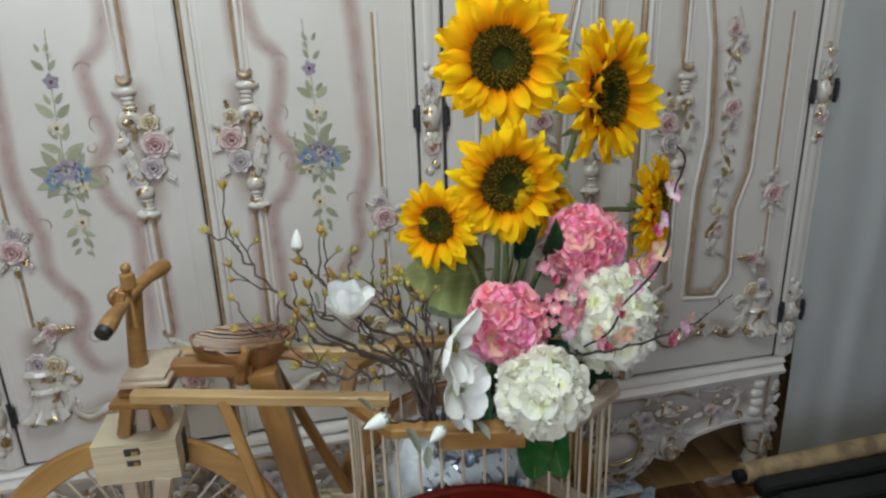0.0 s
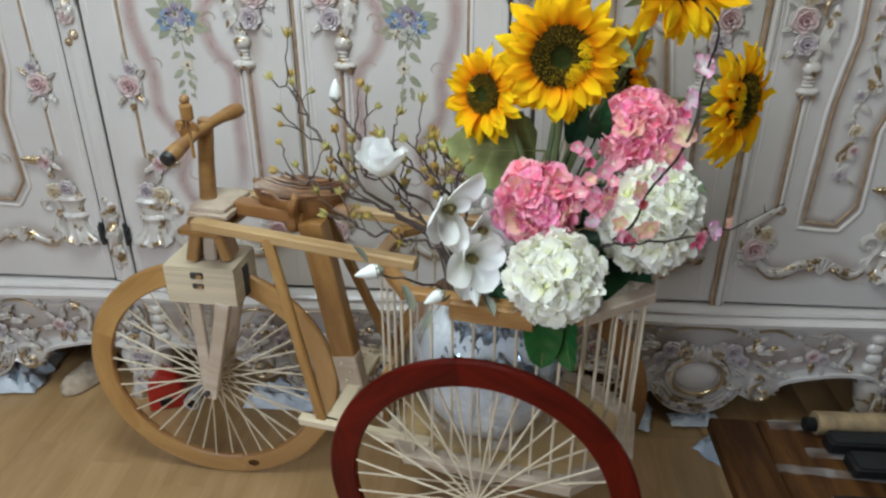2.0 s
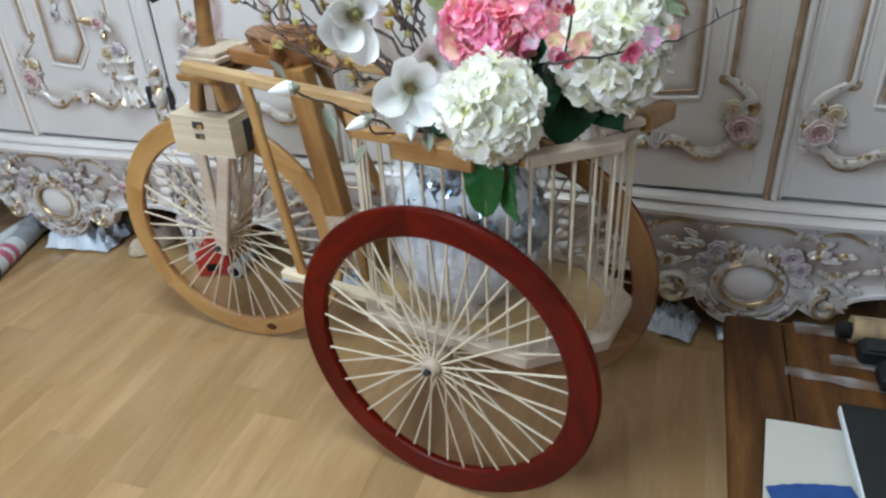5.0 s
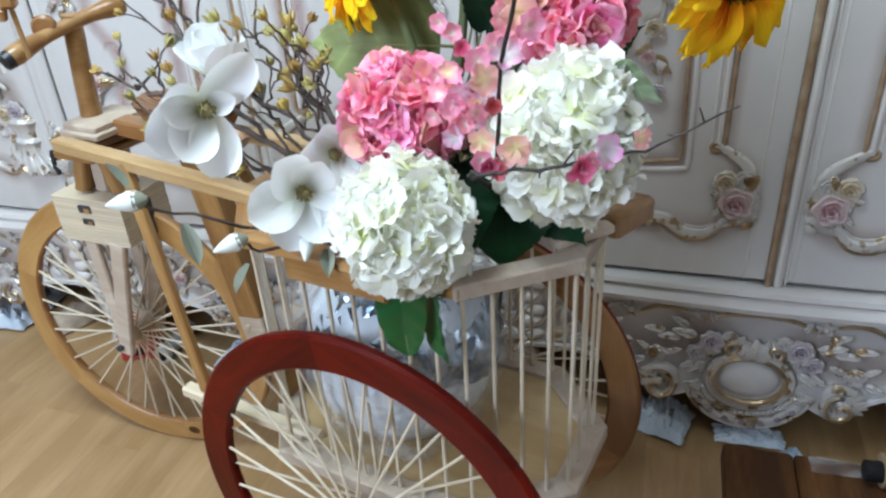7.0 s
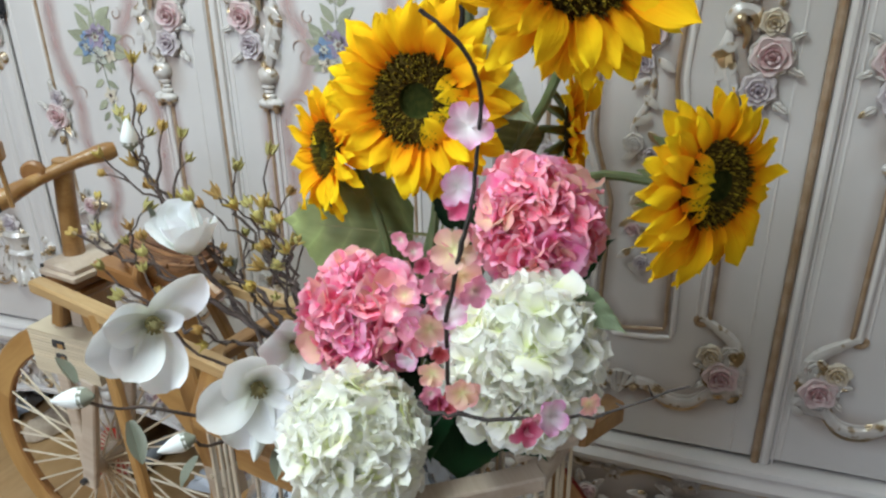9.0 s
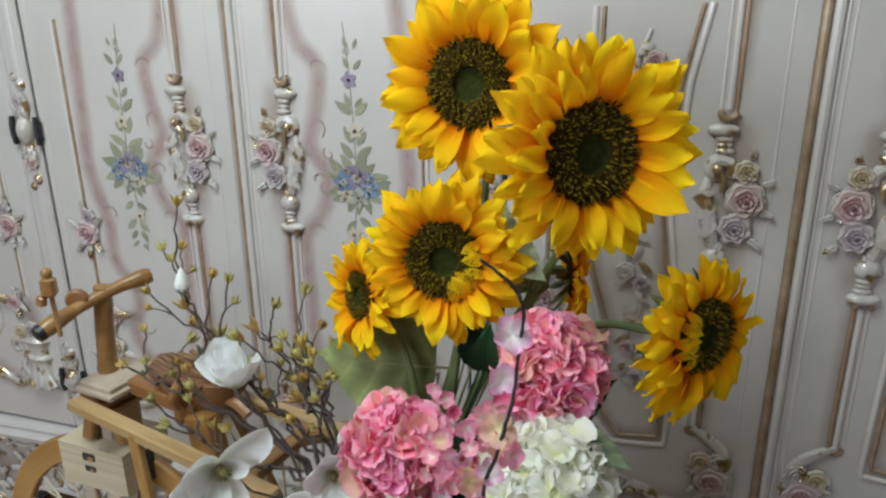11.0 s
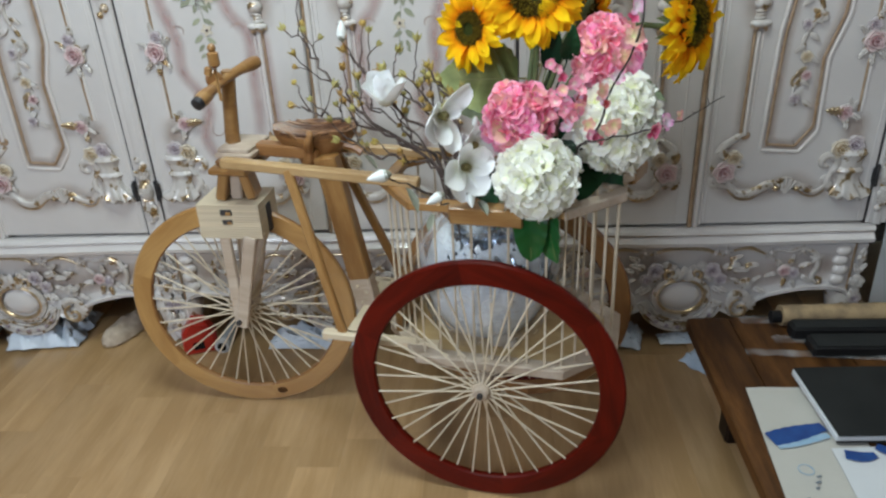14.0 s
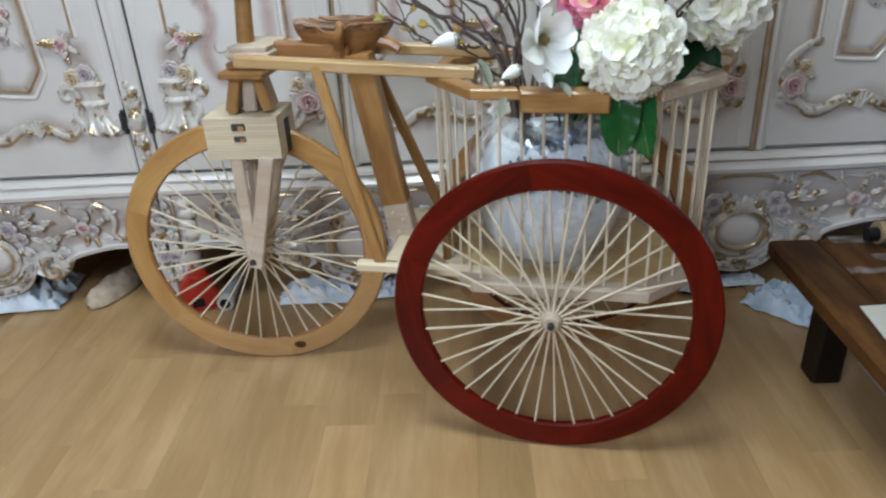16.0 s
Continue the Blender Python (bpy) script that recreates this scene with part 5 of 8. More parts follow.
# steering head, fork, handlebar and saddle
def wpart(name, bm, material, m, label=""):
    """A part of the tricycle placed in room coordinates."""
    return part(name, bm, material, trike, label, TI @ m)


HEAD = pose(-0.318, 1.22, 0.0, 0, 0, -4)
bm = bmesh.new()
box(bm, (0.14, 0.104, 0.076), (0, 0, 0.5415), bevel=0.002)
block = wpart("fork_block", bm, RAW, HEAD, "pale laminated block with two slots over the wheel")
bm = bmesh.new()
box(bm, (0.1445, 0.1085, 0.0057), (0, 0, 0), bevel=0.0008)
me_lam = mesh("lamination", bm, RAW)
for k in range(14):
    part("lamination", me_lam, None, block, m=pose(0, 0, 0.503 + 0.0059 * k))
for z, w, h in ((0.564, 0.027, 0.014), (0.541, 0.023, 0.011)):
    bm = bmesh.new()
    box(bm, (w, 0.006, h), (-0.004, -0.0535, z), bevel=0.003)
    part("slot", bm, DARK_GAP, block, "dark mortise slot")
    bm = bmesh.new()
    box(bm, (w * 0.5, 0.006, h * 0.7), (0.001, -0.0541, z - h * 0.12), bevel=0.002)
    part("tenon", bm, PINE, block)
bm = bmesh.new()
box(bm, (0.004, 0.026, 0.066), (0.0725, 0, 0.532), bevel=0.001)
part("wheel_slot", bm, DARK_GAP, block, "dark slot for the wheel")


def wplank(name, a, b, w, t, material, label="", up=(0, 1, 0), taper_to=1.0):
    return plank(name, local(*a), local(*b), w, t, material, label, TI.to_3x3() @ Vector(up), taper=taper_to)


for y, ys in ((1.176, 1), (1.268, 1)):
    wplank("fork_leg", (-0.342, y, 0.505), (-0.348, y + 0.006, 0.272), 0.025, 0.012, PALE, "pale pine fork leg")
    wplank("fork_leg", (-0.28, y - 0.008, 0.505), (-0.343, y - 0.004, 0.262), 0.029, 0.014, PALE, "pale pine fork leg")
    bm = bmesh.new()
    lathe(bm, [(0.001, -0.004), (0.006, -0.004), (0.006, 0.004), (0.001, 0.004)], 10, 0, (0, 0, 0), turn=Matrix.Rotation(radians(90), 3, "X"))
    wpart("axle_peg", bm, DARK_GAP, pose(-0.345, 1.161 if y < 1.2 else 1.285, 0.28), "dark peg end")
wplank("neck_post", (-0.305, 1.205, 0.585), (-0.3, 1.205, 0.66), 0.026, 0.026, PALE, "pale square neck post")
for dx, dy in ((-0.026, 0.0), (0.028, 0.004), (0.004, 0.035)):
    wplank("neck_wedge", (-0.305 + dx * 1.3, 1.205 + dy, 0.587), (-0.302 + dx * 0.7, 1.205 + dy, 0.656), 0.022, 0.05, PINE)
bm = bmesh.new()
box(bm, (0.088, 0.125, 0.014), (0, 0, 0.662), bevel=0.004)
wpart("head_plate", bm, PINE, pose(-0.292, 1.213, 0, 0, 0, -10), "lower pine head plate")
bm = bmesh.new()
box(bm, (0.07, 0.1, 0.014), (0, 0, 0.6765), bevel=0.003)
wpart("head_plate", bm, SIENNA, pose(-0.288, 1.216, 0, 0, 0, -10), "dark middle head plate")
for k, (z, mt) in enumerate(((0.696, PALE), (0.7065, PALE))):
    bm = bmesh.new()
    box(bm, (0.084 - 0.01 * k, 0.112 - 0.012 * k, 0.0115), (0, 0, z), bevel=0.003)
    wpart("head_plate", bm, mt, pose(-0.275, 1.213, 0, 0, 0, -10), "pale upper head plate")
bm = bmesh.new()
tube(bm, curve([(-0.297, 1.212, 0.712), (-0.29, 1.213, 0.79), (-0.281, 1.214, 0.866)], 8), [0.0165, 0.0158, 0.0155, 0.0152, 0.015, 0.0148, 0.0148, 0.0146, 0.014], 14)
wpart("steering_stem", bm, PINE, Matrix(), "round honey-coloured steering stem")
bm = bmesh.new()
bar = curve([(-0.313, 1.114, 0.826), (-0.301, 1.147, 0.838), (-0.285, 1.19, 0.85), (-0.262, 1.235, 0.862), (-0.235, 1.275, 0.869)], 20)
rad = [0.0135, 0.0148, 0.0148, 0.0142, 0.0135, 0.0125, 0.0115, 0.0103, 0.0098, 0.0098, 0.01, 0.0102, 0.0104, 0.0104, 0.0106, 0.011, 0.012, 0.0135, 0.0145, 0.0145, 0.012]
tube(bm, bar, rad, 12)
wpart("handlebar", bm, PINE, Matrix(), "carved honey wood handlebar")
bm = bmesh.new()
tube(bm, [(-0.3165, 1.104, 0.8225), (-0.316, 1.1055, 0.823), (-0.3125, 1.115, 0.8262)], [0.009, 0.0128, 0.0139], 14)
wpart("grip_cap", bm, IRON, Matrix(), "black rubber grip cap")
bm = bmesh.new()
lathe(bm, [(0.006, -0.006), (0.014, -0.007), (0.0175, -0.004), (0.0175, 0.004), (0.014, 0.007), (0.006, 0.006)], 16, 0, turn=Matrix.Rotation(radians(90), 3, "X") @ Matrix.Rotation(radians(20), 3, "Z"))
wpart("brake_ring", bm, SIENNA, pose(-0.298, 1.176, 0.856, 0, 0, 25), "turned wooden ring")
bm = bmesh.new()
tube(bm, [(-0.262, 1.1, 0.832), (-0.261, 1.096, 0.9)], 0.0034, 6)
box(bm, (0.02, 0.02, 0.03), (-0.26, 1.094, 0.913), Matrix.Rotation(0.5, 3, "Z"), 0.004)
ball(bm, (-0.26, 1.094, 0.934), 0.0085, 10, 6)
box(bm, (0.014, 0.012, 0.018), (-0.272, 1.088, 0.892), Matrix.Rotation(0.3, 3, "Y"), 0.004)
wpart("carved_bell", bm, PINE, Matrix(), "small carved wooden bell post")

# beam under the saddle, saddle and its root-shaped brace
wplank("saddle_beam", (-0.246, 1.21, 0.699), (-0.1, 1.18, 0.693), 0.034, 0.026, SIENNA, "thick dark honey beam between the bars", up=(0, 0, 1))
SADDLE = pose(-0.119, 1.213, 0.0, 0, 0, -8)
bm = bmesh.new()
rings = []
for sc, z in ((0.2, 0.7215), (0.5, 0.7235), (0.8, 0.7335), (0.95, 0.7425), (1.0, 0.741), (0.99, 0.735), (0.94, 0.727), (0.86, 0.716), (0.75, 0.703), (0.63, 0.69), (0.51, 0.676), (0.43, 0.664), (0.4, 0.655)):
    ring = []
    for k in range(36):
        a = 2 * math.pi * k / 36
        wav = 1 + 0.035 * math.sin(3 * a + 1) + 0.03 * math.sin(7 * a) * (z > 0.7) + 0.03 * math.sin(11 * a + 60 * z) * (0.66 < z < 0.735)
        ring.append(Vector((0.094 * sc * wav * math.cos(a) + 0.004 * (1 - sc), 0.058 * sc * wav * math.sin(a) * (0.92 + 0.08 * math.cos(a)), z + 0.002 * math.sin(5 * a) * sc - (0.008 if k in (26, 27, 28) and 0.726 < z < 0.743 else 0))))
    rings.append(ring)
vs = grid(bm, rings, close_v=True)
cap(bm, vs[0], flip=True)
cap(bm, vs[-1])
bmesh.ops.recalc_face_normals(bm, faces=bm.faces[:])
for f in bm.faces:
    if f.calc_center_median().z < 0.7295:
        f.material_index = 1
saddle = wpart("saddle", mesh("saddle", bm, [SEATWOOD, SIENNA]), None, SADDLE, "carved root-wood saddle bowl with a dark banded top")
for k in range(9):
    y = -0.044 + 0.011 * k
    half_len = 0.084 * math.sqrt(1 - (y / 0.057) ** 2)
    bm2 = bmesh.new()
    dip = 0.741 - 0.017 * (1 - (y / 0.057) ** 2)
    tube(bm2, [(-half_len, y, 0.7415), (-half_len * 0.6, y, dip * 0.6 + 0.296), (0, y, dip), (half_len * 0.6, y, dip * 0.6 + 0.296), (half_len, y, 0.7415)], 0.0038, 6, flat=1.2)
    part("saddle_rib", bm2, SEATWOOD, saddle)
bm = bmesh.new()
tube(bm, curve([(0.012, -0.05, 0.742), (0.02, -0.066, 0.742), (0.012, -0.062, 0.722), (0.006, -0.046, 0.7), (0.0, -0.04, 0.672)], 16), taper(16, 0.006, 0.006, 0.013), 8, wob=0.3)
tube(bm, curve([(0.03, 0.0, 0.69), (0.06, -0.004, 0.705), (0.09, -0.008, 0.702), (0.11, -0.01, 0.69)], 10), 0.011, 8, wob=0.25)
wpart("root_brace", bm, SIENNA, SADDLE, "twisted root brace")
# pieces at the basket
bm = bmesh.new()
box(bm, (0.03, 0.075, 0.03), (0.542, 1.092, 0.668), Matrix.Rotation(radians(-30), 3, "Z"), 0.004)
wpart("rim_block", bm, PINE, Matrix(), "pine block fixed to the basket rim")
bm = bmesh.new()
box(bm, (0.075, 0.02, 0.012), (0.5, 1.02, 0.677), Matrix.Rotation(radians(42), 3, "Z"), 0.003)
wpart("rim_splice", bm, PALE, Matrix(), "bleached splice on the rim")
plank("end_board", (-0.2, -0.09, 0.385), (-0.2, 0.1, 0.385), 0.014, 0.11, PINE, "knotty pine board in the basket", up=(0, 0, 1))
bm = bmesh.new()
lathe(bm, [(0.001, -0.002), (0.0125, -0.002), (0.0115, 0.001), (0.001, 0.0018)], 18, 0, (0, 0, 0), (1.35, 0.8, 1), turn=Matrix.Rotation(radians(90), 3, "X"))
wpart("wood_knot", bm, TABLEWOOD, pose(-0.29, 1.2228, 0.034), "dark knot in the rim")

# ---------------------------------------------------------------- flowers and their materials
def petal_mat(name, root, tip, heart, length=1.0, rough=0.6, rv=0.1, rh=0.02, trans=0.25, vein=0.15, spec=0.2, ribs=0.0):
    """Silk petal: colour runs from root to tip along its own length, with veins; light passes through."""
    m = bpy.data.materials.new(name)
    m.use_nodes = True
    nt = m.node_tree
    b = nt.nodes["Principled BSDF"]
    b.inputs["Roughness"].default_value = rough
    b.inputs["Specular IOR Level"].default_value = spec
    out = nt.nodes["Material Output"]
    uv, sep, oi = nt.nodes.new("ShaderNodeUVMap"), nt.nodes.new("ShaderNodeSeparateXYZ"), nt.nodes.new("ShaderNodeObjectInfo")
    nt.links.new(uv.outputs[0], sep.inputs[0])
    ramp = nt.nodes.new("ShaderNodeValToRGB")
    e = ramp.color_ramp.elements
    e[0].position, e[0].color = 0.05, (*heart, 1)
    e[1].position, e[1].color = 1.0, (*tip, 1)
    mid = ramp.color_ramp.elements.new(0.45)
    mid.color = (*root, 1)
    ns = nt.nodes.new("ShaderNodeTexNoise")
    ns.noise_dimensions = "4D"
    mp = nt.nodes.new("ShaderNodeMapping")
    mp.inputs["Scale"].default_value = (2.5, 14, 1)
    nt.links.new(uv.outputs[0], mp.inputs[0])
    nt.links.new(mp.outputs[0], ns.inputs["Vector"])
    w = nt.nodes.new("ShaderNodeMath")
    w.operation = "MULTIPLY"
    w.inputs[1].default_value = 41.0
    nt.links.new(oi.outputs["Random"], w.inputs[0])
    nt.links.new(w.outputs[0], ns.inputs["W"])
    ns.inputs["Scale"].default_value = 1.0
    ad = nt.nodes.new("ShaderNodeMath")
    ad.operation = "MULTIPLY_ADD"
    ad.inputs[1].default_value = 0.5
    nt.links.new(ns.outputs["Fac"], ad.inputs[0])
    nt.links.new(sep.outputs["X"], ad.inputs[2])
    sb = nt.nodes.new("ShaderNodeMath")
    sb.operation = "SUBTRACT"
    sb.inputs[1].default_value = 0.25
    nt.links.new(ad.outputs[0], sb.inputs[0])
    nt.links.new(sb.outputs[0], ramp.inputs["Fac"])
    hs = nt.nodes.new("ShaderNodeHueSaturation")
    r1, r2, fr, w2 = nt.nodes.new("ShaderNodeMapRange"), nt.nodes.new("ShaderNodeMapRange"), nt.nodes.new("ShaderNodeMath"), nt.nodes.new("ShaderNodeMath")
    fr.operation, w2.operation = "FRACT", "MULTIPLY"
    w2.inputs[1].default_value = 7.31
    r1.inputs["To Min"].default_value, r1.inputs["To Max"].default_value = 1 - rv, 1 + rv
    r2.inputs["To Min"].default_value, r2.inputs["To Max"].default_value = 0.5 - rh, 0.5 + rh
    nt.links.new(oi.outputs["Random"], w2.inputs[0])
    nt.links.new(w2.outputs[0], fr.inputs[0])
    nt.links.new(oi.outputs["Random"], r1.inputs["Value"])
    nt.links.new(fr.outputs[0], r2.inputs["Value"])
    col = ramp.outputs[0]
    if ribs:
        ops = []
        for op, v in (("MULTIPLY_ADD", (2.0, -1.0)), ("ABSOLUTE", ()), ("MULTIPLY_ADD", (-0.18,)), ("MULTIPLY", (4.77,)), ("PINGPONG", (0.5,)), ("MULTIPLY", (2.0,)), ("POWER", (0.35,))):
            nd = nt.nodes.new("ShaderNodeMath")
            nd.operation = op
            for i, x in enumerate(v):
                nd.inputs[i + 1].default_value = x
            nt.links.new(ops[-1].outputs[0] if ops else sep.outputs["Y"], nd.inputs[0])
            ops.append(nd)
        nt.links.new(sep.outputs["X"], ops[2].inputs[2])
        vm = nt.nodes.new("ShaderNodeMapRange")
        vm.inputs["To Min"].default_value, vm.inputs["To Max"].default_value = 1 + ribs, 1 - 0.35 * ribs
        nt.links.new(ops[-1].outputs[0], vm.inputs["Value"])
        hv = nt.nodes.new("ShaderNodeHueSaturation")
        nt.links.new(col, hv.inputs["Color"])
        nt.links.new(vm.outputs[0], hv.inputs["Value"])
        col = hv.outputs[0]
    nt.links.new(col, hs.inputs["Color"])
    nt.links.new(r1.outputs[0], hs.inputs["Value"])
    nt.links.new(r2.outputs[0], hs.inputs["Hue"])
    nt.links.new(hs.outputs[0], b.inputs["Base Color"])
    bp = nt.nodes.new("ShaderNodeBump")
    bp.inputs["Strength"].default_value, bp.inputs["Distance"].default_value = vein, 0.001
    nt.links.new(ns.outputs["Fac"], bp.inputs["Height"])
    nt.links.new(bp.outputs[0], b.inputs["Normal"])
    tl, mx = nt.nodes.new("ShaderNodeBsdfTranslucent"), nt.nodes.new("ShaderNodeMixShader")
    mx.inputs[0].default_value = trans
    nt.links.new(hs.outputs[0], tl.inputs["Color"])
    nt.links.new(b.outputs[0], mx.inputs[1])
    nt.links.new(tl.outputs[0], mx.inputs[2])
    nt.links.new(mx.outputs[0], out.inputs[0])
    return m


SUN_PETAL = petal_mat("sunflower_petal", (0.97, 0.54, 0.003), (0.99, 0.69, 0.01), (0.88, 0.24, 0.001), rough=0.8, rv=0.07, rh=0.01, trans=0.32, spec=0.06, vein=0.9)
PINK_PETAL = petal_mat("pink_hydrangea_petal", (0.95, 0.19, 0.38), (0.98, 0.53, 0.65), (0.96, 0.68, 0.58), rough=0.8, rv=0.1, trans=0.22, rh=0.025, spec=0.1)
PEACH_PETAL = petal_mat("peach_hydrangea_petal", (0.95, 0.66, 0.5), (0.95, 0.5, 0.52), (0.93, 0.88, 0.55), rough=0.8, rv=0.08, trans=0.42, rh=0.02, spec=0.1)
WHITE_PETAL = petal_mat("white_hydrangea_petal", (0.975, 0.974, 0.82), (0.98, 0.98, 0.95), (0.87, 0.93, 0.44), rough=0.85, rv=0.02, rh=0.008, trans=0.4, spec=0.06)
MAG_PETAL = petal_mat("magnolia_petal", (0.955, 0.965, 0.965), (0.96, 0.97, 0.975), (0.86, 0.87, 0.76), rough=0.75, rv=0.02, rh=0.005, trans=0.18, vein=0.1, spec=0.15)
CHERRY_PETAL = petal_mat("cherry_petal", (0.9, 0.42, 0.54), (0.9, 0.36, 0.5), (0.92, 0.85, 0.74), rv=0.15, rh=0.015, trans=0.35)
LILAC_PETAL = petal_mat("lilac_cherry_petal", (0.92, 0.76, 0.86), (0.85, 0.35, 0.64), (0.93, 0.9, 0.9), rv=0.12, rh=0.015, trans=0.35)
RED_PETAL = petal_mat("deep_pink_petal", (0.62, 0.09, 0.16), (0.7, 0.25, 0.32), (0.5, 0.06, 0.1), rv=0.2, rh=0.02)
LEAF = petal_mat("olive_leaf", (0.2, 0.22, 0.08), (0.29, 0.31, 0.13), (0.13, 0.15, 0.05), rough=0.5, rv=0.15, trans=0.15, vein=0.5, ribs=0.5)
PALE_LEAF = petal_mat("pale_leaf_back", (0.3, 0.36, 0.22), (0.36, 0.42, 0.28), (0.22, 0.28, 0.16), rough=0.6, rv=0.15, trans=0.2, vein=0.5, ribs=0.3)
GREEN_LEAF = petal_mat("glossy_green_leaf", (0.015, 0.1, 0.03), (0.025, 0.15, 0.045), (0.012, 0.07, 0.02), rough=0.3, rv=0.15, trans=0.15, vein=0.6, spec=0.5)
DARK_LEAF = petal_mat("dark_green_leaf", (0.012, 0.05, 0.02), (0.02, 0.075, 0.03), (0.01, 0.035, 0.015), rough=0.38, rv=0.2, trans=0.08, vein=0.6)
STEM = mat("green_stem", (0.1, 0.15, 0.05), 0.55, (0.16, 0.2, 0.08), 40, 0.5, 0.2, 200)
BARK = mat("grey_brown_twig", (0.05, 0.036, 0.032), 0.85, (0.13, 0.095, 0.08), 90, 0.6, 0.5, 300)
DARK_TWIG = mat("dark_twig", (0.022, 0.018, 0.016), 0.75, (0.055, 0.042, 0.035), 90, 0.6, 0.4, 300)
SEED = mat("sunflower_seed_disc", (0.035, 0.022, 0.004), 0.95, (0.075, 0.05, 0.008), 120, 0.6, 0.5, 300, spec=0.08)
SEED_TIP = mat("seed_floret_tip", (0.4, 0.29, 0.02), 0.85, (0.16, 0.11, 0.01), 90, 0.6, spec=0.1)
SEED_HEART = mat("green_disc_heart", (0.02, 0.028, 0.006), 0.95, (0.045, 0.05, 0.01), 160, 0.6, 0.5, 400, spec=0.08)
YELLOW_BUD = mat("yellow_bud", (0.44, 0.27, 0.05), 0.6, (0.36, 0.27, 0.08), 80, 0.6, 0.2, 200, random_value=0.2, random_hue=0.02)
VEIN = mat("pale_leaf_vein", (0.22, 0.24, 0.09), 0.6, (0.27, 0.28, 0.12), 60, 0.5, 0.1, 200)
GREEN_BUD = mat("yellow_green_bud", (0.43, 0.38, 0.11), 0.6, (0.33, 0.29, 0.1), 80, 0.6, 0.2, 200, random_value=0.2)
SHEATH = mat("brown_bud_sheath", (0.22, 0.14, 0.06), 0.7, (0.32, 0.24, 0.12), 80, 0.6)
GREY_LEAF = mat("grey_green_bract", (0.2, 0.22, 0.17), 0.7, (0.28, 0.28, 0.22), 60, 0.6)
WHITE_BUD = mat("white_bud", (0.84, 0.86, 0.84), 0.5, (0.74, 0.78, 0.74), 40, 0.5)


def petal_bm(length=1.0, width=0.4, nl=7, nw=4, shape=None, curl=None, cup=0.0, ruffle=0.0, rnd=None, pleat=0.0):
    """A petal that grows along +x, its face to +z; shape(t) its half width, curl(t) its rise."""
    rnd = rnd or random.Random(1)
    bm = bmesh.new()
    uvl = bm.loops.layers.uv.new("uv")
    shape = shape or (lambda t: math.sin(math.pi * min(0.97, 0.1 + 0.86 * t)) ** 0.75)
    curl = curl or (lambda t: 0.0)
    rows = []
    ph = rnd.uniform(0, 6)
    for i in range(nl + 1):
        t = i / nl
        row = []
        for j in range(nw + 1):
            v = 2 * j / nw - 1
            x = t * length * (1 - 0.08 * abs(v) * t)
            y = v * width / 2 * shape(t)
            z = curl(t) * length + cup * length * v * v * shape(t) + ruffle * length * math.sin(ph + 5 * t + 3 * v) * t * (0.3 + abs(v)) + pleat * length * abs(math.sin(15 * (t - 0.18 * abs(v)))) * min(1, 2 * abs(v))
            row.append((bm.verts.new((x, y, z)), (t, j / nw)))
        rows.append(row)
    for i in range(nl):
        for j in range(nw):
            q = [rows[i][j], rows[i + 1][j], rows[i + 1][j + 1], rows[i][j + 1]]
            f = bm.faces.new([a for a, _ in q])
            for lp, (_, c) in zip(f.loops, q):
                lp[uvl].uv = c
    return bm


def aim(at, normal, spin=0.0):
    """A pose whose z looks along normal."""
    return Matrix.Translation(at) @ Vector(normal).normalized().to_track_quat("Z", "Y").to_matrix().to_4x4() @ Matrix.Rotation(spin, 4, "Z")


def facing(azimuth, elevation):
    """A direction: azimuth in degrees from -y towards +x."""
    a, e = radians(azimuth), radians(elevation)
    return Vector((math.sin(a) * math.cos(e), -math.cos(a) * math.cos(e), math.sin(e)))


# sunflowers
rs = random.Random(11)
SUN_ME = []
for k in range(8):
    c0, c1 = rs.uniform(0.02, 0.2), rs.uniform(-0.22, 0.12)
    SUN_ME.append(mesh("sun_petal", petal_bm(1.0, rs.uniform(0.42, 0.52), 11, 6, lambda t: 0.5 + 0.5 * min(1, t / 0.42) if t < 0.55 else max(0.1, 1 - ((t - 0.55) / 0.46) ** 2) ** 0.62, lambda t, c0=c0, c1=c1: c0 * math.sin(math.pi * t) + c1 * t * t, rs.uniform(-0.16, 0.2), 0.075, rs), SUN_PETAL))
SEPAL_ME = mesh("sepal", petal_bm(1.0, 0.3, 5, 2, curl=lambda t: -0.2 * t * t, cup=0.1), STEM)


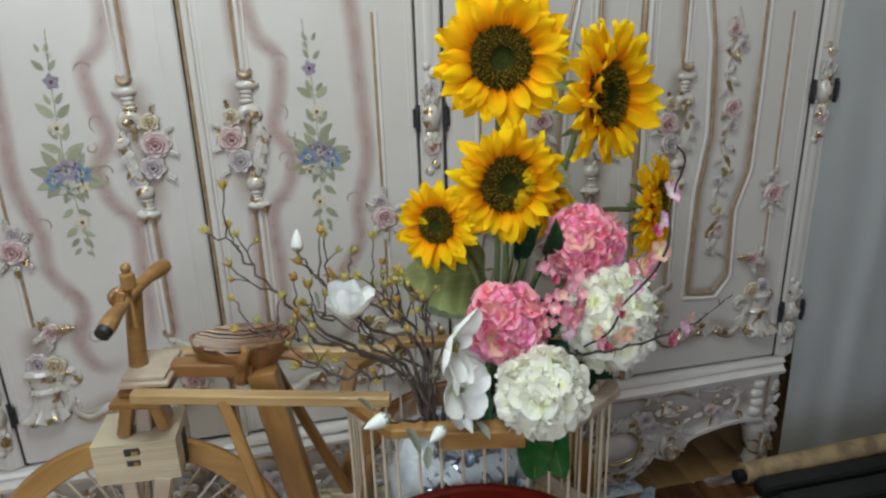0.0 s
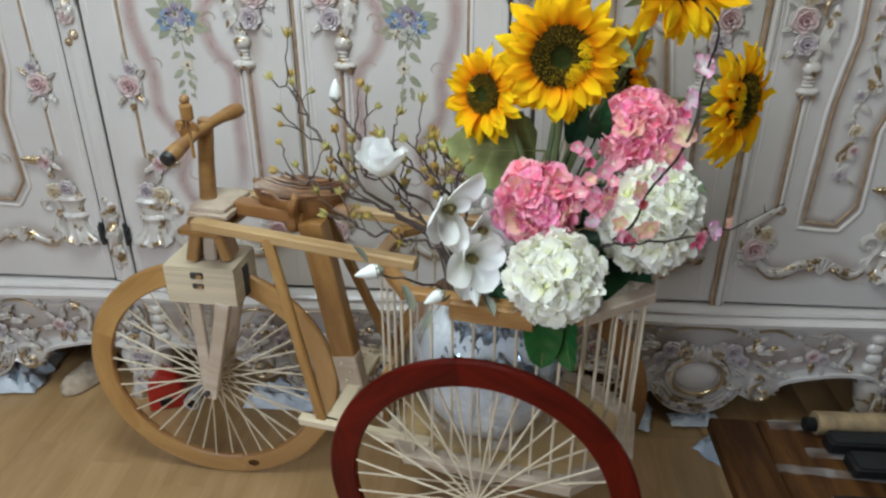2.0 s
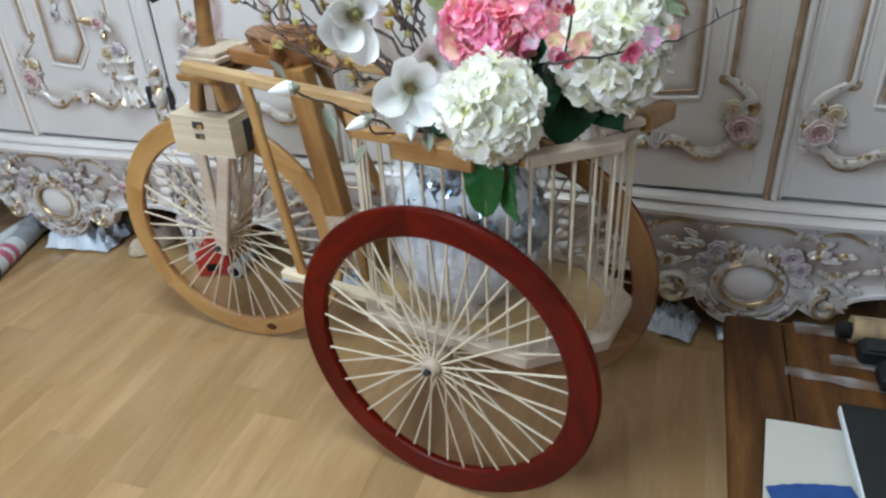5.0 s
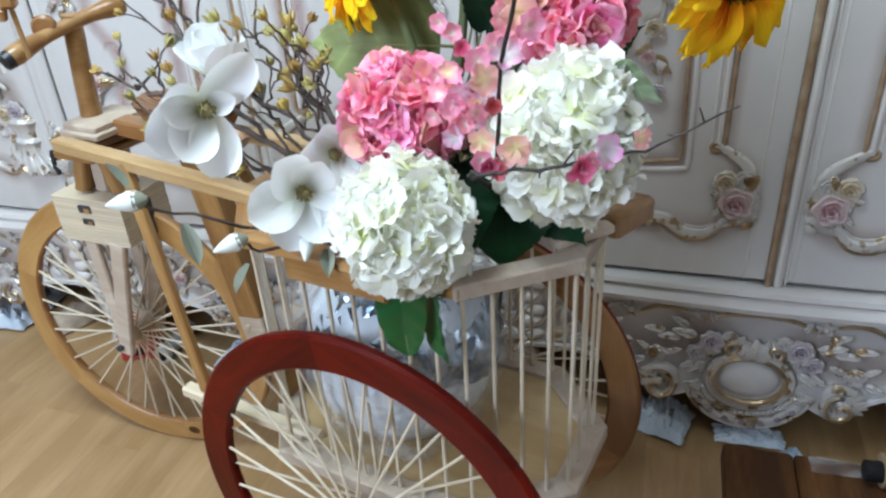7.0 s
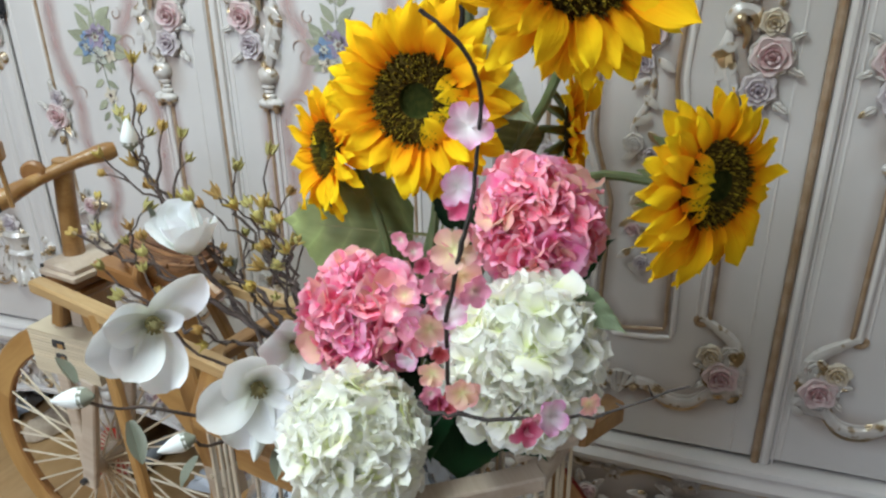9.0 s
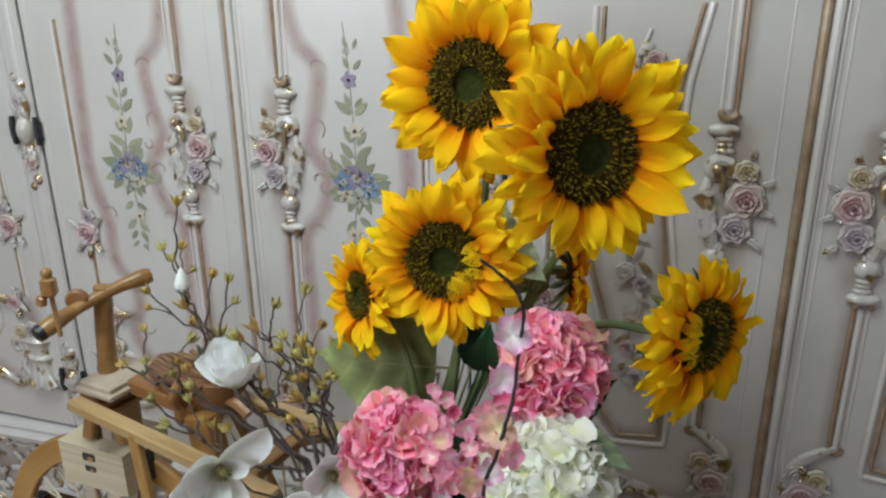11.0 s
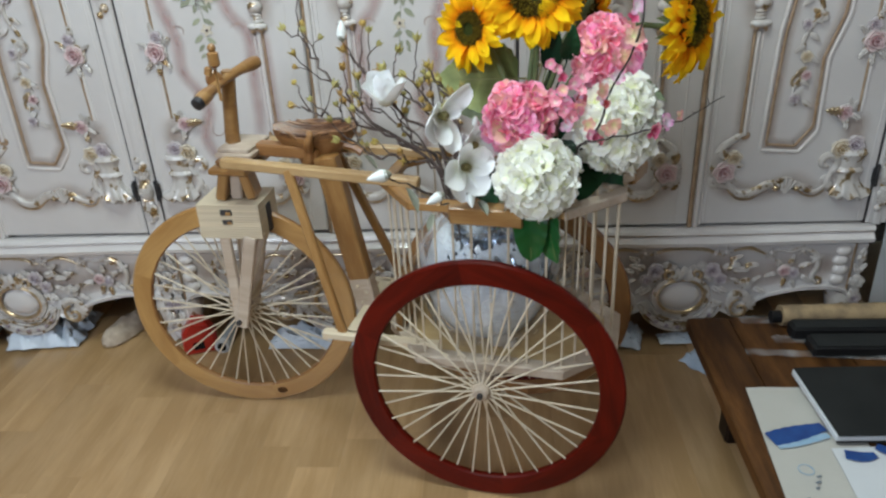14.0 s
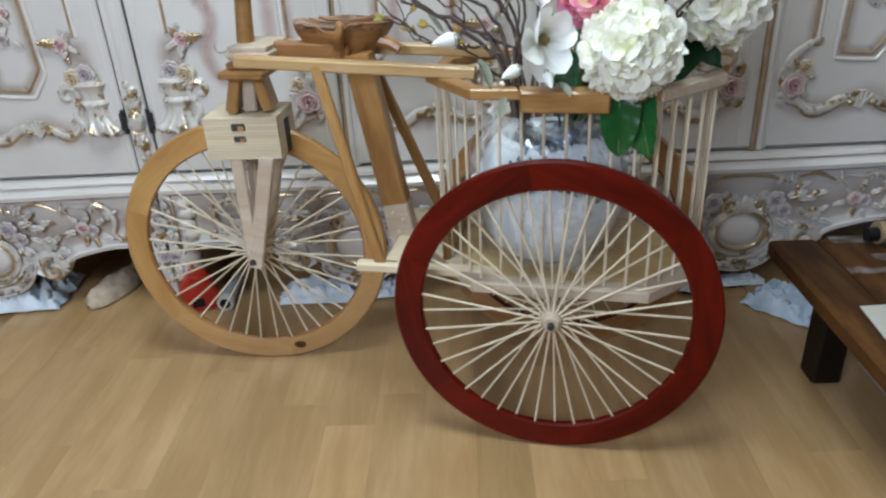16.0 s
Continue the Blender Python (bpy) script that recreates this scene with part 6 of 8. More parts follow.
def seed_disc(r):
    bm = bmesh.new()
    dome = [(0.01, 0.03), (0.22, 0.0), (0.32, 0.02), (0.36, 0.12), (0.5, 0.15), (0.75, 0.13), (0.93, 0.06), (1.0, -0.05), (0.8, -0.16), (0.3, -0.22), (0.05, -0.22)]
    lathe(bm, [(a * r, b * r) for a, b in dome], 30)
    for f in bm.faces:
        c = f.calc_center_median()
        if math.hypot(c.x, c.y) < 0.34 * r and c.z > 0:
            f.material_index = 2
    n = 620
    for k in range(n):
        q = math.sqrt(0.13 + 0.85 * k / n)
        a = k * 2.39996
        z = r * (0.13 if q < 0.45 else 0.15 if q < 0.7 else 0.15 - 0.5 * (q - 0.7) ** 1.2)
        h = r * rs.uniform(0.05, 0.15)
        w = r * 0.023
        a += rs.uniform(-0.12, 0.12)
        base = Vector((q * r * math.cos(a), q * r * math.sin(a), z - 0.01 * r))
        out = Vector((math.cos(a) * 0.35 * q, math.sin(a) * 0.35 * q, 1)).normalized() * h
        t = Vector((-math.sin(a), math.cos(a), 0)) * w
        u = Vector((math.cos(a), math.sin(a), 0)) * w
        vs = [bm.verts.new(base + d) for d in (t, u, -t, -u)] + [bm.verts.new(base + out + d * 0.7) for d in (t, u, -t, -u)]
        for i in range(4):
            bm.faces.new((vs[i], vs[(i + 1) % 4], vs[4 + (i + 1) % 4], vs[4 + i])).material_index = 1 if rs.random() < 0.35 else 0
        bm.faces.new(vs[4:]).material_index = 0 if rs.random() < 0.4 else 1
    return bm


def sunflower(at, az, el, diameter, disc, stem_path, label, petals=(17, 17, 14), droop=0.0, folded=()):
    ob = thing("sunflower", Matrix.Translation(at), label, "sunflower", "silk sunflowers in the vase")
    top = aim((0, 0, 0), facing(az, el), rs.uniform(0, 1))
    part("seed_disc", mesh("seed_disc", seed_disc(disc), [SEED, SEED_TIP, SEED_HEART]), None, ob, "dark brown seed disc with a green heart", top)
    for ring, n in enumerate(petals):
        for k in range(n):
            a = 2 * math.pi * (k + 0.5 * ring + rs.uniform(-0.2, 0.2)) / n
            ln = (diameter / 2 - disc * 0.86) * (1.06 - 0.06 * ring) * rs.uniform(0.9, 1.08)
            tilt = (0.06, 0.26, 0.5)[ring] + rs.uniform(-0.16, 0.16) - droop * (0.8 - 0.5 * math.sin(a))
            ln *= 1 + 1.1 * max(0.0, droop) * max(0.0, -(top.to_3x3() @ Vector((math.cos(a), math.sin(a), 0))).z)
            ln *= 1.06 if rs.random() < 0.3 else rs.uniform(0.86, 1.0)
            m = top @ Matrix.Rotation(a, 4, "Z") @ Matrix.Translation((disc * (0.9 - 0.03 * ring), 0, -disc * 0.06 * (2 - ring))) @ Matrix.Rotation(-tilt, 4, "Y") @ Matrix.Rotation(rs.uniform(-0.25, 0.25), 4, "X") @ Matrix.Diagonal((ln, ln * 0.92, ln, 1))
            part("petal", SUN_ME[rs.randrange(8)], None, ob, m=m)
    for a in folded:
        d = top.to_3x3().inverted() @ (Matrix.Rotation(radians(az), 3, "Z") @ Vector((math.cos(radians(a)), 0, math.sin(radians(a)))))
        b = math.atan2(d.y, d.x) + rs.uniform(-0.08, 0.08)
        ln = disc * rs.uniform(0.55, 0.78)
        m = top @ Matrix.Rotation(b, 4, "Z") @ Matrix.Translation((disc * 1.1, 0, disc * 0.13)) @ Matrix.Rotation(-2.86 - rs.uniform(0, 0.12), 4, "Y") @ Matrix.Diagonal((ln, ln * 0.95, -ln * 0.5, 1))
        part("folded_petal", SUN_ME[rs.randrange(8)], None, ob, m=m)
    for k in range(12):
        a = 2 * math.pi * k / 12
        m = top @ Matrix.Rotation(a, 4, "Z") @ Matrix.Translation((disc * 0.6, 0, -disc * 0.24)) @ Matrix.Rotation(0.35, 4, "Y") @ Matrix.Diagonal((disc * 1.1,) * 3 + (1,))
        part("sepal", SEPAL_ME, None, ob, m=m)
    bm = bmesh.new()
    back = Vector(at) - facing(az, el) * disc * 0.2
    p = curve([back, back - facing(az, el) * 0.03] + [Vector(q) for q in stem_path], 24)
    tube(bm, [q - Vector(at) for q in p], 0.0052, 8)
    part("stem", bm, STEM, ob, "green stem")
    return ob


VASE = Vector((0.288, 1.085, 0.0))
NECK = Vector((0.272, 1.08, 0.53))
SF = [
    ((0.354, 1.159, 1.207), -8, 6, 0.232, 0.056, [(0.36, 1.2, 1.05), (0.33, 1.12, 0.8), NECK], (23, 22, 18), 0.0, ()),
    ((0.503, 1.072, 1.15), 34, 4, 0.232, 0.057, [(0.47, 1.15, 1.03), (0.38, 1.12, 0.85), NECK], (23, 22, 18), -0.22, ()),
    ((0.343, 1.089, 1.014), 2, 4, 0.196, 0.05, [(0.35, 1.12, 0.9), (0.33, 1.1, 0.75), NECK], (22, 21, 17), 0.0, (10, -12, -32, -52, -72, 28)),
    ((0.226, 1.108, 0.949), -38, 8, 0.154, 0.034, [(0.26, 1.12, 0.92), (0.3, 1.1, 0.8), NECK], (16, 15, 12), 0.05, (170,)),
    ((0.634, 1.123, 0.942), 46, 2, 0.18, 0.045, [(0.585, 1.13, 0.937), (0.5, 1.13, 0.93), (0.4, 1.12, 0.82), NECK], (22, 20, 16), 0.36, (130, 155, 178, 200, 222)),
    ((0.47, 1.262, 0.95), 104, 0, 0.168, 0.036, [(0.43, 1.25, 0.93), (0.36, 1.16, 0.8), NECK], (15, 14, 10), 0.1, ()),
]
for i, (at, az, el, dia, disc, st, pet, dr, fold) in enumerate(SF):
    sunflower(at, az, el, dia, disc, st, ("large", "large", "mid-sized", "small", "drooping", "half hidden")[i] + " yellow silk sunflower with a dark seed disc", pet, dr, fold)

# hydrangeas
PINK_CORE = mat("pink_floret_core", (0.75, 0.25, 0.32), 0.8, (0.6, 0.18, 0.25), 60, 0.6, 0.5, 200)
WHITE_CORE = mat("pale_green_floret_core", (0.94, 0.95, 0.68), 0.8, (0.88, 0.92, 0.58), 60, 0.6, 0.5, 200)
rh = random.Random(5)


def floret_mesh(name, material, k):
    bm0 = bmesh.new()
    bm0.loops.layers.uv.new("uv")
    rk = random.Random(k)
    for q in range(4):
        b = petal_bm(0.68, 0.76, 6, 6, lambda t: (0.3 + 0.7 * math.sin(math.pi * min(1, 0.12 + 0.6 * t))) * (1.0 if t < 0.9 else 0.8), lambda t: 0.12 * t + 0.1 * rk.uniform(-1, 1) * t * t, rk.uniform(-0.2, 0.3), 0.07, rk)
        me = bpy.data.meshes.new("tmp")
        bmesh.ops.transform(b, matrix=Matrix.Rotation(math.pi / 2 * q + rk.uniform(-0.15, 0.15), 4, "Z") @ Matrix.Rotation(rk.uniform(-0.7, 0.1), 4, "Y"), verts=b.verts[:])
        b.to_mesh(me)
        b.free()
        bm0.from_mesh(me)
        bpy.data.meshes.remove(me)
    return mesh(name, bm0, material)


PINK_FL = [floret_mesh("floret", PINK_PETAL if k < 7 else PEACH_PETAL, k) for k in range(8)]
WHITE_FL = [floret_mesh("floret", WHITE_PETAL, k + 10) for k in range(8)]


def hydrangea(at, r, meshes, n, size, label, up, squash=1.0):
    ob = thing("hydrangea", Matrix.Translation(at), label, "hydrangea", "silk hydrangeas in the vase")
    bm = bmesh.new()
    ball(bm, (0, 0, 0), r * 0.88, 14, 9)
    part("core", bm, PINK_CORE if meshes is PINK_FL else WHITE_CORE, ob, "dense floret core")
    upv = Vector(up).normalized()
    for k in range(n):
        z = 1 - 2 * (k + 0.5) / n
        a = k * 2.39996
        d = Vector((math.sqrt(1 - z * z) * math.cos(a), math.sqrt(1 - z * z) * math.sin(a), z))
        if d.dot(upv) < -0.72:
            continue
        d = (d + Vector((rh.uniform(-1, 1), rh.uniform(-1, 1), rh.uniform(-1, 1))) * 0.12).normalized()
        p = Vector((d.x, d.y, d.z * squash)) * r * (rh.uniform(0.88, 1.04) + 0.24 * noise.noise(d * 2.6 + Vector(at) * 40))
        nrm = (d + Vector((rh.uniform(-1, 1), rh.uniform(-1, 1), rh.uniform(-1, 1))) * 0.4).normalized()
        s = size * rh.uniform(0.8, 1.25)
        part("floret", meshes[rh.randrange(8)], None, ob, m=aim(p, nrm, rh.uniform(0, 6)) @ Matrix.Diagonal((s, s, s, 1)))
    bm = bmesh.new()
    p = curve([-upv * r * 0.5, -upv * r * 1.2, (NECK - Vector(at)) * 0.6 + Vector((0, 0.01, 0)), NECK - Vector(at)], 16)
    tube(bm, p, 0.004, 7)
    part("stem", bm, STEM, ob, "green stem")
    return ob


hydrangea((0.472, 1.068, 0.904), 0.048, PINK_FL, 190, 0.036, "round pink silk hydrangea head with pale florets", (0.2, -0.5, 0.8))
hydrangea((0.313, 1.0, 0.808), 0.047, PINK_FL, 180, 0.035, "pink silk hydrangea head above the basket rim", (-0.2, -0.6, 0.6))
hydrangea((0.342, 0.907, 0.731), 0.052, WHITE_FL, 200, 0.036, "cream white silk hydrangea hanging over the rim", (0, -0.9, 0.3))
hydrangea((0.484, 0.98, 0.797), 0.057, WHITE_FL, 220, 0.039, "greenish white silk hydrangea head", (0.4, -0.7, 0.4), 1.14)

# magnolia spray
MAG_ME = []
rm = random.Random(21)
for k in range(4):
    c = rm.uniform(-0.1, 0.1)
    MAG_ME.append(mesh("magnolia_petal", petal_bm(1.0, rm.uniform(0.78, 0.92), 8, 6, lambda t: math.sin(math.pi * min(1, 0.1 + 0.74 * t)) ** 0.7 if t < 0.97 else 0.5, lambda t, c=c: 0.25 * t * t + c * t, 0.22, 0.03, rm), MAG_PETAL))


def magnolia(parent, at, az, el, size, petals):
    """An open bloom; petals: (turn, length, width, lift) each, the turn in degrees from its own right-hand side."""
    top = aim(at, facing(az, el))
    bm = bmesh.new()
    ball(bm, (0, 0, size * 0.08), size * 0.07, 10, 6, 0, (1, 1, 1.3))
    fl = part("magnolia_heart", bm, mat_heart, parent, "olive brown flower heart", top)
    for k in range(14):
        part("stamen", STAMEN, None, fl, m=Matrix.Translation((0, 0, size * 0.09)) @ Matrix.Rotation(2.4 * k, 4, "Z") @ Matrix.Rotation(1.1 - 0.12 * (k % 5), 4, "Y") @ Matrix.Diagonal((size * 0.1,) * 3 + (1,)))
    for k, (turn, ln, wd, lift) in enumerate(petals):
        ln *= size * 0.53
        m = Matrix.Rotation(radians(turn), 4, "Z") @ Matrix.Translation((size * 0.04, 0, 0.0006 * k)) @ Matrix.Rotation(-lift, 4, "Y") @ Matrix.Rotation(rm.uniform(-0.2, 0.2), 4, "X") @ Matrix.Diagonal((ln, ln * wd, ln, 1))
        part("petal", MAG_ME[rm.randrange(4)], None, fl, m=m)


mat_heart = mat("magnolia_heart", (0.22, 0.19, 0.08), 0.8, (0.35, 0.3, 0.12), 150, 0.6, 0.4, 300)
bm = bmesh.new()
tube(bm, [(0, 0, 0), (0, 0, 1)], [0.16, 0.12], 5)
STAMEN = mesh("stamen", bm, mat_heart)
spray = thing("magnolia_spray", Matrix(), "white silk magnolia branches with yellow buds leaning out of the vase", "magnolia branch")


def twig(pts, r0, r1, material=BARK, name="branch", n=None, parent=None, kink=0.004):
    n = n or 6 * (len(pts) - 1)
    p = curve(pts, n)
    p = [p[0]] + [q + Vector((rm.uniform(-1, 1), rm.uniform(-1, 1), rm.uniform(-1, 1))) * kink for q in p[1:-1]] + [p[-1]]
    bm = bmesh.new()
    tube(bm, p, [r0 + (r1 - r0) * i / n for i in range(n + 1)], 6, wob=0.35)
    part(name, bm, material, parent or spray)
    return p


YB = []
for k in range(3):
    bm = bmesh.new()
    lathe(bm, [(0.15, 0.0), (0.4, 0.25), (0.5, 0.6), (0.36, 1.0), (0.1, 1.2)], 8, 0)
    for q in range(4):
        a = q * math.pi / 2 + k
        tube(bm, [(0.3 * math.cos(a), 0.3 * math.sin(a), 0.0), (0.52 * math.cos(a), 0.52 * math.sin(a), 0.6), ((0.45 + 0.3 * k) * math.cos(a + 0.3), (0.45 + 0.3 * k) * math.sin(a + 0.3), 1.3 + 0.15 * k)], [0.14, 0.27, 0.07], 5, 1 if k < 2 else 0)
    tube(bm, [(0, 0, -0.6), (0, 0, 0.1)], [0.12, 0.3], 6, 2)
    YB.append(mesh("yellow_bud", bm, [YELLOW_BUD if k != 1 else GREEN_BUD, GREEN_BUD if k == 1 else YELLOW_BUD, SHEATH]))


def bud(at, d, size=0.0105):
    part("bud", YB[rm.randrange(3)], None, spray, m=aim(at, d, rm.uniform(0, 6)) @ Matrix.Diagonal((size, size, size, 1)))


ROOT = Vector((0.2, 1.03, 0.54))


def branch(pts, side=4, r=0.0042, seed=0, reach=0.05):
    """A branch with side twigs that end in buds."""
    q = random.Random(seed)
    p = twig([ROOT + Vector((q.uniform(-0.012, 0.012), q.uniform(-0.012, 0.012), 0))] + pts, r, 0.0014, kink=0.0065)
    bud(p[-1], p[-1] - p[-3])
    for k in range(side):
        i = int(len(p) * (0.42 + 0.5 * (k + 0.5) / side))
        base = p[min(i, len(p) - 3)]
        t = (p[min(i + 2, len(p) - 1)] - p[i - 1]).normalized()
        d = (t * 0.7 + Vector((q.uniform(-1, 1), q.uniform(-1, 1), q.uniform(-0.2, 1))) * 0.8).normalized()
        ln = reach * q.uniform(0.6, 1.3)
        s = twig([base, base + d * ln * 0.5 + Vector((0, 0, q.uniform(-0.004, 0.008))), base + d * ln + Vector((0, 0, ln * 0.3))], 0.002, 0.0011, n=6, kink=0.0036)
        bud(s[-1], s[-1] - s[-2], q.uniform(0.0075, 0.0115))
        if q.random() < 0.5:
            b2 = s[3]
            e = b2 + Vector((q.uniform(-1, 1), q.uniform(-1, 1), q.uniform(0.2, 1))).normalized() * ln * 0.45
            twig([b2, (b2 + e) / 2 + Vector((0, 0, 0.003)), e], 0.0013, 0.0008, n=4, kink=0.001)
            bud(e, e - b2, 0.0075)


V = Vector
branch([V((0.16, 1.07, 0.69)), V((0.05, 1.1, 0.76)), V((-0.04, 1.14, 0.84)), V((-0.1, 1.18, 0.91)), V((-0.149, 1.21, 0.943))], 6, 0.0045, 1, 0.06)
branch([V((0.17, 1.06, 0.7)), V((0.08, 1.06, 0.76)), V((0.0, 1.05, 0.8)), V((-0.06, 1.05, 0.815)), V((-0.105, 1.049, 0.832))], 6, 0.0042, 2, 0.05)
branch([V((0.17, 1.07, 0.72)), V((0.1, 1.07, 0.8)), V((0.04, 1.065, 0.87)), V((0.0, 1.061, 0.925))], 4, 0.004, 3, 0.06)
branch([V((0.19, 1.08, 0.74)), V((0.14, 1.1, 0.81)), V((0.097, 1.134, 0.86))], 5, 0.0036, 4, 0.05)
branch([V((0.18, 1.09, 0.74)), V((0.11, 1.12, 0.82)), V((0.052, 1.134, 0.87))], 5, 0.0036, 5, 0.055)
branch([V((0.19, 1.07, 0.72)), V((0.16, 1.08, 0.78)), V((0.15, 1.085, 0.83))], 5, 0.0034, 6, 0.05)
branch([V((0.17, 1.05, 0.69)), V((0.1, 1.04, 0.72)), V((0.04, 1.03, 0.74)), V((-0.02, 1.02, 0.77))], 5, 0.0036, 7, 0.05)
branch([V((0.2, 1.06, 0.74)), V((0.19, 1.06, 0.82)), V((0.17, 1.07, 0.86))], 5, 0.0032, 8, 0.045)
branch([V((0.18, 1.08, 0.7)), V((0.12, 1.1, 0.73)), V((0.06, 1.12, 0.78)), V((0.0, 1.14, 0.82))], 5, 0.0034, 9, 0.05)
# flower-bearing shoots
for pts in ([ROOT, V((0.19, 1.0, 0.7)), V((0.18, 0.92, 0.78)), V((0.178, 0.862, 0.852))], [ROOT, V((0.15, 1.05, 0.72)), V((0.1, 1.05, 0.79)), V((0.07, 1.055, 0.83))], [ROOT, V((0.21, 1.0, 0.68)), V((0.21, 0.96, 0.73))], [ROOT, V((0.22, 1.03, 0.7)), V((0.226, 1.003, 0.757))], [ROOT, V((0.18, 0.98, 0.66)), V((0.13, 0.9, 0.72)), V((0.1, 0.85, 0.757)), V((0.09, 0.842, 0.766))], [ROOT, V((0.19, 0.97, 0.65)), V((0.175, 0.9, 0.69)), V((0.173, 0.872, 0.715))], [V((0.04, 1.065, 0.87)), V((0.015, 1.065, 0.91)), V((-0.003, 1.061, 0.945))]):
    twig(pts, 0.0024, 0.0014, n=12, kink=0.003)
OPEN = [(190, 1.1, 1.2, 0.2), (160, 0.85, 1.0, 0.4), (228, 0.95, 1.05, 0.25), (45, 1.2, 0.8, 0.3), (268, 1.1, 0.95, 0.1), (15, 0.6, 0.9, 0.7)]
CUP = [(k * 45 + 11 * (k % 3), 0.95 + 0.08 * (k % 2), 0.85, 0.7 + 0.14 * ((k * 3) % 4)) for k in range(8)]
STAR = [(195, 1.1, 1.0, 0.25), (245, 1.05, 1.05, 0.15), (290, 1.0, 1.0, 0.35), (125, 1.0, 1.05, 0.5), (60, 0.95, 0.95, 0.6), (0, 0.9, 0.9, 0.5)]
magnolia(spray, (0.182, 0.85, 0.862), 50, 6, 0.1, OPEN)
magnolia(spray, (0.068, 1.055, 0.824), 10, 72, 0.12, CUP)
magnolia(spray, (0.212, 0.945, 0.74), 34, 14, 0.11, STAR)
magnolia(spray, (0.227, 0.998, 0.762), 36, 16, 0.09, [(t + 40, l, w, f) for t, l, w, f in STAR])
bm = bmesh.new()
lathe(bm, [(0.12, 0.0), (0.55, 0.35), (0.6, 0.8), (0.42, 1.4), (0.2, 1.9), (0.05, 2.15)], 10)
ME_WB = mesh("white_bud", bm, WHITE_BUD)
bm = bmesh.new()
lathe(bm, [(0.1, -0.2), (0.5, 0.2), (0.6, 0.5), (0.45, 0.75), (0.3, 0.6)], 8)
ME_WS = mesh("bud_cup", bm, GREY_LEAF)
for at, d, s in (((-0.003, 1.061, 0.945), (0.05, 0, 1), 0.0165), ((0.096, 0.845, 0.768), (-1, -0.4, -0.1), 0.018), ((0.18, 0.874, 0.718), (-0.8, -0.6, -0.25), 0.016), ((0.235, 1.02, 0.79), (0, -0.5, 1), 0.012), ((0.222, 0.925, 0.7), (0.2, -0.8, -0.6), 0.015)):
    part("white_bud", ME_WB, None, spray, "closed white bud", aim(at, d) @ Matrix.Diagonal((s, s, s, 1)))
    part("bud_cup", ME_WS, None, spray, m=aim(at, d) @ Matrix.Diagonal((s, s, s, 1)))
ME_BR = mesh("bract", petal_bm(1.0, 0.4, 5, 2, curl=lambda t: 0.15 * t * t, cup=0.2), GREY_LEAF)
for at, d, s in (((0.12, 0.86, 0.735), (0.3, -0.2, -1), 0.045), ((0.075, 0.85, 0.775), (-0.7, 0, 0.7), 0.032), ((0.06, 1.06, 0.82), (-0.6, 0, 0.9), 0.03), ((0.16, 0.9, 0.67), (-0.2, -0.6, -0.8), 0.035), ((0.1, 1.08, 0.79), (0.5, -0.3, 0.8), 0.03), ((0.2, 1.0, 0.72), (-0.6, -0.5, 0.4), 0.035), ((0.24, 0.93, 0.68), (0.3, -0.7, -0.4), 0.04), ((0.02, 1.05, 0.85), (-0.3, 0, 1), 0.03)):
    part("bract", ME_BR, None, spray, "grey-green bract", Matrix.Translation(at) @ V(d).to_track_quat("X", "Z").to_matrix().to_4x4() @ Matrix.Diagonal((s, s, s, 1)))

# cherry twigs
cherry = thing("cherry_spray", Matrix(), "dark twigs of pink silk cherry blossom among the hydrangeas", "cherry branch")
CH = []
for k in range(3):
    rk = random.Random(k + 50)
    bm0 = bmesh.new()
    bm0.loops.layers.uv.new("uv")
    for q in range(5):
        b = petal_bm(0.56, 0.46, 6, 4, lambda t: (0.1 + 0.9 * math.sin(math.pi * min(1, 0.02 + 0.68 * t))) * (1.0 if t < 0.9 else 0.62), lambda t: 0.1 * t * t, 0.12, 0.1, rk)
        bmesh.ops.transform(b, matrix=Matrix.Rotation(2 * math.pi / 5 * q, 4, "Z") @ Matrix.Rotation(-0.2 + rk.uniform(-0.35, 0.35), 4, "Y"), verts=b.verts[:])
        me = bpy.data.meshes.new("tmp")
        b.to_mesh(me)
        b.free()
        bm0.from_mesh(me)
        bpy.data.meshes.remove(me)
    CH.append((bm0, k))
CH_PINK = [mesh("cherry_blossom", b.copy(), CHERRY_PETAL) for b, _ in CH]
CH_LILAC = [mesh("cherry_blossom", b.copy(), LILAC_PETAL) for b, _ in CH]
CH_PEACH = [mesh("cherry_blossom", b.copy(), PEACH_PETAL) for b, _ in CH]
CH_RED = [mesh("cherry_blossom", b, RED_PETAL) for b, _ in CH]
CH_KIND = {"p": CH_PINK, "l": CH_LILAC, "c": CH_PEACH, "r": CH_RED}
rc = random.Random(31)


def blossom(at, s, kind="p", d=None):
    d = d or (0.45 + rc.uniform(-0.5, 0.5), -0.9, 0.25 + rc.uniform(-0.4, 0.4))
    s *= 1.0
    part("blossom", CH_KIND[kind][rc.randrange(3)], None, cherry, m=aim(at, d, rc.uniform(0, 6)) @ Matrix.Diagonal((s, s, s, 1)))


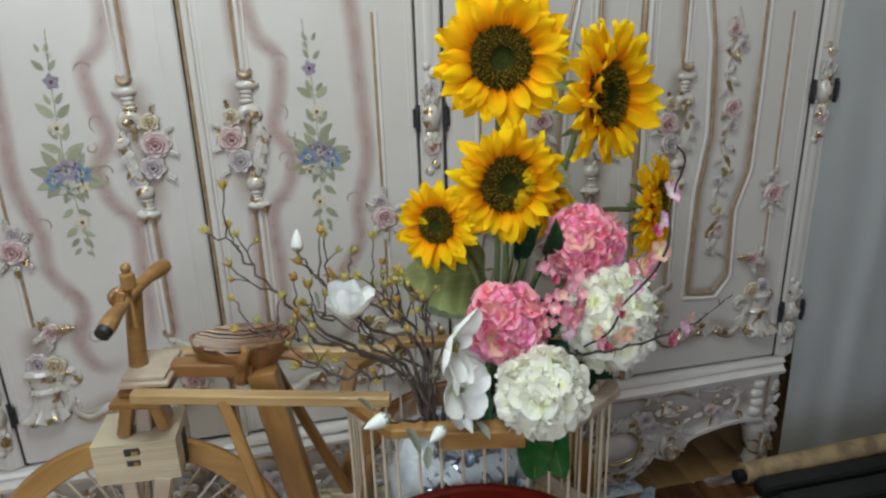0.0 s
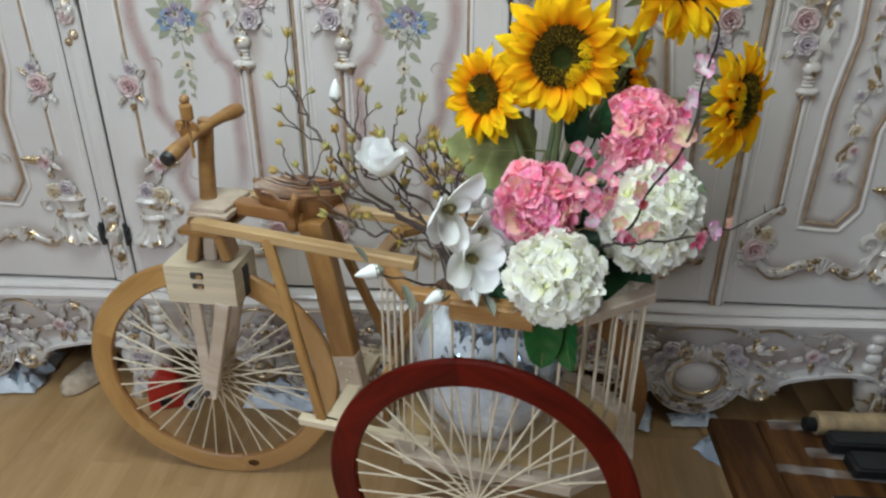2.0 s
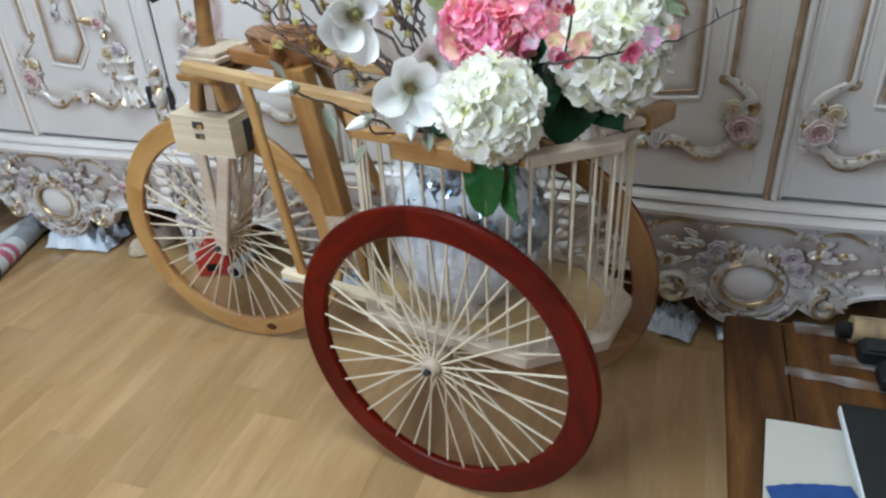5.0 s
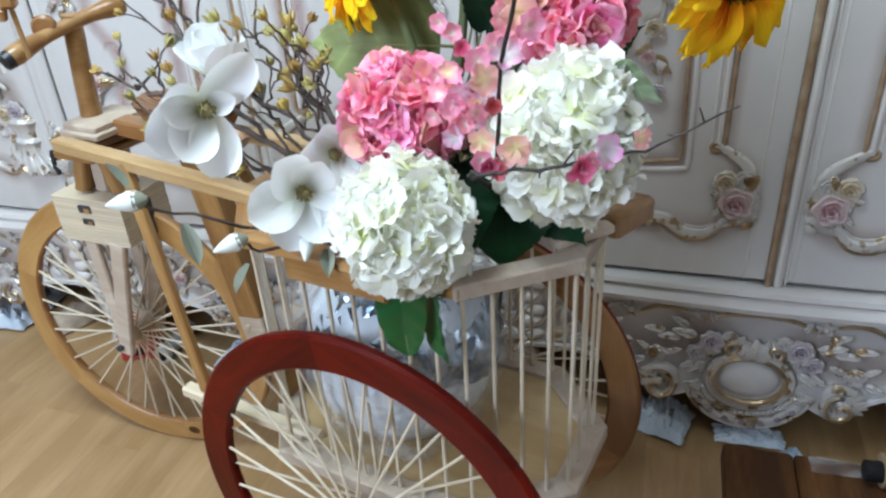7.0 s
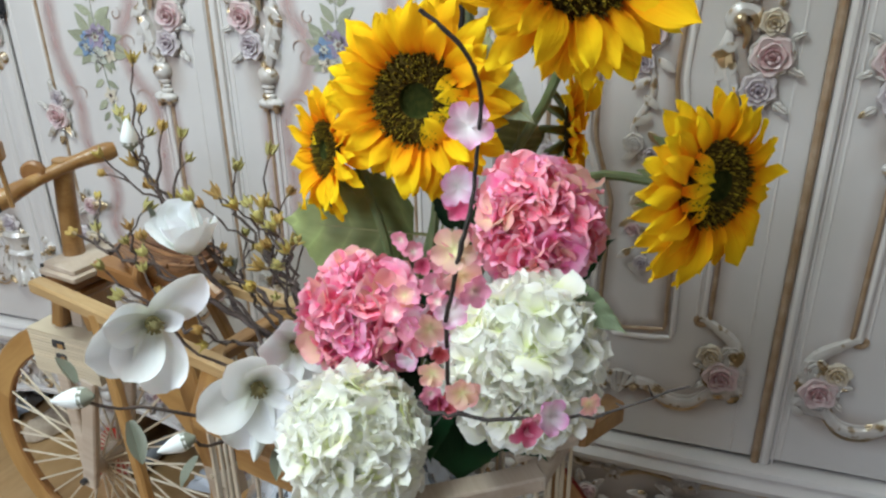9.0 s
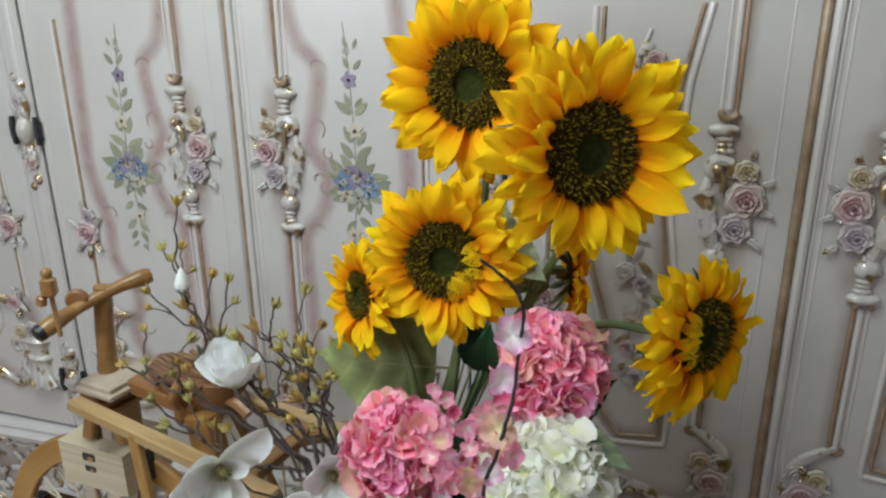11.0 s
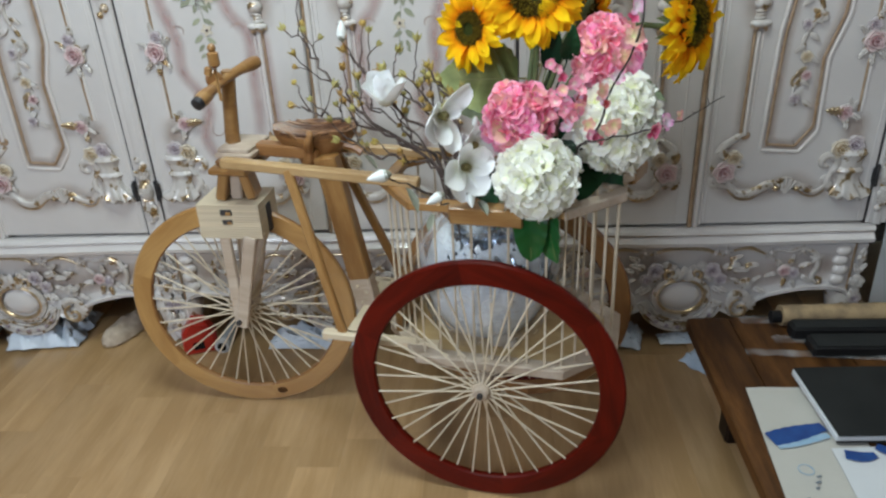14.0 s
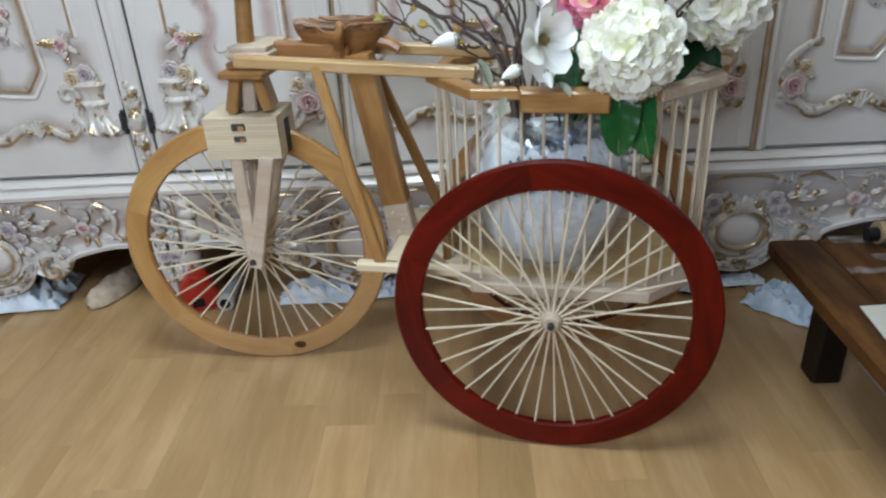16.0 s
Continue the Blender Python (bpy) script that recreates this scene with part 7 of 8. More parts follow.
t1 = twig([NECK, V((0.4, 1.0, 0.72)), V((0.41, 0.9, 0.79)), V((0.44, 0.87, 0.808)), V((0.5, 0.862, 0.823)), V((0.56, 0.862, 0.84)), V((0.625, 0.868, 0.875))], 0.003, 0.0007, DARK_TWIG, "twig", 36, cherry, 0.002)
twig([NECK, V((0.4, 1.0, 0.72)), V((0.438, 0.895, 0.822)), V((0.446, 0.87, 0.877)), V((0.456, 0.842, 0.916)), V((0.467, 0.822, 0.949)), V((0.476, 0.812, 0.983)), V((0.481, 0.815, 1.006)), V((0.482, 0.822, 1.026)), V((0.484, 0.822, 1.049)), V((0.487, 0.818, 1.071)), V((0.488, 0.81, 1.087)), V((0.485, 0.8, 1.103)), V((0.476, 0.79, 1.118)), V((0.463, 0.785, 1.129))], 0.002, 0.0012, DARK_TWIG, "twig", 70, cherry, 0.0005)
for at, s, kind in (((0.389, 0.94, 0.838), 0.026, "p"), ((0.372, 0.945, 0.851), 0.022, "p"), ((0.406, 0.94, 0.861), 0.022, "l"), ((0.389, 0.93, 0.817), 0.024, "l"), ((0.418, 0.975, 0.886), 0.028, "p"), ((0.426, 0.985, 0.891), 0.026, "p"), ((0.404, 0.965, 0.878), 0.026, "p"), ((0.382, 0.96, 0.866), 0.022, "p"), ((0.365, 0.98, 0.909), 0.02, "p"), ((0.376, 0.98, 0.898), 0.02, "p"), ((0.385, 0.98, 0.885), 0.018, "r"), ((0.422, 0.9, 0.825), 0.024, "c"), ((0.455, 0.885, 0.825), 0.028, "c")):
    blossom(at, s, kind)
for at, s, kind in (((0.431, 0.885, 0.807), 0.018, "r"), ((0.437, 0.889, 0.803), 0.022, "r"), ((0.424, 0.89, 0.812), 0.02, "p"), ((0.514, 0.845, 0.828), 0.024, "r"), ((0.531, 0.848, 0.843), 0.028, "l"), ((0.52, 0.85, 0.832), 0.02, "p"), ((0.557, 0.865, 0.848), 0.018, "c"), ((0.458, 0.87, 0.833), 0.026, "c"), ((0.367, 0.94, 0.832), 0.018, "p"), ((0.399, 0.935, 0.829), 0.02, "p"), ((0.415, 0.95, 0.869), 0.018, "l"), ((0.365, 0.96, 0.863), 0.018, "p")):
    blossom(at, s, kind)
# the climbing twig: lilac at the top, pale pink and peach lower down
for at, s, kind in (((0.479, 0.818, 1.06), 0.029, "l"), ((0.471, 0.822, 1.021), 0.026, "l"), ((0.469, 0.829, 1.004), 0.02, "r"), ((0.47, 0.818, 0.979), 0.029, "c"), ((0.462, 0.822, 0.972), 0.022, "p"), ((0.464, 0.852, 0.944), 0.03, "c"), ((0.45, 0.862, 0.94), 0.026, "p"), ((0.473, 0.85, 0.935), 0.024, "p"), ((0.456, 0.852, 0.914), 0.024, "l"), ((0.435, 0.862, 0.891), 0.026, "c"), ((0.437, 0.87, 0.876), 0.022, "l"), ((0.442, 0.864, 0.87), 0.016, "r")):
    blossom(at, s, kind)
# a tight pink cluster between the hydrangeas
for k in range(14):
    blossom((0.392 + rc.uniform(-0.026, 0.026), 0.945 + rc.uniform(-0.012, 0.012), 0.851 + rc.uniform(-0.024, 0.024)), rc.uniform(0.018, 0.027), "pplcr"[k % 5])
for k in range(9):
    p = t1[18 + 2 * k]
    e = p + V((rc.uniform(-0.01, 0.01), rc.uniform(-0.01, 0.01), rc.uniform(-0.012, 0.014)))
    twig([p, (p + e) / 2, e], 0.001, 0.0005, DARK_TWIG, "twig", 3, cherry, 0.0)

# leaves
LEAF_SHAPE = lambda t: max(0.02, math.sin(math.pi * (0.04 + 0.96 * t) ** 0.66)) ** 0.85 * (1.06 - 0.12 * ((t * 12) % 1.0))

ROUND_SHAPE = lambda t: math.sin(math.pi * min(0.96, 0.12 + 0.82 * t)) ** 0.5


def leaf(at, tip, width, material, label, face=(0, -1, 0.4), fold=0.08, droop=-0.15, shape=LEAF_SHAPE):
    at, tip = V(at), V(tip)
    x = (tip - at)
    ln = x.length
    x.normalize()
    z = V(face)
    z = (z - x * z.dot(x)).normalized()
    y = z.cross(x)
    m = Matrix((x, y, z)).transposed().to_4x4()
    m.translation = at
    ob = thing("leaf_stalk", m, label, "leaf", "leaves among the flowers")
    part("leaf", mesh("leaf", petal_bm(ln, width, 36, 8, shape, lambda t: droop * t * t + 0.05 * math.sin(3 * t), fold, 0.02, random.Random(int(ln * 9999)), pleat=0.022), material), None, ob)
    bm = bmesh.new()
    tube(bm, [(ln * t, 0, (droop * t * t + 0.05 * math.sin(3 * t)) * ln - 0.0008) for t in (-0.1, 0, 0.2, 0.4, 0.6, 0.8, 0.95)], [0.002, 0.002, 0.0018, 0.0015, 0.0012, 0.0009, 0.0006], 6)
    root = m.inverted() @ NECK
    tube(bm, [root, root * 0.5 + V((0, 0, -0.004)), (-ln * 0.1, 0, 0)], 0.0016, 5)
    part("stalk", bm, VEIN if material is not DARK_LEAF else DARK_LEAF, ob)


leaf((0.315, 1.135, 0.848), (0.146, 1.105, 0.857), 0.135, LEAF, "broad olive green sunflower leaf below the small bloom", (0.15, -0.95, 0.3))
leaf((0.3, 1.16, 0.82), (0.19, 1.145, 0.778), 0.1, PALE_LEAF, "pale green underside of a broad leaf", (-0.2, -0.9, 0.2))
leaf((0.4, 1.13, 0.98), (0.41, 1.11, 1.08), 0.06, PALE_LEAF, "pale green leaf between the sunflowers", (0.3, -0.9, 0.1))
leaf((0.4, 1.13, 1.03), (0.46, 1.09, 1.0), 0.05, PALE_LEAF, "grey-green leaf behind the sunflower", (0.1, -0.9, 0.3))
leaf((0.375, 1.12, 0.87), (0.372, 1.09, 0.99), 0.04, DARK_LEAF, "dark green upright leaf", (0.1, -1, 0.1))
leaf((0.45, 1.06, 0.84), (0.55, 1.1, 0.885), 0.07, DARK_LEAF, "dark green leaf under the pink bloom", (0.4, -0.8, 0.5))
leaf((0.37, 1.0, 0.76), (0.4, 0.94, 0.69), 0.09, DARK_LEAF, "dark green leaf deep in the bunch", (0.1, -0.9, 0.3))
leaf((0.42, 1.0, 0.74), (0.43, 0.95, 0.66), 0.1, DARK_LEAF, "dark green leaf deep in the bunch", (0.3, -0.9, 0.2))
leaf((0.44, 1.02, 0.74), (0.51, 0.99, 0.68), 0.08, DARK_LEAF, "dark green leaf deep in the bunch", (0.3, -0.8, 0.4))
leaf((0.36, 1.03, 0.78), (0.41, 0.98, 0.85), 0.07, DARK_LEAF, "dark green leaf deep in the bunch", (0, -0.9, 0.5))
leaf((0.33, 0.925, 0.7), (0.331, 0.9, 0.57), 0.06, GREEN_LEAF, "glossy dark green leaf hanging over the rim", (-0.1, -1, 0.1), 0.05, -0.05, ROUND_SHAPE)
leaf((0.362, 0.925, 0.7), (0.374, 0.9, 0.565), 0.062, GREEN_LEAF, "glossy green leaf hanging edge-on over the rim", (-0.75, -0.65, 0.1), 0.05, -0.05, ROUND_SHAPE)
leaf((0.5, 1.02, 0.86), (0.575, 1.0, 0.835), 0.035, PALE_LEAF, "pale green leaf beside the white bloom", (0.3, -0.8, 0.5))
leaf((0.24, 1.0, 0.7), (0.27, 0.93, 0.67), 0.06, DARK_LEAF, "dark green leaf behind the magnolia", (0, -0.9, 0.5))
leaf((0.4, 1.05, 0.9), (0.41, 1.03, 0.965), 0.035, DARK_LEAF, "dark green leaf behind the pink bloom", (0.1, -0.9, 0.3))
leaf((0.42, 1.2, 0.94), (0.43, 1.17, 1.0), 0.05, LEAF, "olive leaf by the half hidden sunflower", (0.3, -0.9, 0.3))

# ---------------------------------------------------------------- vase in its wrapping
SILVER = mat("crumpled_silver_foil", (0.5, 0.58, 0.66), 0.16, (0.16, 0.2, 0.26), 26, 0.9, 0.3, 90, metal=0.95)
VASE_WHITE = mat("pale_blue_white_glaze", (0.72, 0.77, 0.82), 0.2, (0.6, 0.66, 0.72), 12, 0.6, 0.05, 60, coat=0.4)


def film(name="clear_plastic_wrap", most=0.5):
    m = bpy.data.materials.new(name)
    m.use_nodes = True
    nt = m.node_tree
    b = nt.nodes["Principled BSDF"]
    b.inputs["Base Color"].default_value, b.inputs["Roughness"].default_value = (0.9, 0.93, 0.96, 1), 0.15
    tr, mx, ns, tc, mr = (nt.nodes.new(k) for k in ("ShaderNodeBsdfTransparent", "ShaderNodeMixShader", "ShaderNodeTexNoise", "ShaderNodeTexCoord", "ShaderNodeMapRange"))
    ns.inputs["Scale"].default_value = 22
    nt.links.new(tc.outputs["Object"], ns.inputs["Vector"])
    mr.inputs["From Min"].default_value, mr.inputs["From Max"].default_value, mr.inputs["To Min"].default_value, mr.inputs["To Max"].default_value = 0.42, 0.7, 0.04, most
    nt.links.new(ns.outputs["Fac"], mr.inputs["Value"])
    nt.links.new(mr.outputs[0], mx.inputs[0])
    nt.links.new(tr.outputs[0], mx.inputs[1])
    nt.links.new(b.outputs[0], mx.inputs[2])
    nt.links.new(mx.outputs[0], nt.nodes["Material Output"].inputs[0])
    return m


FILM, SLEEVE = film(), film("clear_plastic_sleeve", 0.22)
vase = thing("vase", Matrix.Translation((0.25, VASE.y, 0.328)), "round pale blue-white vase wrapped in silver foil and clear plastic", "vase")
VPROF = [(0.03, 0.0), (0.07, 0.002), (0.094, 0.02), (0.12, 0.06), (0.133, 0.11), (0.13, 0.155), (0.116, 0.196), (0.096, 0.222), (0.084, 0.23), (0.08, 0.224)]
bm = bmesh.new()
lathe(bm, VPROF, 48, caps=False)
part("body", bm, VASE_WHITE, vase, "pale blue-white glazed body")
rows = []
for i in range(13):
    t = i / 12
    row = []
    for k in range(45):
        a = -2.35 + 3.7 * k / 44
        low = 0.185 - 0.075 * min(1, max(0, (a + 1.9) / 1.6)) + 0.012 * noise.noise(V((k * 0.7, 2, 5)))
        z = low + (0.268 - low) * t
        r = (0.137 if z < 0.15 else 0.137 - 2.6 * (z - 0.15) ** 1.55 if z < 0.235 else 0.083 + 0.5 * (z - 0.235))
        r += 0.008 * noise.noise(V((k * 0.55, i * 0.8, 1))) + 0.006 * noise.noise(V((k * 1.6, i * 1.9, 4)))
        row.append(V((r * math.cos(a), r * math.sin(a), z + 0.006 * noise.noise(V((k * 0.9, i * 0.9, 8))))))
    rows.append(row)
bm = bmesh.new()
grid(bm, rows)
bmesh.ops.triangulate(bm, faces=bm.faces[:])
part("foil", mesh("foil", bm, SILVER, False), None, vase, "crumpled dark silver foil round the mouth")
bm = bmesh.new()
rows = []
for i in range(15):
    t = i / 14
    r = 0.128 * (0.86 + 0.5 * math.sin(math.pi * (0.12 + 0.72 * t))) * (1 if t < 0.85 else 1 - 1.6 * (t - 0.85))
    rows.append([V((math.cos(2 * math.pi * k / 40), math.sin(2 * math.pi * k / 40), 0)) * (r * (1 + 0.06 * noise.noise(V((k * 0.5, i * 0.7, 3))) + 0.03 * noise.noise(V((k * 1.7, i * 1.9, 7))))) * 0.86 + V((0, 0, 0.004 + 0.27 * t + 0.008 * noise.noise(V((k * 0.6, i, 9))))) for k in range(40)])
grid(bm, rows, close_v=True, flip=True)
part("plastic_wrap", bm, FILM, vase, "crumpled clear plastic wrap")

# ---------------------------------------------------------------- low table and what lies on it
PAPER = mat("cream_drawing_paper", (0.49, 0.475, 0.429), 0.85, (0.429, 0.413, 0.367), 6, 0.5, 0.15, 200)
WHITE_PAPER = mat("white_paper", (0.612, 0.628, 0.643), 0.75, (0.567, 0.582, 0.597), 8, 0.5, 0.1, 200)
BLUE_INK = mat("blue_brush_ink", (0.00766, 0.0345, 0.168), 0.55, (0.0153, 0.0689, 0.245), 30, 0.6)
PALE_INK = mat("pale_blue_wash", (0.23, 0.383, 0.521), 0.7, (0.345, 0.459, 0.574), 30, 0.6)
GREY_INK = mat("grey_ink", (0.122, 0.153, 0.184), 0.7, (0.191, 0.214, 0.245), 30, 0.6)
BOOK = mat("black_book_cover", (0.0122, 0.013, 0.013), 0.6, (0.0199, 0.0207, 0.0199), 12, 0.5, 0.15, 300, spec=0.12)
BLACK = mat("black_lacquer_box", (0.00766, 0.00766, 0.00842), 0.45, (0.0153, 0.0145, 0.0145), 20, 0.5, spec=0.12)
TANCLOTH = mat("tan_brocade", (0.322, 0.23, 0.122), 0.7, (0.153, 0.107, 0.0612), 26, 0.9, 0.3, 160)
BLUE_BAG = mat("light_blue_plastic_bag", (0.56, 0.65, 0.75), 0.28, (0.36, 0.44, 0.55), 14, 0.6, 0.4, 40)
PLASTIC_BAG = mat("pale_blue_plastic_bag", (0.68, 0.73, 0.78), 0.35, (0.46, 0.52, 0.6), 14, 0.6, 0.4, 40)
BAG_DARK = mat("bag_print_blue", (0.122, 0.184, 0.276), 0.45, (0.214, 0.276, 0.352), 30, 0.6)
CLOTH = mat("beige_slipper_cloth", (0.52, 0.42, 0.32), 0.9, (0.34, 0.27, 0.2), 45, 0.6, 0.7, 90)
RED_PLASTIC = mat("red_plastic", (0.421, 0.023, 0.0115), 0.35, (0.322, 0.0153, 0.00766), 20, 0.5)
GREY_PLASTIC = mat("grey_plastic", (0.345, 0.36, 0.383), 0.4, (0.26, 0.276, 0.306), 30, 0.5)
PINK_PRINT = mat("pink_print", (0.459, 0.122, 0.199), 0.5, (0.383, 0.0919, 0.153), 30, 0.5)
NAVY = mat("navy_print", (0.023, 0.0459, 0.122), 0.5, (0.0383, 0.0612, 0.153), 30, 0.5)

# dark wood, taken near black for the shade under the table top
SHADED_LEGWOOD = wood("dark_shaded_leg_wood", (0.023, 0.0115, 0.00612), (0.00919, 0.00536, 0.00306), 22, 0.5, "Z", 0.0, 0.1, spec=0.2)
TX0, TX1, TY0, TY1, TZ = 0.695, 1.75, 0.12, 1.155, 0.29
table = thing("low_table", pose(0, 0, 0), "dark brown varnished low wooden floor table", "table")
bx = [TX0, 0.788, 0.99, 1.2, 1.42, 1.6, TX1]
for k in range(6):
    bm = bmesh.new()
    box(bm, (bx[k + 1] - bx[k] - 0.002, TY1 - TY0, 0.032), ((bx[k] + bx[k + 1]) / 2, (TY0 + TY1) / 2, TZ - 0.016), bevel=0.004)
    part("top_board", bm, TABLEWOOD, table)
for x, y in ((0.82, 1.09), (0.82, 0.2), (1.64, 1.09), (1.64, 0.2)):
    bm = bmesh.new()
    box(bm, (0.06, 0.06, TZ - 0.032), (x, y, (TZ - 0.032) / 2), bevel=0.006)
    part("leg", bm, SHADED_LEGWOOD, table, "dark wooden leg with the under-table shade in its colour")
for y in (1.09, 0.2):
    bm = bmesh.new()
    box(bm, (0.76, 0.025, 0.05), (1.23, y, TZ - 0.058), bevel=0.004)
    part("apron", bm, SHADED_LEGWOOD, table)


def sheet(name, corners, z, material, label, category, curl=0.004, nx=16, ny=16, thick=0.0012, seed=0):
    """A sheet over four corners (room x, y), a little wavy, resting at z."""
    a, b, c, d = (Vector((*q, 0)) for q in corners)
    bm = bmesh.new()
    rows = []
    for i in range(nx + 1):
        row = []
        for j in range(ny + 1):
            u, v = i / nx, j / ny
            p = a.lerp(b, u).lerp(d.lerp(c, u), v)
            h = max(0, curl * noise.noise(Vector((u * 2.2 + seed, v * 2.2, seed))))
            row.append(Vector((p.x, p.y, z + h)))
        rows.append(row)
    grid(bm, rows)
    bmesh.ops.recalc_face_normals(bm, faces=bm.faces[:])
    bmesh.ops.solidify(bm, geom=bm.faces[:], thickness=thick)
    ob = new(name, mesh(name, bm, material))
    return tagged(ob, label, category)


def bars(parent, at, ang, n, w, h, gap, material, z, seed=1):
    """Writing too small to read, as short bars."""
    q = random.Random(seed)
    for k in range(n):
        bm = bmesh.new()
        box(bm, (w * q.uniform(0.5, 1.0), h, 0.0006), bevel=0.0002)
        part("ink_bar", bm, material, parent, m=pose(at[0] + gap * k * math.sin(radians(-ang)), at[1] - gap * k * math.cos(radians(ang)), z, 0, 0, ang + q.uniform(-8, 8)))


paper = sheet("drawing_sheet", [(0.747, 0.898), (0.905, 0.9), (0.905, 0.36), (0.70, 0.36)], TZ + 0.0015, PAPER, "cream paper sheet with blue brush strokes on the low table", "paper", 0.003, seed=3)


def stroke(parent, pts, width, material, z, name="brush_stroke"):
    bm = bmesh.new()
    p = curve([(x, y, 0) for x, y in pts], 16)
    rows = []
    for i, (q, t, n, b) in enumerate(frames(p)):
        s = Vector((-t.y, t.x, 0))
        w = width * (0.6 + 0.5 * math.sin(math.pi * min(1, 0.25 + 0.75 * i / 16))) * (1 + 0.06 * math.sin(i * 2.1))
        rows.append([q + s * (w * k / 2) + Vector((0, 0, z)) for k in (-1, -0.4, 0.4, 1)])
    grid(bm, rows)
    bmesh.ops.recalc_face_normals(bm, faces=bm.faces[:])
    part(name, bm, material, parent)


SZ = TZ + 0.0056
stroke(paper, [(0.742, 0.748), (0.79, 0.764), (0.845, 0.782)], 0.034, BLUE_INK, SZ)
stroke(paper, [(0.748, 0.735), (0.79, 0.744), (0.845, 0.76)], 0.02, PALE_INK, SZ - 0.0006, "pale_wash")
bars(paper, (0.79, 0.66), 25, 3, 0.014, 0.004, 0.014, GREY_INK, SZ, 4)
bars(paper, (0.752, 0.61), 20, 5, 0.018, 0.004, 0.013, GREY_INK, SZ, 5)
bars(paper, (0.78, 0.6), 20, 5, 0.018, 0.004, 0.013, GREY_INK, SZ, 6)
bm = bmesh.new()
tube(bm, [(0.775 + 0.012 * math.cos(a / 10 * math.pi), 0.675 + 0.012 * math.sin(a / 10 * math.pi), SZ) for a in range(21)], 0.0008, 5)
part("ink_ring", bm, PALE_INK, paper)
sheet2 = sheet("loose_sheet", [(0.835, 0.725), (1.0, 0.735), (1.0, 0.4), (0.82, 0.4)], TZ + 0.0065, WHITE_PAPER, "white loose sheet with a blue brush stroke", "paper", 0.002, seed=8)
stroke(sheet2, [(0.85, 0.708), (0.875, 0.702), (0.9, 0.706)], 0.022, BLUE_INK, TZ + 0.0095)
stroke(sheet2, [(0.91, 0.728), (0.93, 0.71), (0.96, 0.7)], 0.018, BLUE_INK, TZ + 0.0095)
book = thing("book", pose(0.84, 0.933, TZ + 0.008, 0, 0, 1.5), "closed black-covered book on the papers", "book")
bm = bmesh.new()
box(bm, (0.26, 0.19, 0.012), (0.132, -0.1, 0.008), bevel=0.001)
part("page_block", bm, WHITE_PAPER, book, "white page block")
for z in (0.001, 0.0155):
    bm = bmesh.new()
    box(bm, (0.26, 0.196, 0.002), (0.134, -0.1, z), bevel=0.0006)
    part("cover", bm, BOOK, book, "black cover")
# roll, boxes and clear strips along the back of the table
roll = thing("scroll_roll", pose(0.885, 1.122, TZ, 0, 0, 2), "rolled tan brocade with a black roller end", "scroll")
bm = bmesh.new()
tube(bm, [(0.0, 0, 0.024), (0.75, 0, 0.024)], 0.023, 18, wob=0.02)
part("brocade", bm, TANCLOTH, roll)
bm = bmesh.new()
tube(bm, [(-0.02, -0.002, 0.022), (0.0, -0.002, 0.022)], 0.014, 14)
part("roller_end", bm, BLACK, roll, "black roller knob")
for nm, at, size, mt, lab in (("ink_box", (1.22, 1.075, TZ + 0.016), (0.66, 0.036, 0.03), BLACK, "long black lacquered box"), ("ink_stone", (1.25, 1.02, TZ + 0.0135), (0.68, 0.05, 0.026), BLACK, "flat black ink stone case")):
    bm = bmesh.new()
    box(bm, size, (0, 0, 0), bevel=0.004)
    b = thing(nm, Matrix.Translation(at), lab, "box")
    part("case", bm, mt, b)
    bm = bmesh.new()
    box(bm, (size[0] * 0.98, size[1] * 0.9, 0.003), (0, 0, size[2] / 2 + 0.0012), bevel=0.001)
    part("lid", bm, BOOK, b)
for at, w, h, ang in (((0.86, 1.135, TZ + 0.004), 0.11, 0.03, 4), ((0.9, 1.055, TZ + 0.004), 0.1, 0.028, 0), ((0.98, 0.995, TZ + 0.003), 0.4, 0.022, -5)):
    bm = bmesh.new()
    rows = [[Vector((w * (i / 14 - 0.5), h * (j / 3 - 0.5), 0.004 * noise.noise(Vector((i * 0.8, j, at[0] * 9))) + 0.003)) for j in range(4)] for i in range(15)]
    grid(bm, rows)
    bmesh.ops.solidify(bm, geom=bm.faces[:], thickness=0.001)
    ob = new("plastic_sleeve", mesh("plastic_sleeve", bm, SLEEVE))
    ob.matrix_basis = Matrix.Translation(at) @ Matrix.Rotation(radians(ang), 4, "Z")
    tagged(ob, "crumpled clear plastic sleeve on the table", "plastic sleeve")
# dark box pushed under the table
crate = thing("storage_box", pose(1.14, 0.98, 0), "dark storage box with a pale rim pushed under the table", "box")
bm = bmesh.new()
box(bm, (0.44, 0.3, 0.17), (0, 0, 0.095), bevel=0.008, taper=1.04)
part("box_body", bm, BLACK, crate)
bm = bmesh.new()
box(bm, (0.446, 0.306, 0.012), (0, 0, 0.007), bevel=0.004)
part("base_rim", bm, GREY_PLASTIC, crate, "pale grey base rim")
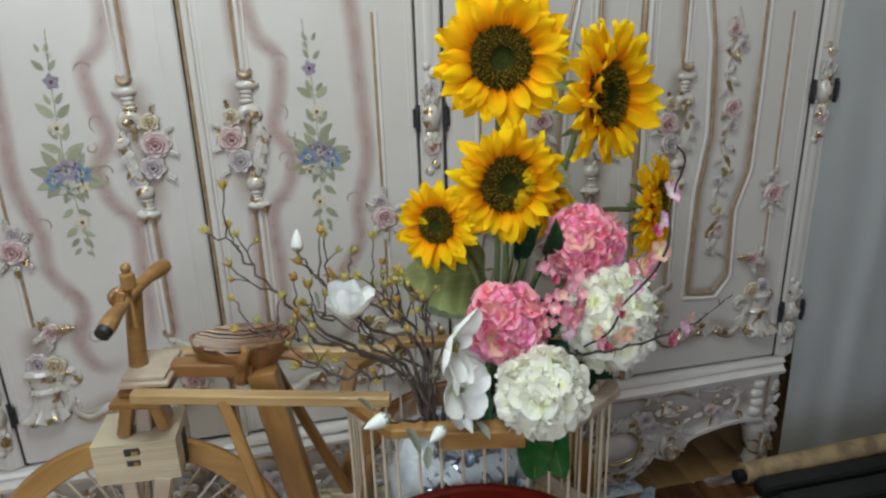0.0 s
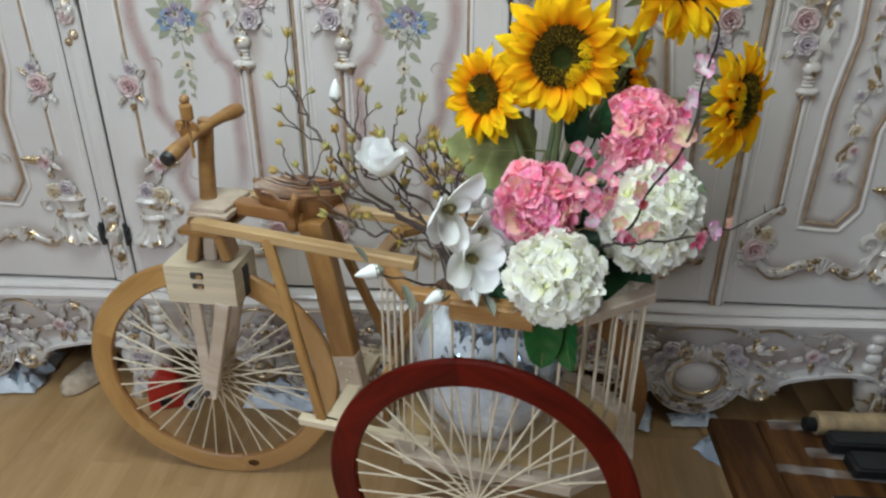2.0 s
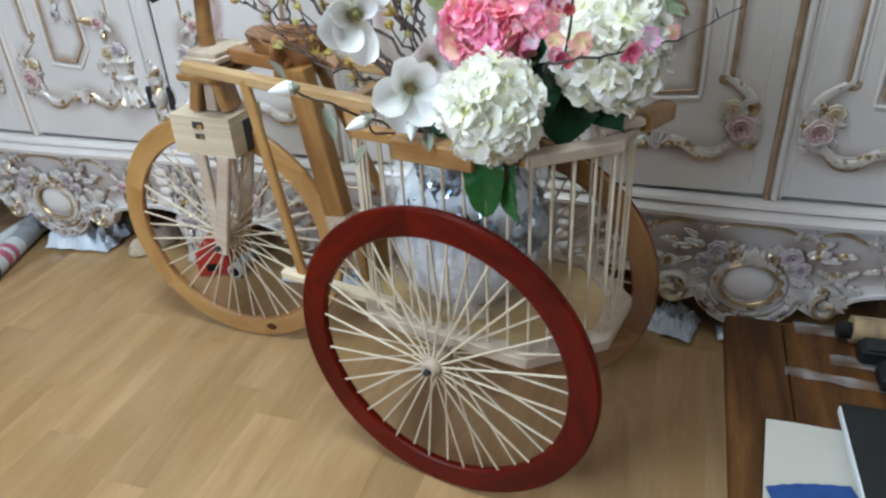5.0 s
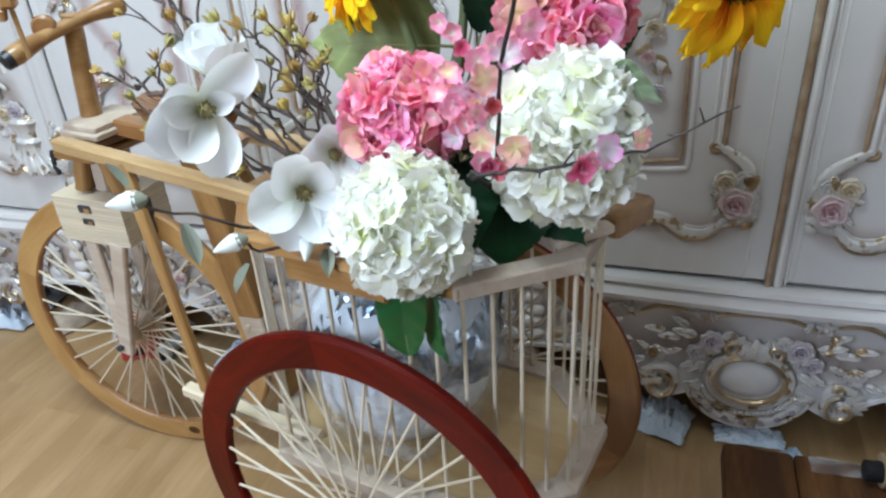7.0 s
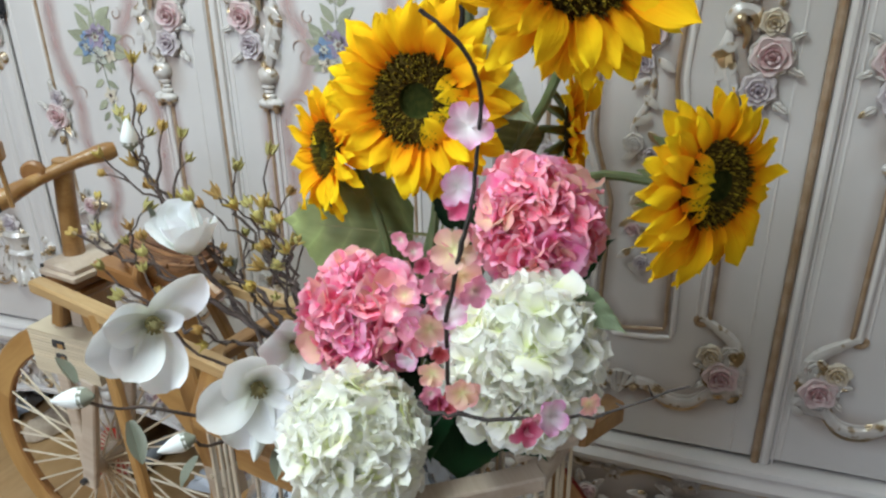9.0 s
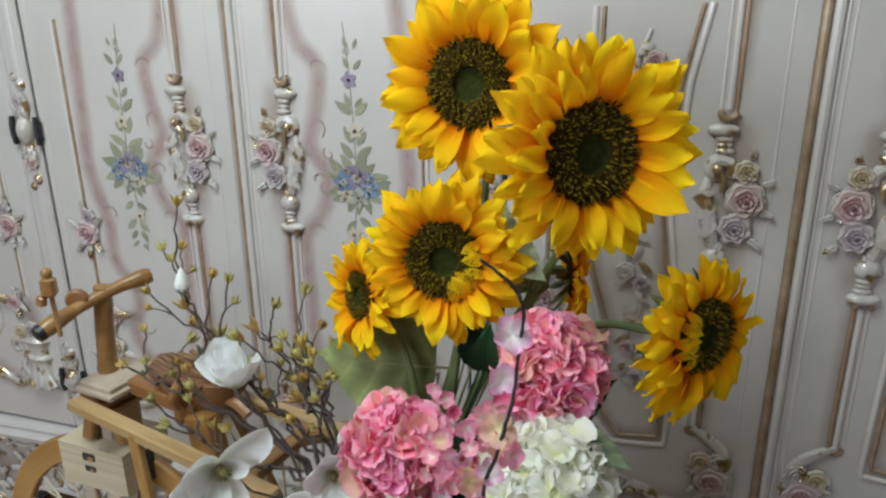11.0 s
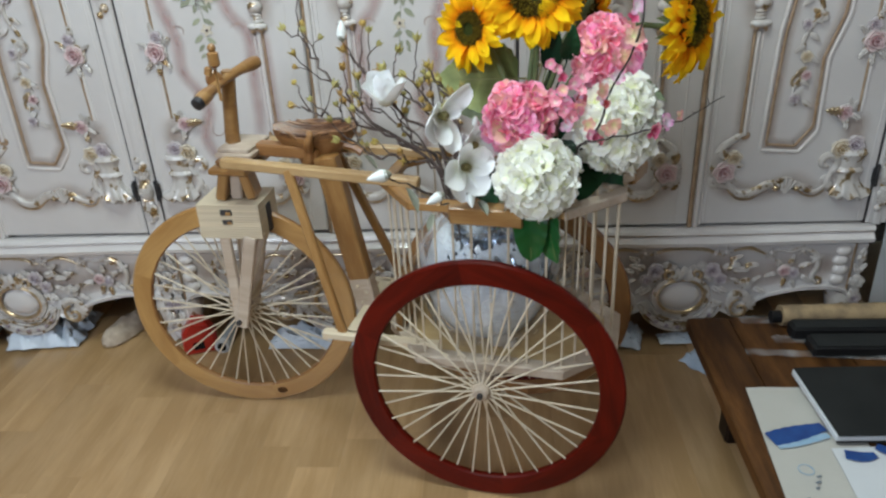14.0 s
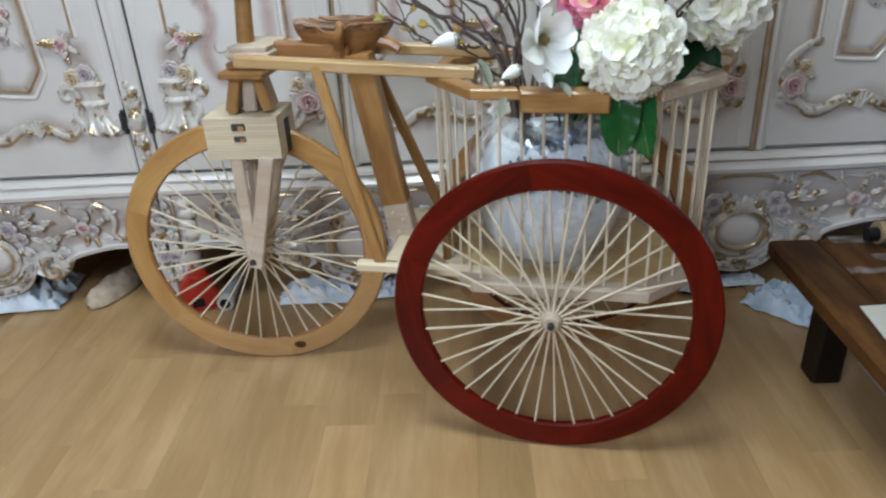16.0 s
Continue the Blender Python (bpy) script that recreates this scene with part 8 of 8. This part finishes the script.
# box leaning under the table edge
card = thing("printed_carton", pose(0.80, 0.66, 0, 0, 0, 82), "white printed carton lying under the low table", "carton")
bm = bmesh.new()
box(bm, (0.34, 0.12, 0.1), (0, -0.06, 0.05), bevel=0.003)
part("carton_body", bm, WHITE_PAPER, card)
for k in range(7):
    bm = bmesh.new()
    box(bm, (0.02 + 0.01 * (k % 3), 0.0008, 0.008 + 0.006 * (k % 2)), (-0.13 + 0.036 * k, 0.0006, 0.055 - 0.008 * (k % 2)), Matrix.Rotation(0.5 * (-1) ** k, 3, "Y"), 0.0003)
    part("print_bar", bm, BOOK, card)

# ---------------------------------------------------------------- things on the floor by the wardrobes
def bag(name, at, size, ang, material, label, seed, prints=0, lift=1.0):
    """A limp, crumpled plastic bag lying on the floor."""
    bm = bmesh.new()
    n = 30
    rows_t, rows = [], []
    w, d, h = size
    for i in range(n + 1):
        row = []
        for j in range(n + 1):
            u, v = 2 * i / n - 1, 2 * j / n - 1
            e = max(0.0, 1 - max(abs(u), abs(v)) ** 4)
            q = noise.noise(Vector((u * 2.4 + seed, v * 2.4, seed)))
            q2 = noise.noise(Vector((u * 6 + seed, v * 6, seed + 5)))
            edge = 1 + 0.12 * noise.noise(Vector((u * 3, v * 3, seed + 11)))
            row.append(Vector((u * w / 2 * edge, v * d / 2 * edge, max(0.003, h * e * (0.55 + 0.6 * q + 0.5 * q2 + 0.2 * noise.noise(Vector((u * 13 + seed, v * 11, seed + 2)))) * lift + 0.003))))
        rows.append(row)
    grid(bm, rows)
    bmesh.ops.recalc_face_normals(bm, faces=bm.faces[:])
    bmesh.ops.solidify(bm, geom=bm.faces[:], thickness=0.0025)
    zmin = min(v.co.z for v in bm.verts)
    bmesh.ops.translate(bm, verts=bm.verts[:], vec=(0, 0, -zmin))
    ob = thing(name, pose(at[0], at[1], 0, 0, 0, ang), label, "plastic bag")
    part("film", bm, material, ob)
    q = random.Random(seed)
    for k in range(prints):
        bm = bmesh.new()
        box(bm, (w * 0.09, d * 0.12, 0.0012), (-w * 0.3 + w * 0.11 * k, -d * 0.05 + d * 0.05 * (k % 2), h * 0.62), Matrix.Rotation(0.25, 3, "Y"), 0.0004)
        part("print_bar", bm, BAG_DARK, ob)
    return ob


bag("plastic_bag", (-1.1, 1.55), (0.22, 0.19, 0.08), 5, PLASTIC_BAG, "crumpled pale blue plastic bag under the wardrobe", 2, 4)
bag("plastic_bag", (0.62, 1.5), (0.12, 0.1, 0.05), -15, PLASTIC_BAG, "small crumpled plastic bag under the wardrobe", 5)
bag("plastic_bag", (0.87, 1.365), (0.14, 0.18, 0.055), 42, BLUE_BAG, "light blue plastic bag beside the table leg", 9, 1)
bag("plastic_sachet", (0.79, 1.49), (0.13, 0.05, 0.02), 2, PLASTIC_BAG, "flat plastic sachet by the wardrobe foot", 12)
bag("plastic_bag", (-0.28, 1.5), (0.24, 0.1, 0.05), 0, PLASTIC_BAG, "flattened pale plastic bag behind the wheel", 15)
bag("plastic_bag", (-0.12, 1.5), (0.1, 0.07, 0.04), 10, PLASTIC_BAG, "flattened pale plastic bag behind the strut", 17)

slip = thing("slipper", pose(-0.868, 1.545, 0, 0, 0, 68), "beige cloth slipper lying under the wardrobe arch", "slipper")
bm = bmesh.new()
rows = []
for i in range(13):
    t = i / 12
    w = 0.036 * (0.75 + 0.35 * math.sin(math.pi * (0.15 + 0.8 * t)))
    h = 0.05 * (0.55 + 0.5 * math.sin(math.pi * (0.3 + 0.5 * t))) * (1 - 0.3 * (1 - t))
    e = math.sqrt(max(0.05, 1 - (2 * t - 1) ** 6))
    rows.append([Vector((-0.09 + 0.18 * t, w * e * math.cos(a), 0.008 + max(0, h * e * math.sin(a)) * (1 + 0.4 * noise.noise(Vector((t * 7, a * 2, 2)))))) for a in [math.pi * k / 10 for k in range(11)]])
vs = grid(bm, rows)
bmesh.ops.recalc_face_normals(bm, faces=bm.faces[:])
bmesh.ops.solidify(bm, geom=bm.faces[:], thickness=0.003)
part("upper", bm, CLOTH, slip)
bm = bmesh.new()
prism(bm, [(-0.09 + 0.09 * (1 - math.cos(a)), 0.039 * math.sin(a)) for a in [2 * math.pi * k / 24 for k in range(24)]], 0.01, "z", 0.0, 0.002)
part("sole", bm, SHEATH, slip, "brown sole")

toy = thing("tape_dispenser", pose(-0.605, 1.46, 0, 0, 0, 20), "red plastic dispenser with a grey lens behind the front wheel", "dispenser")
bm = bmesh.new()
prism(bm, [(-0.045, 0.0), (0.05, 0.0), (0.052, 0.05), (0.03, 0.095), (-0.01, 0.11), (-0.042, 0.07)], 0.06, "y", -0.03, 0.008)
part("shell", bm, RED_PLASTIC, toy)
bm = bmesh.new()
box(bm, (0.03, 0.004, 0.022), (0.0, -0.032, 0.03), bevel=0.003)
part("cutter", bm, BLACK, toy, "black cutter slot")
cup = thing("torch", pose(-0.53, 1.47, 0.022, 0, 0, 0), "small grey plastic torch lying on the floor", "torch")
bm = bmesh.new()
tube(bm, [(0, -0.02, 0), (0, 0.09, 0.004)], [0.02, 0.015], 16)
part("barrel", bm, GREY_PLASTIC, cup)
bm = bmesh.new()
tube(bm, [(0, -0.034, 0), (0, -0.018, 0)], [0.0215, 0.0215], 16)
part("head", bm, WHITE_PAPER, cup, "pale torch head")
bm = bmesh.new()
tube(bm, [(0, -0.0345, 0), (0, -0.036, 0)], [0.014, 0.013], 14)
part("lens", bm, BLACK, cup, "dark lens")

tubes = thing("poster_roll", pose(-1.225, 1.29, 0, 0, 0, 107), "printed paper roll in pink, white and navy on the floor", "paper roll")
bm = bmesh.new()
tube(bm, [(-0.05, 0, 0.03), (0.3, 0, 0.03)], 0.03, 18)
part("paper_tube", bm, WHITE_PAPER, tubes)
for x0, x1, mt in ((-0.046, -0.02, NAVY), (0.02, 0.045, PINK_PRINT), (0.06, 0.08, PINK_PRINT), (0.12, 0.2, GREY_PLASTIC)):
    bm = bmesh.new()
    tube(bm, [(x0, 0, 0.0302), (x1, 0, 0.0302)], 0.0304, 18)
    part("printed_band", bm, mt, tubes)
r3 = thing("paper_roll", pose(-1.325, 1.3, 0, 0, 0, 93), "long plain white paper roll on the floor", "paper roll")
bm = bmesh.new()
tube(bm, [(-0.06, 0, 0.024), (0.27, 0, 0.024)], 0.024, 16)
part("paper_tube", bm, WHITE_PAPER, r3)
bm = bmesh.new()
tube(bm, [(-0.0605, 0, 0.024), (-0.058, 0, 0.024)], 0.017, 12)
part("core", bm, SHEATH, r3, "brown open core")
r2 = thing("paper_roll", pose(-1.185, 1.5, 0, 0, 0, 62), "short white paper roll under the wardrobe", "paper roll")
bm = bmesh.new()
tube(bm, [(-0.03, 0, 0.018), (0.12, 0, 0.018)], 0.018, 14)
part("paper_tube", bm, WHITE_PAPER, r2)
bm = bmesh.new()
tube(bm, [(-0.0305, 0, 0.018), (-0.028, 0, 0.018)], 0.011, 12)
part("core", bm, SHEATH, r2, "brown open core")

# ---------------------------------------------------------------- laminate strips
rf = random.Random(77)
FW = 0.1
STRIP = {}
for ln in (0.4, 0.55, 0.7):
    bm = bmesh.new()
    box(bm, (FW - 0.0001, ln - 0.0002, 0.008), (0, 0, -0.004), bevel=0.0002)
    STRIP[ln] = mesh("floor_strip", bm, LAMINATE, False)
near, far = [], []
x = X0
while x < X1 + 0.1:
    y = Y0 - rf.uniform(0, 0.4)
    while y < Y1:
        ln = rf.choice((0.4, 0.55, 0.7))
        c = (x + FW / 2, y + ln / 2, ln)
        if y < Y0 or y + ln > Y1 or x < X0 or x + FW > X1:
            y += ln
            continue
        (near if -1.05 < c[0] < 1.0 and 0.1 < c[1] < 1.75 else far).append(c)
        y += ln
    x += FW
near.sort(key=lambda c: abs(c[0]) + abs(c[1] - 0.8))
far += near[290:]
for cx, cy, ln in near[:290]:
    part("floor_strip", STRIP[ln], None, floor, m=pose(cx, cy, 0))
bm = bmesh.new()
for cx, cy, ln in far:
    box(bm, (FW - 0.0001, ln - 0.0002, 0.008), (cx, cy, -0.004), bevel=0.0002)
tagged(part("floor_strips", bm, LAMINATE, floor), kind="stuff")
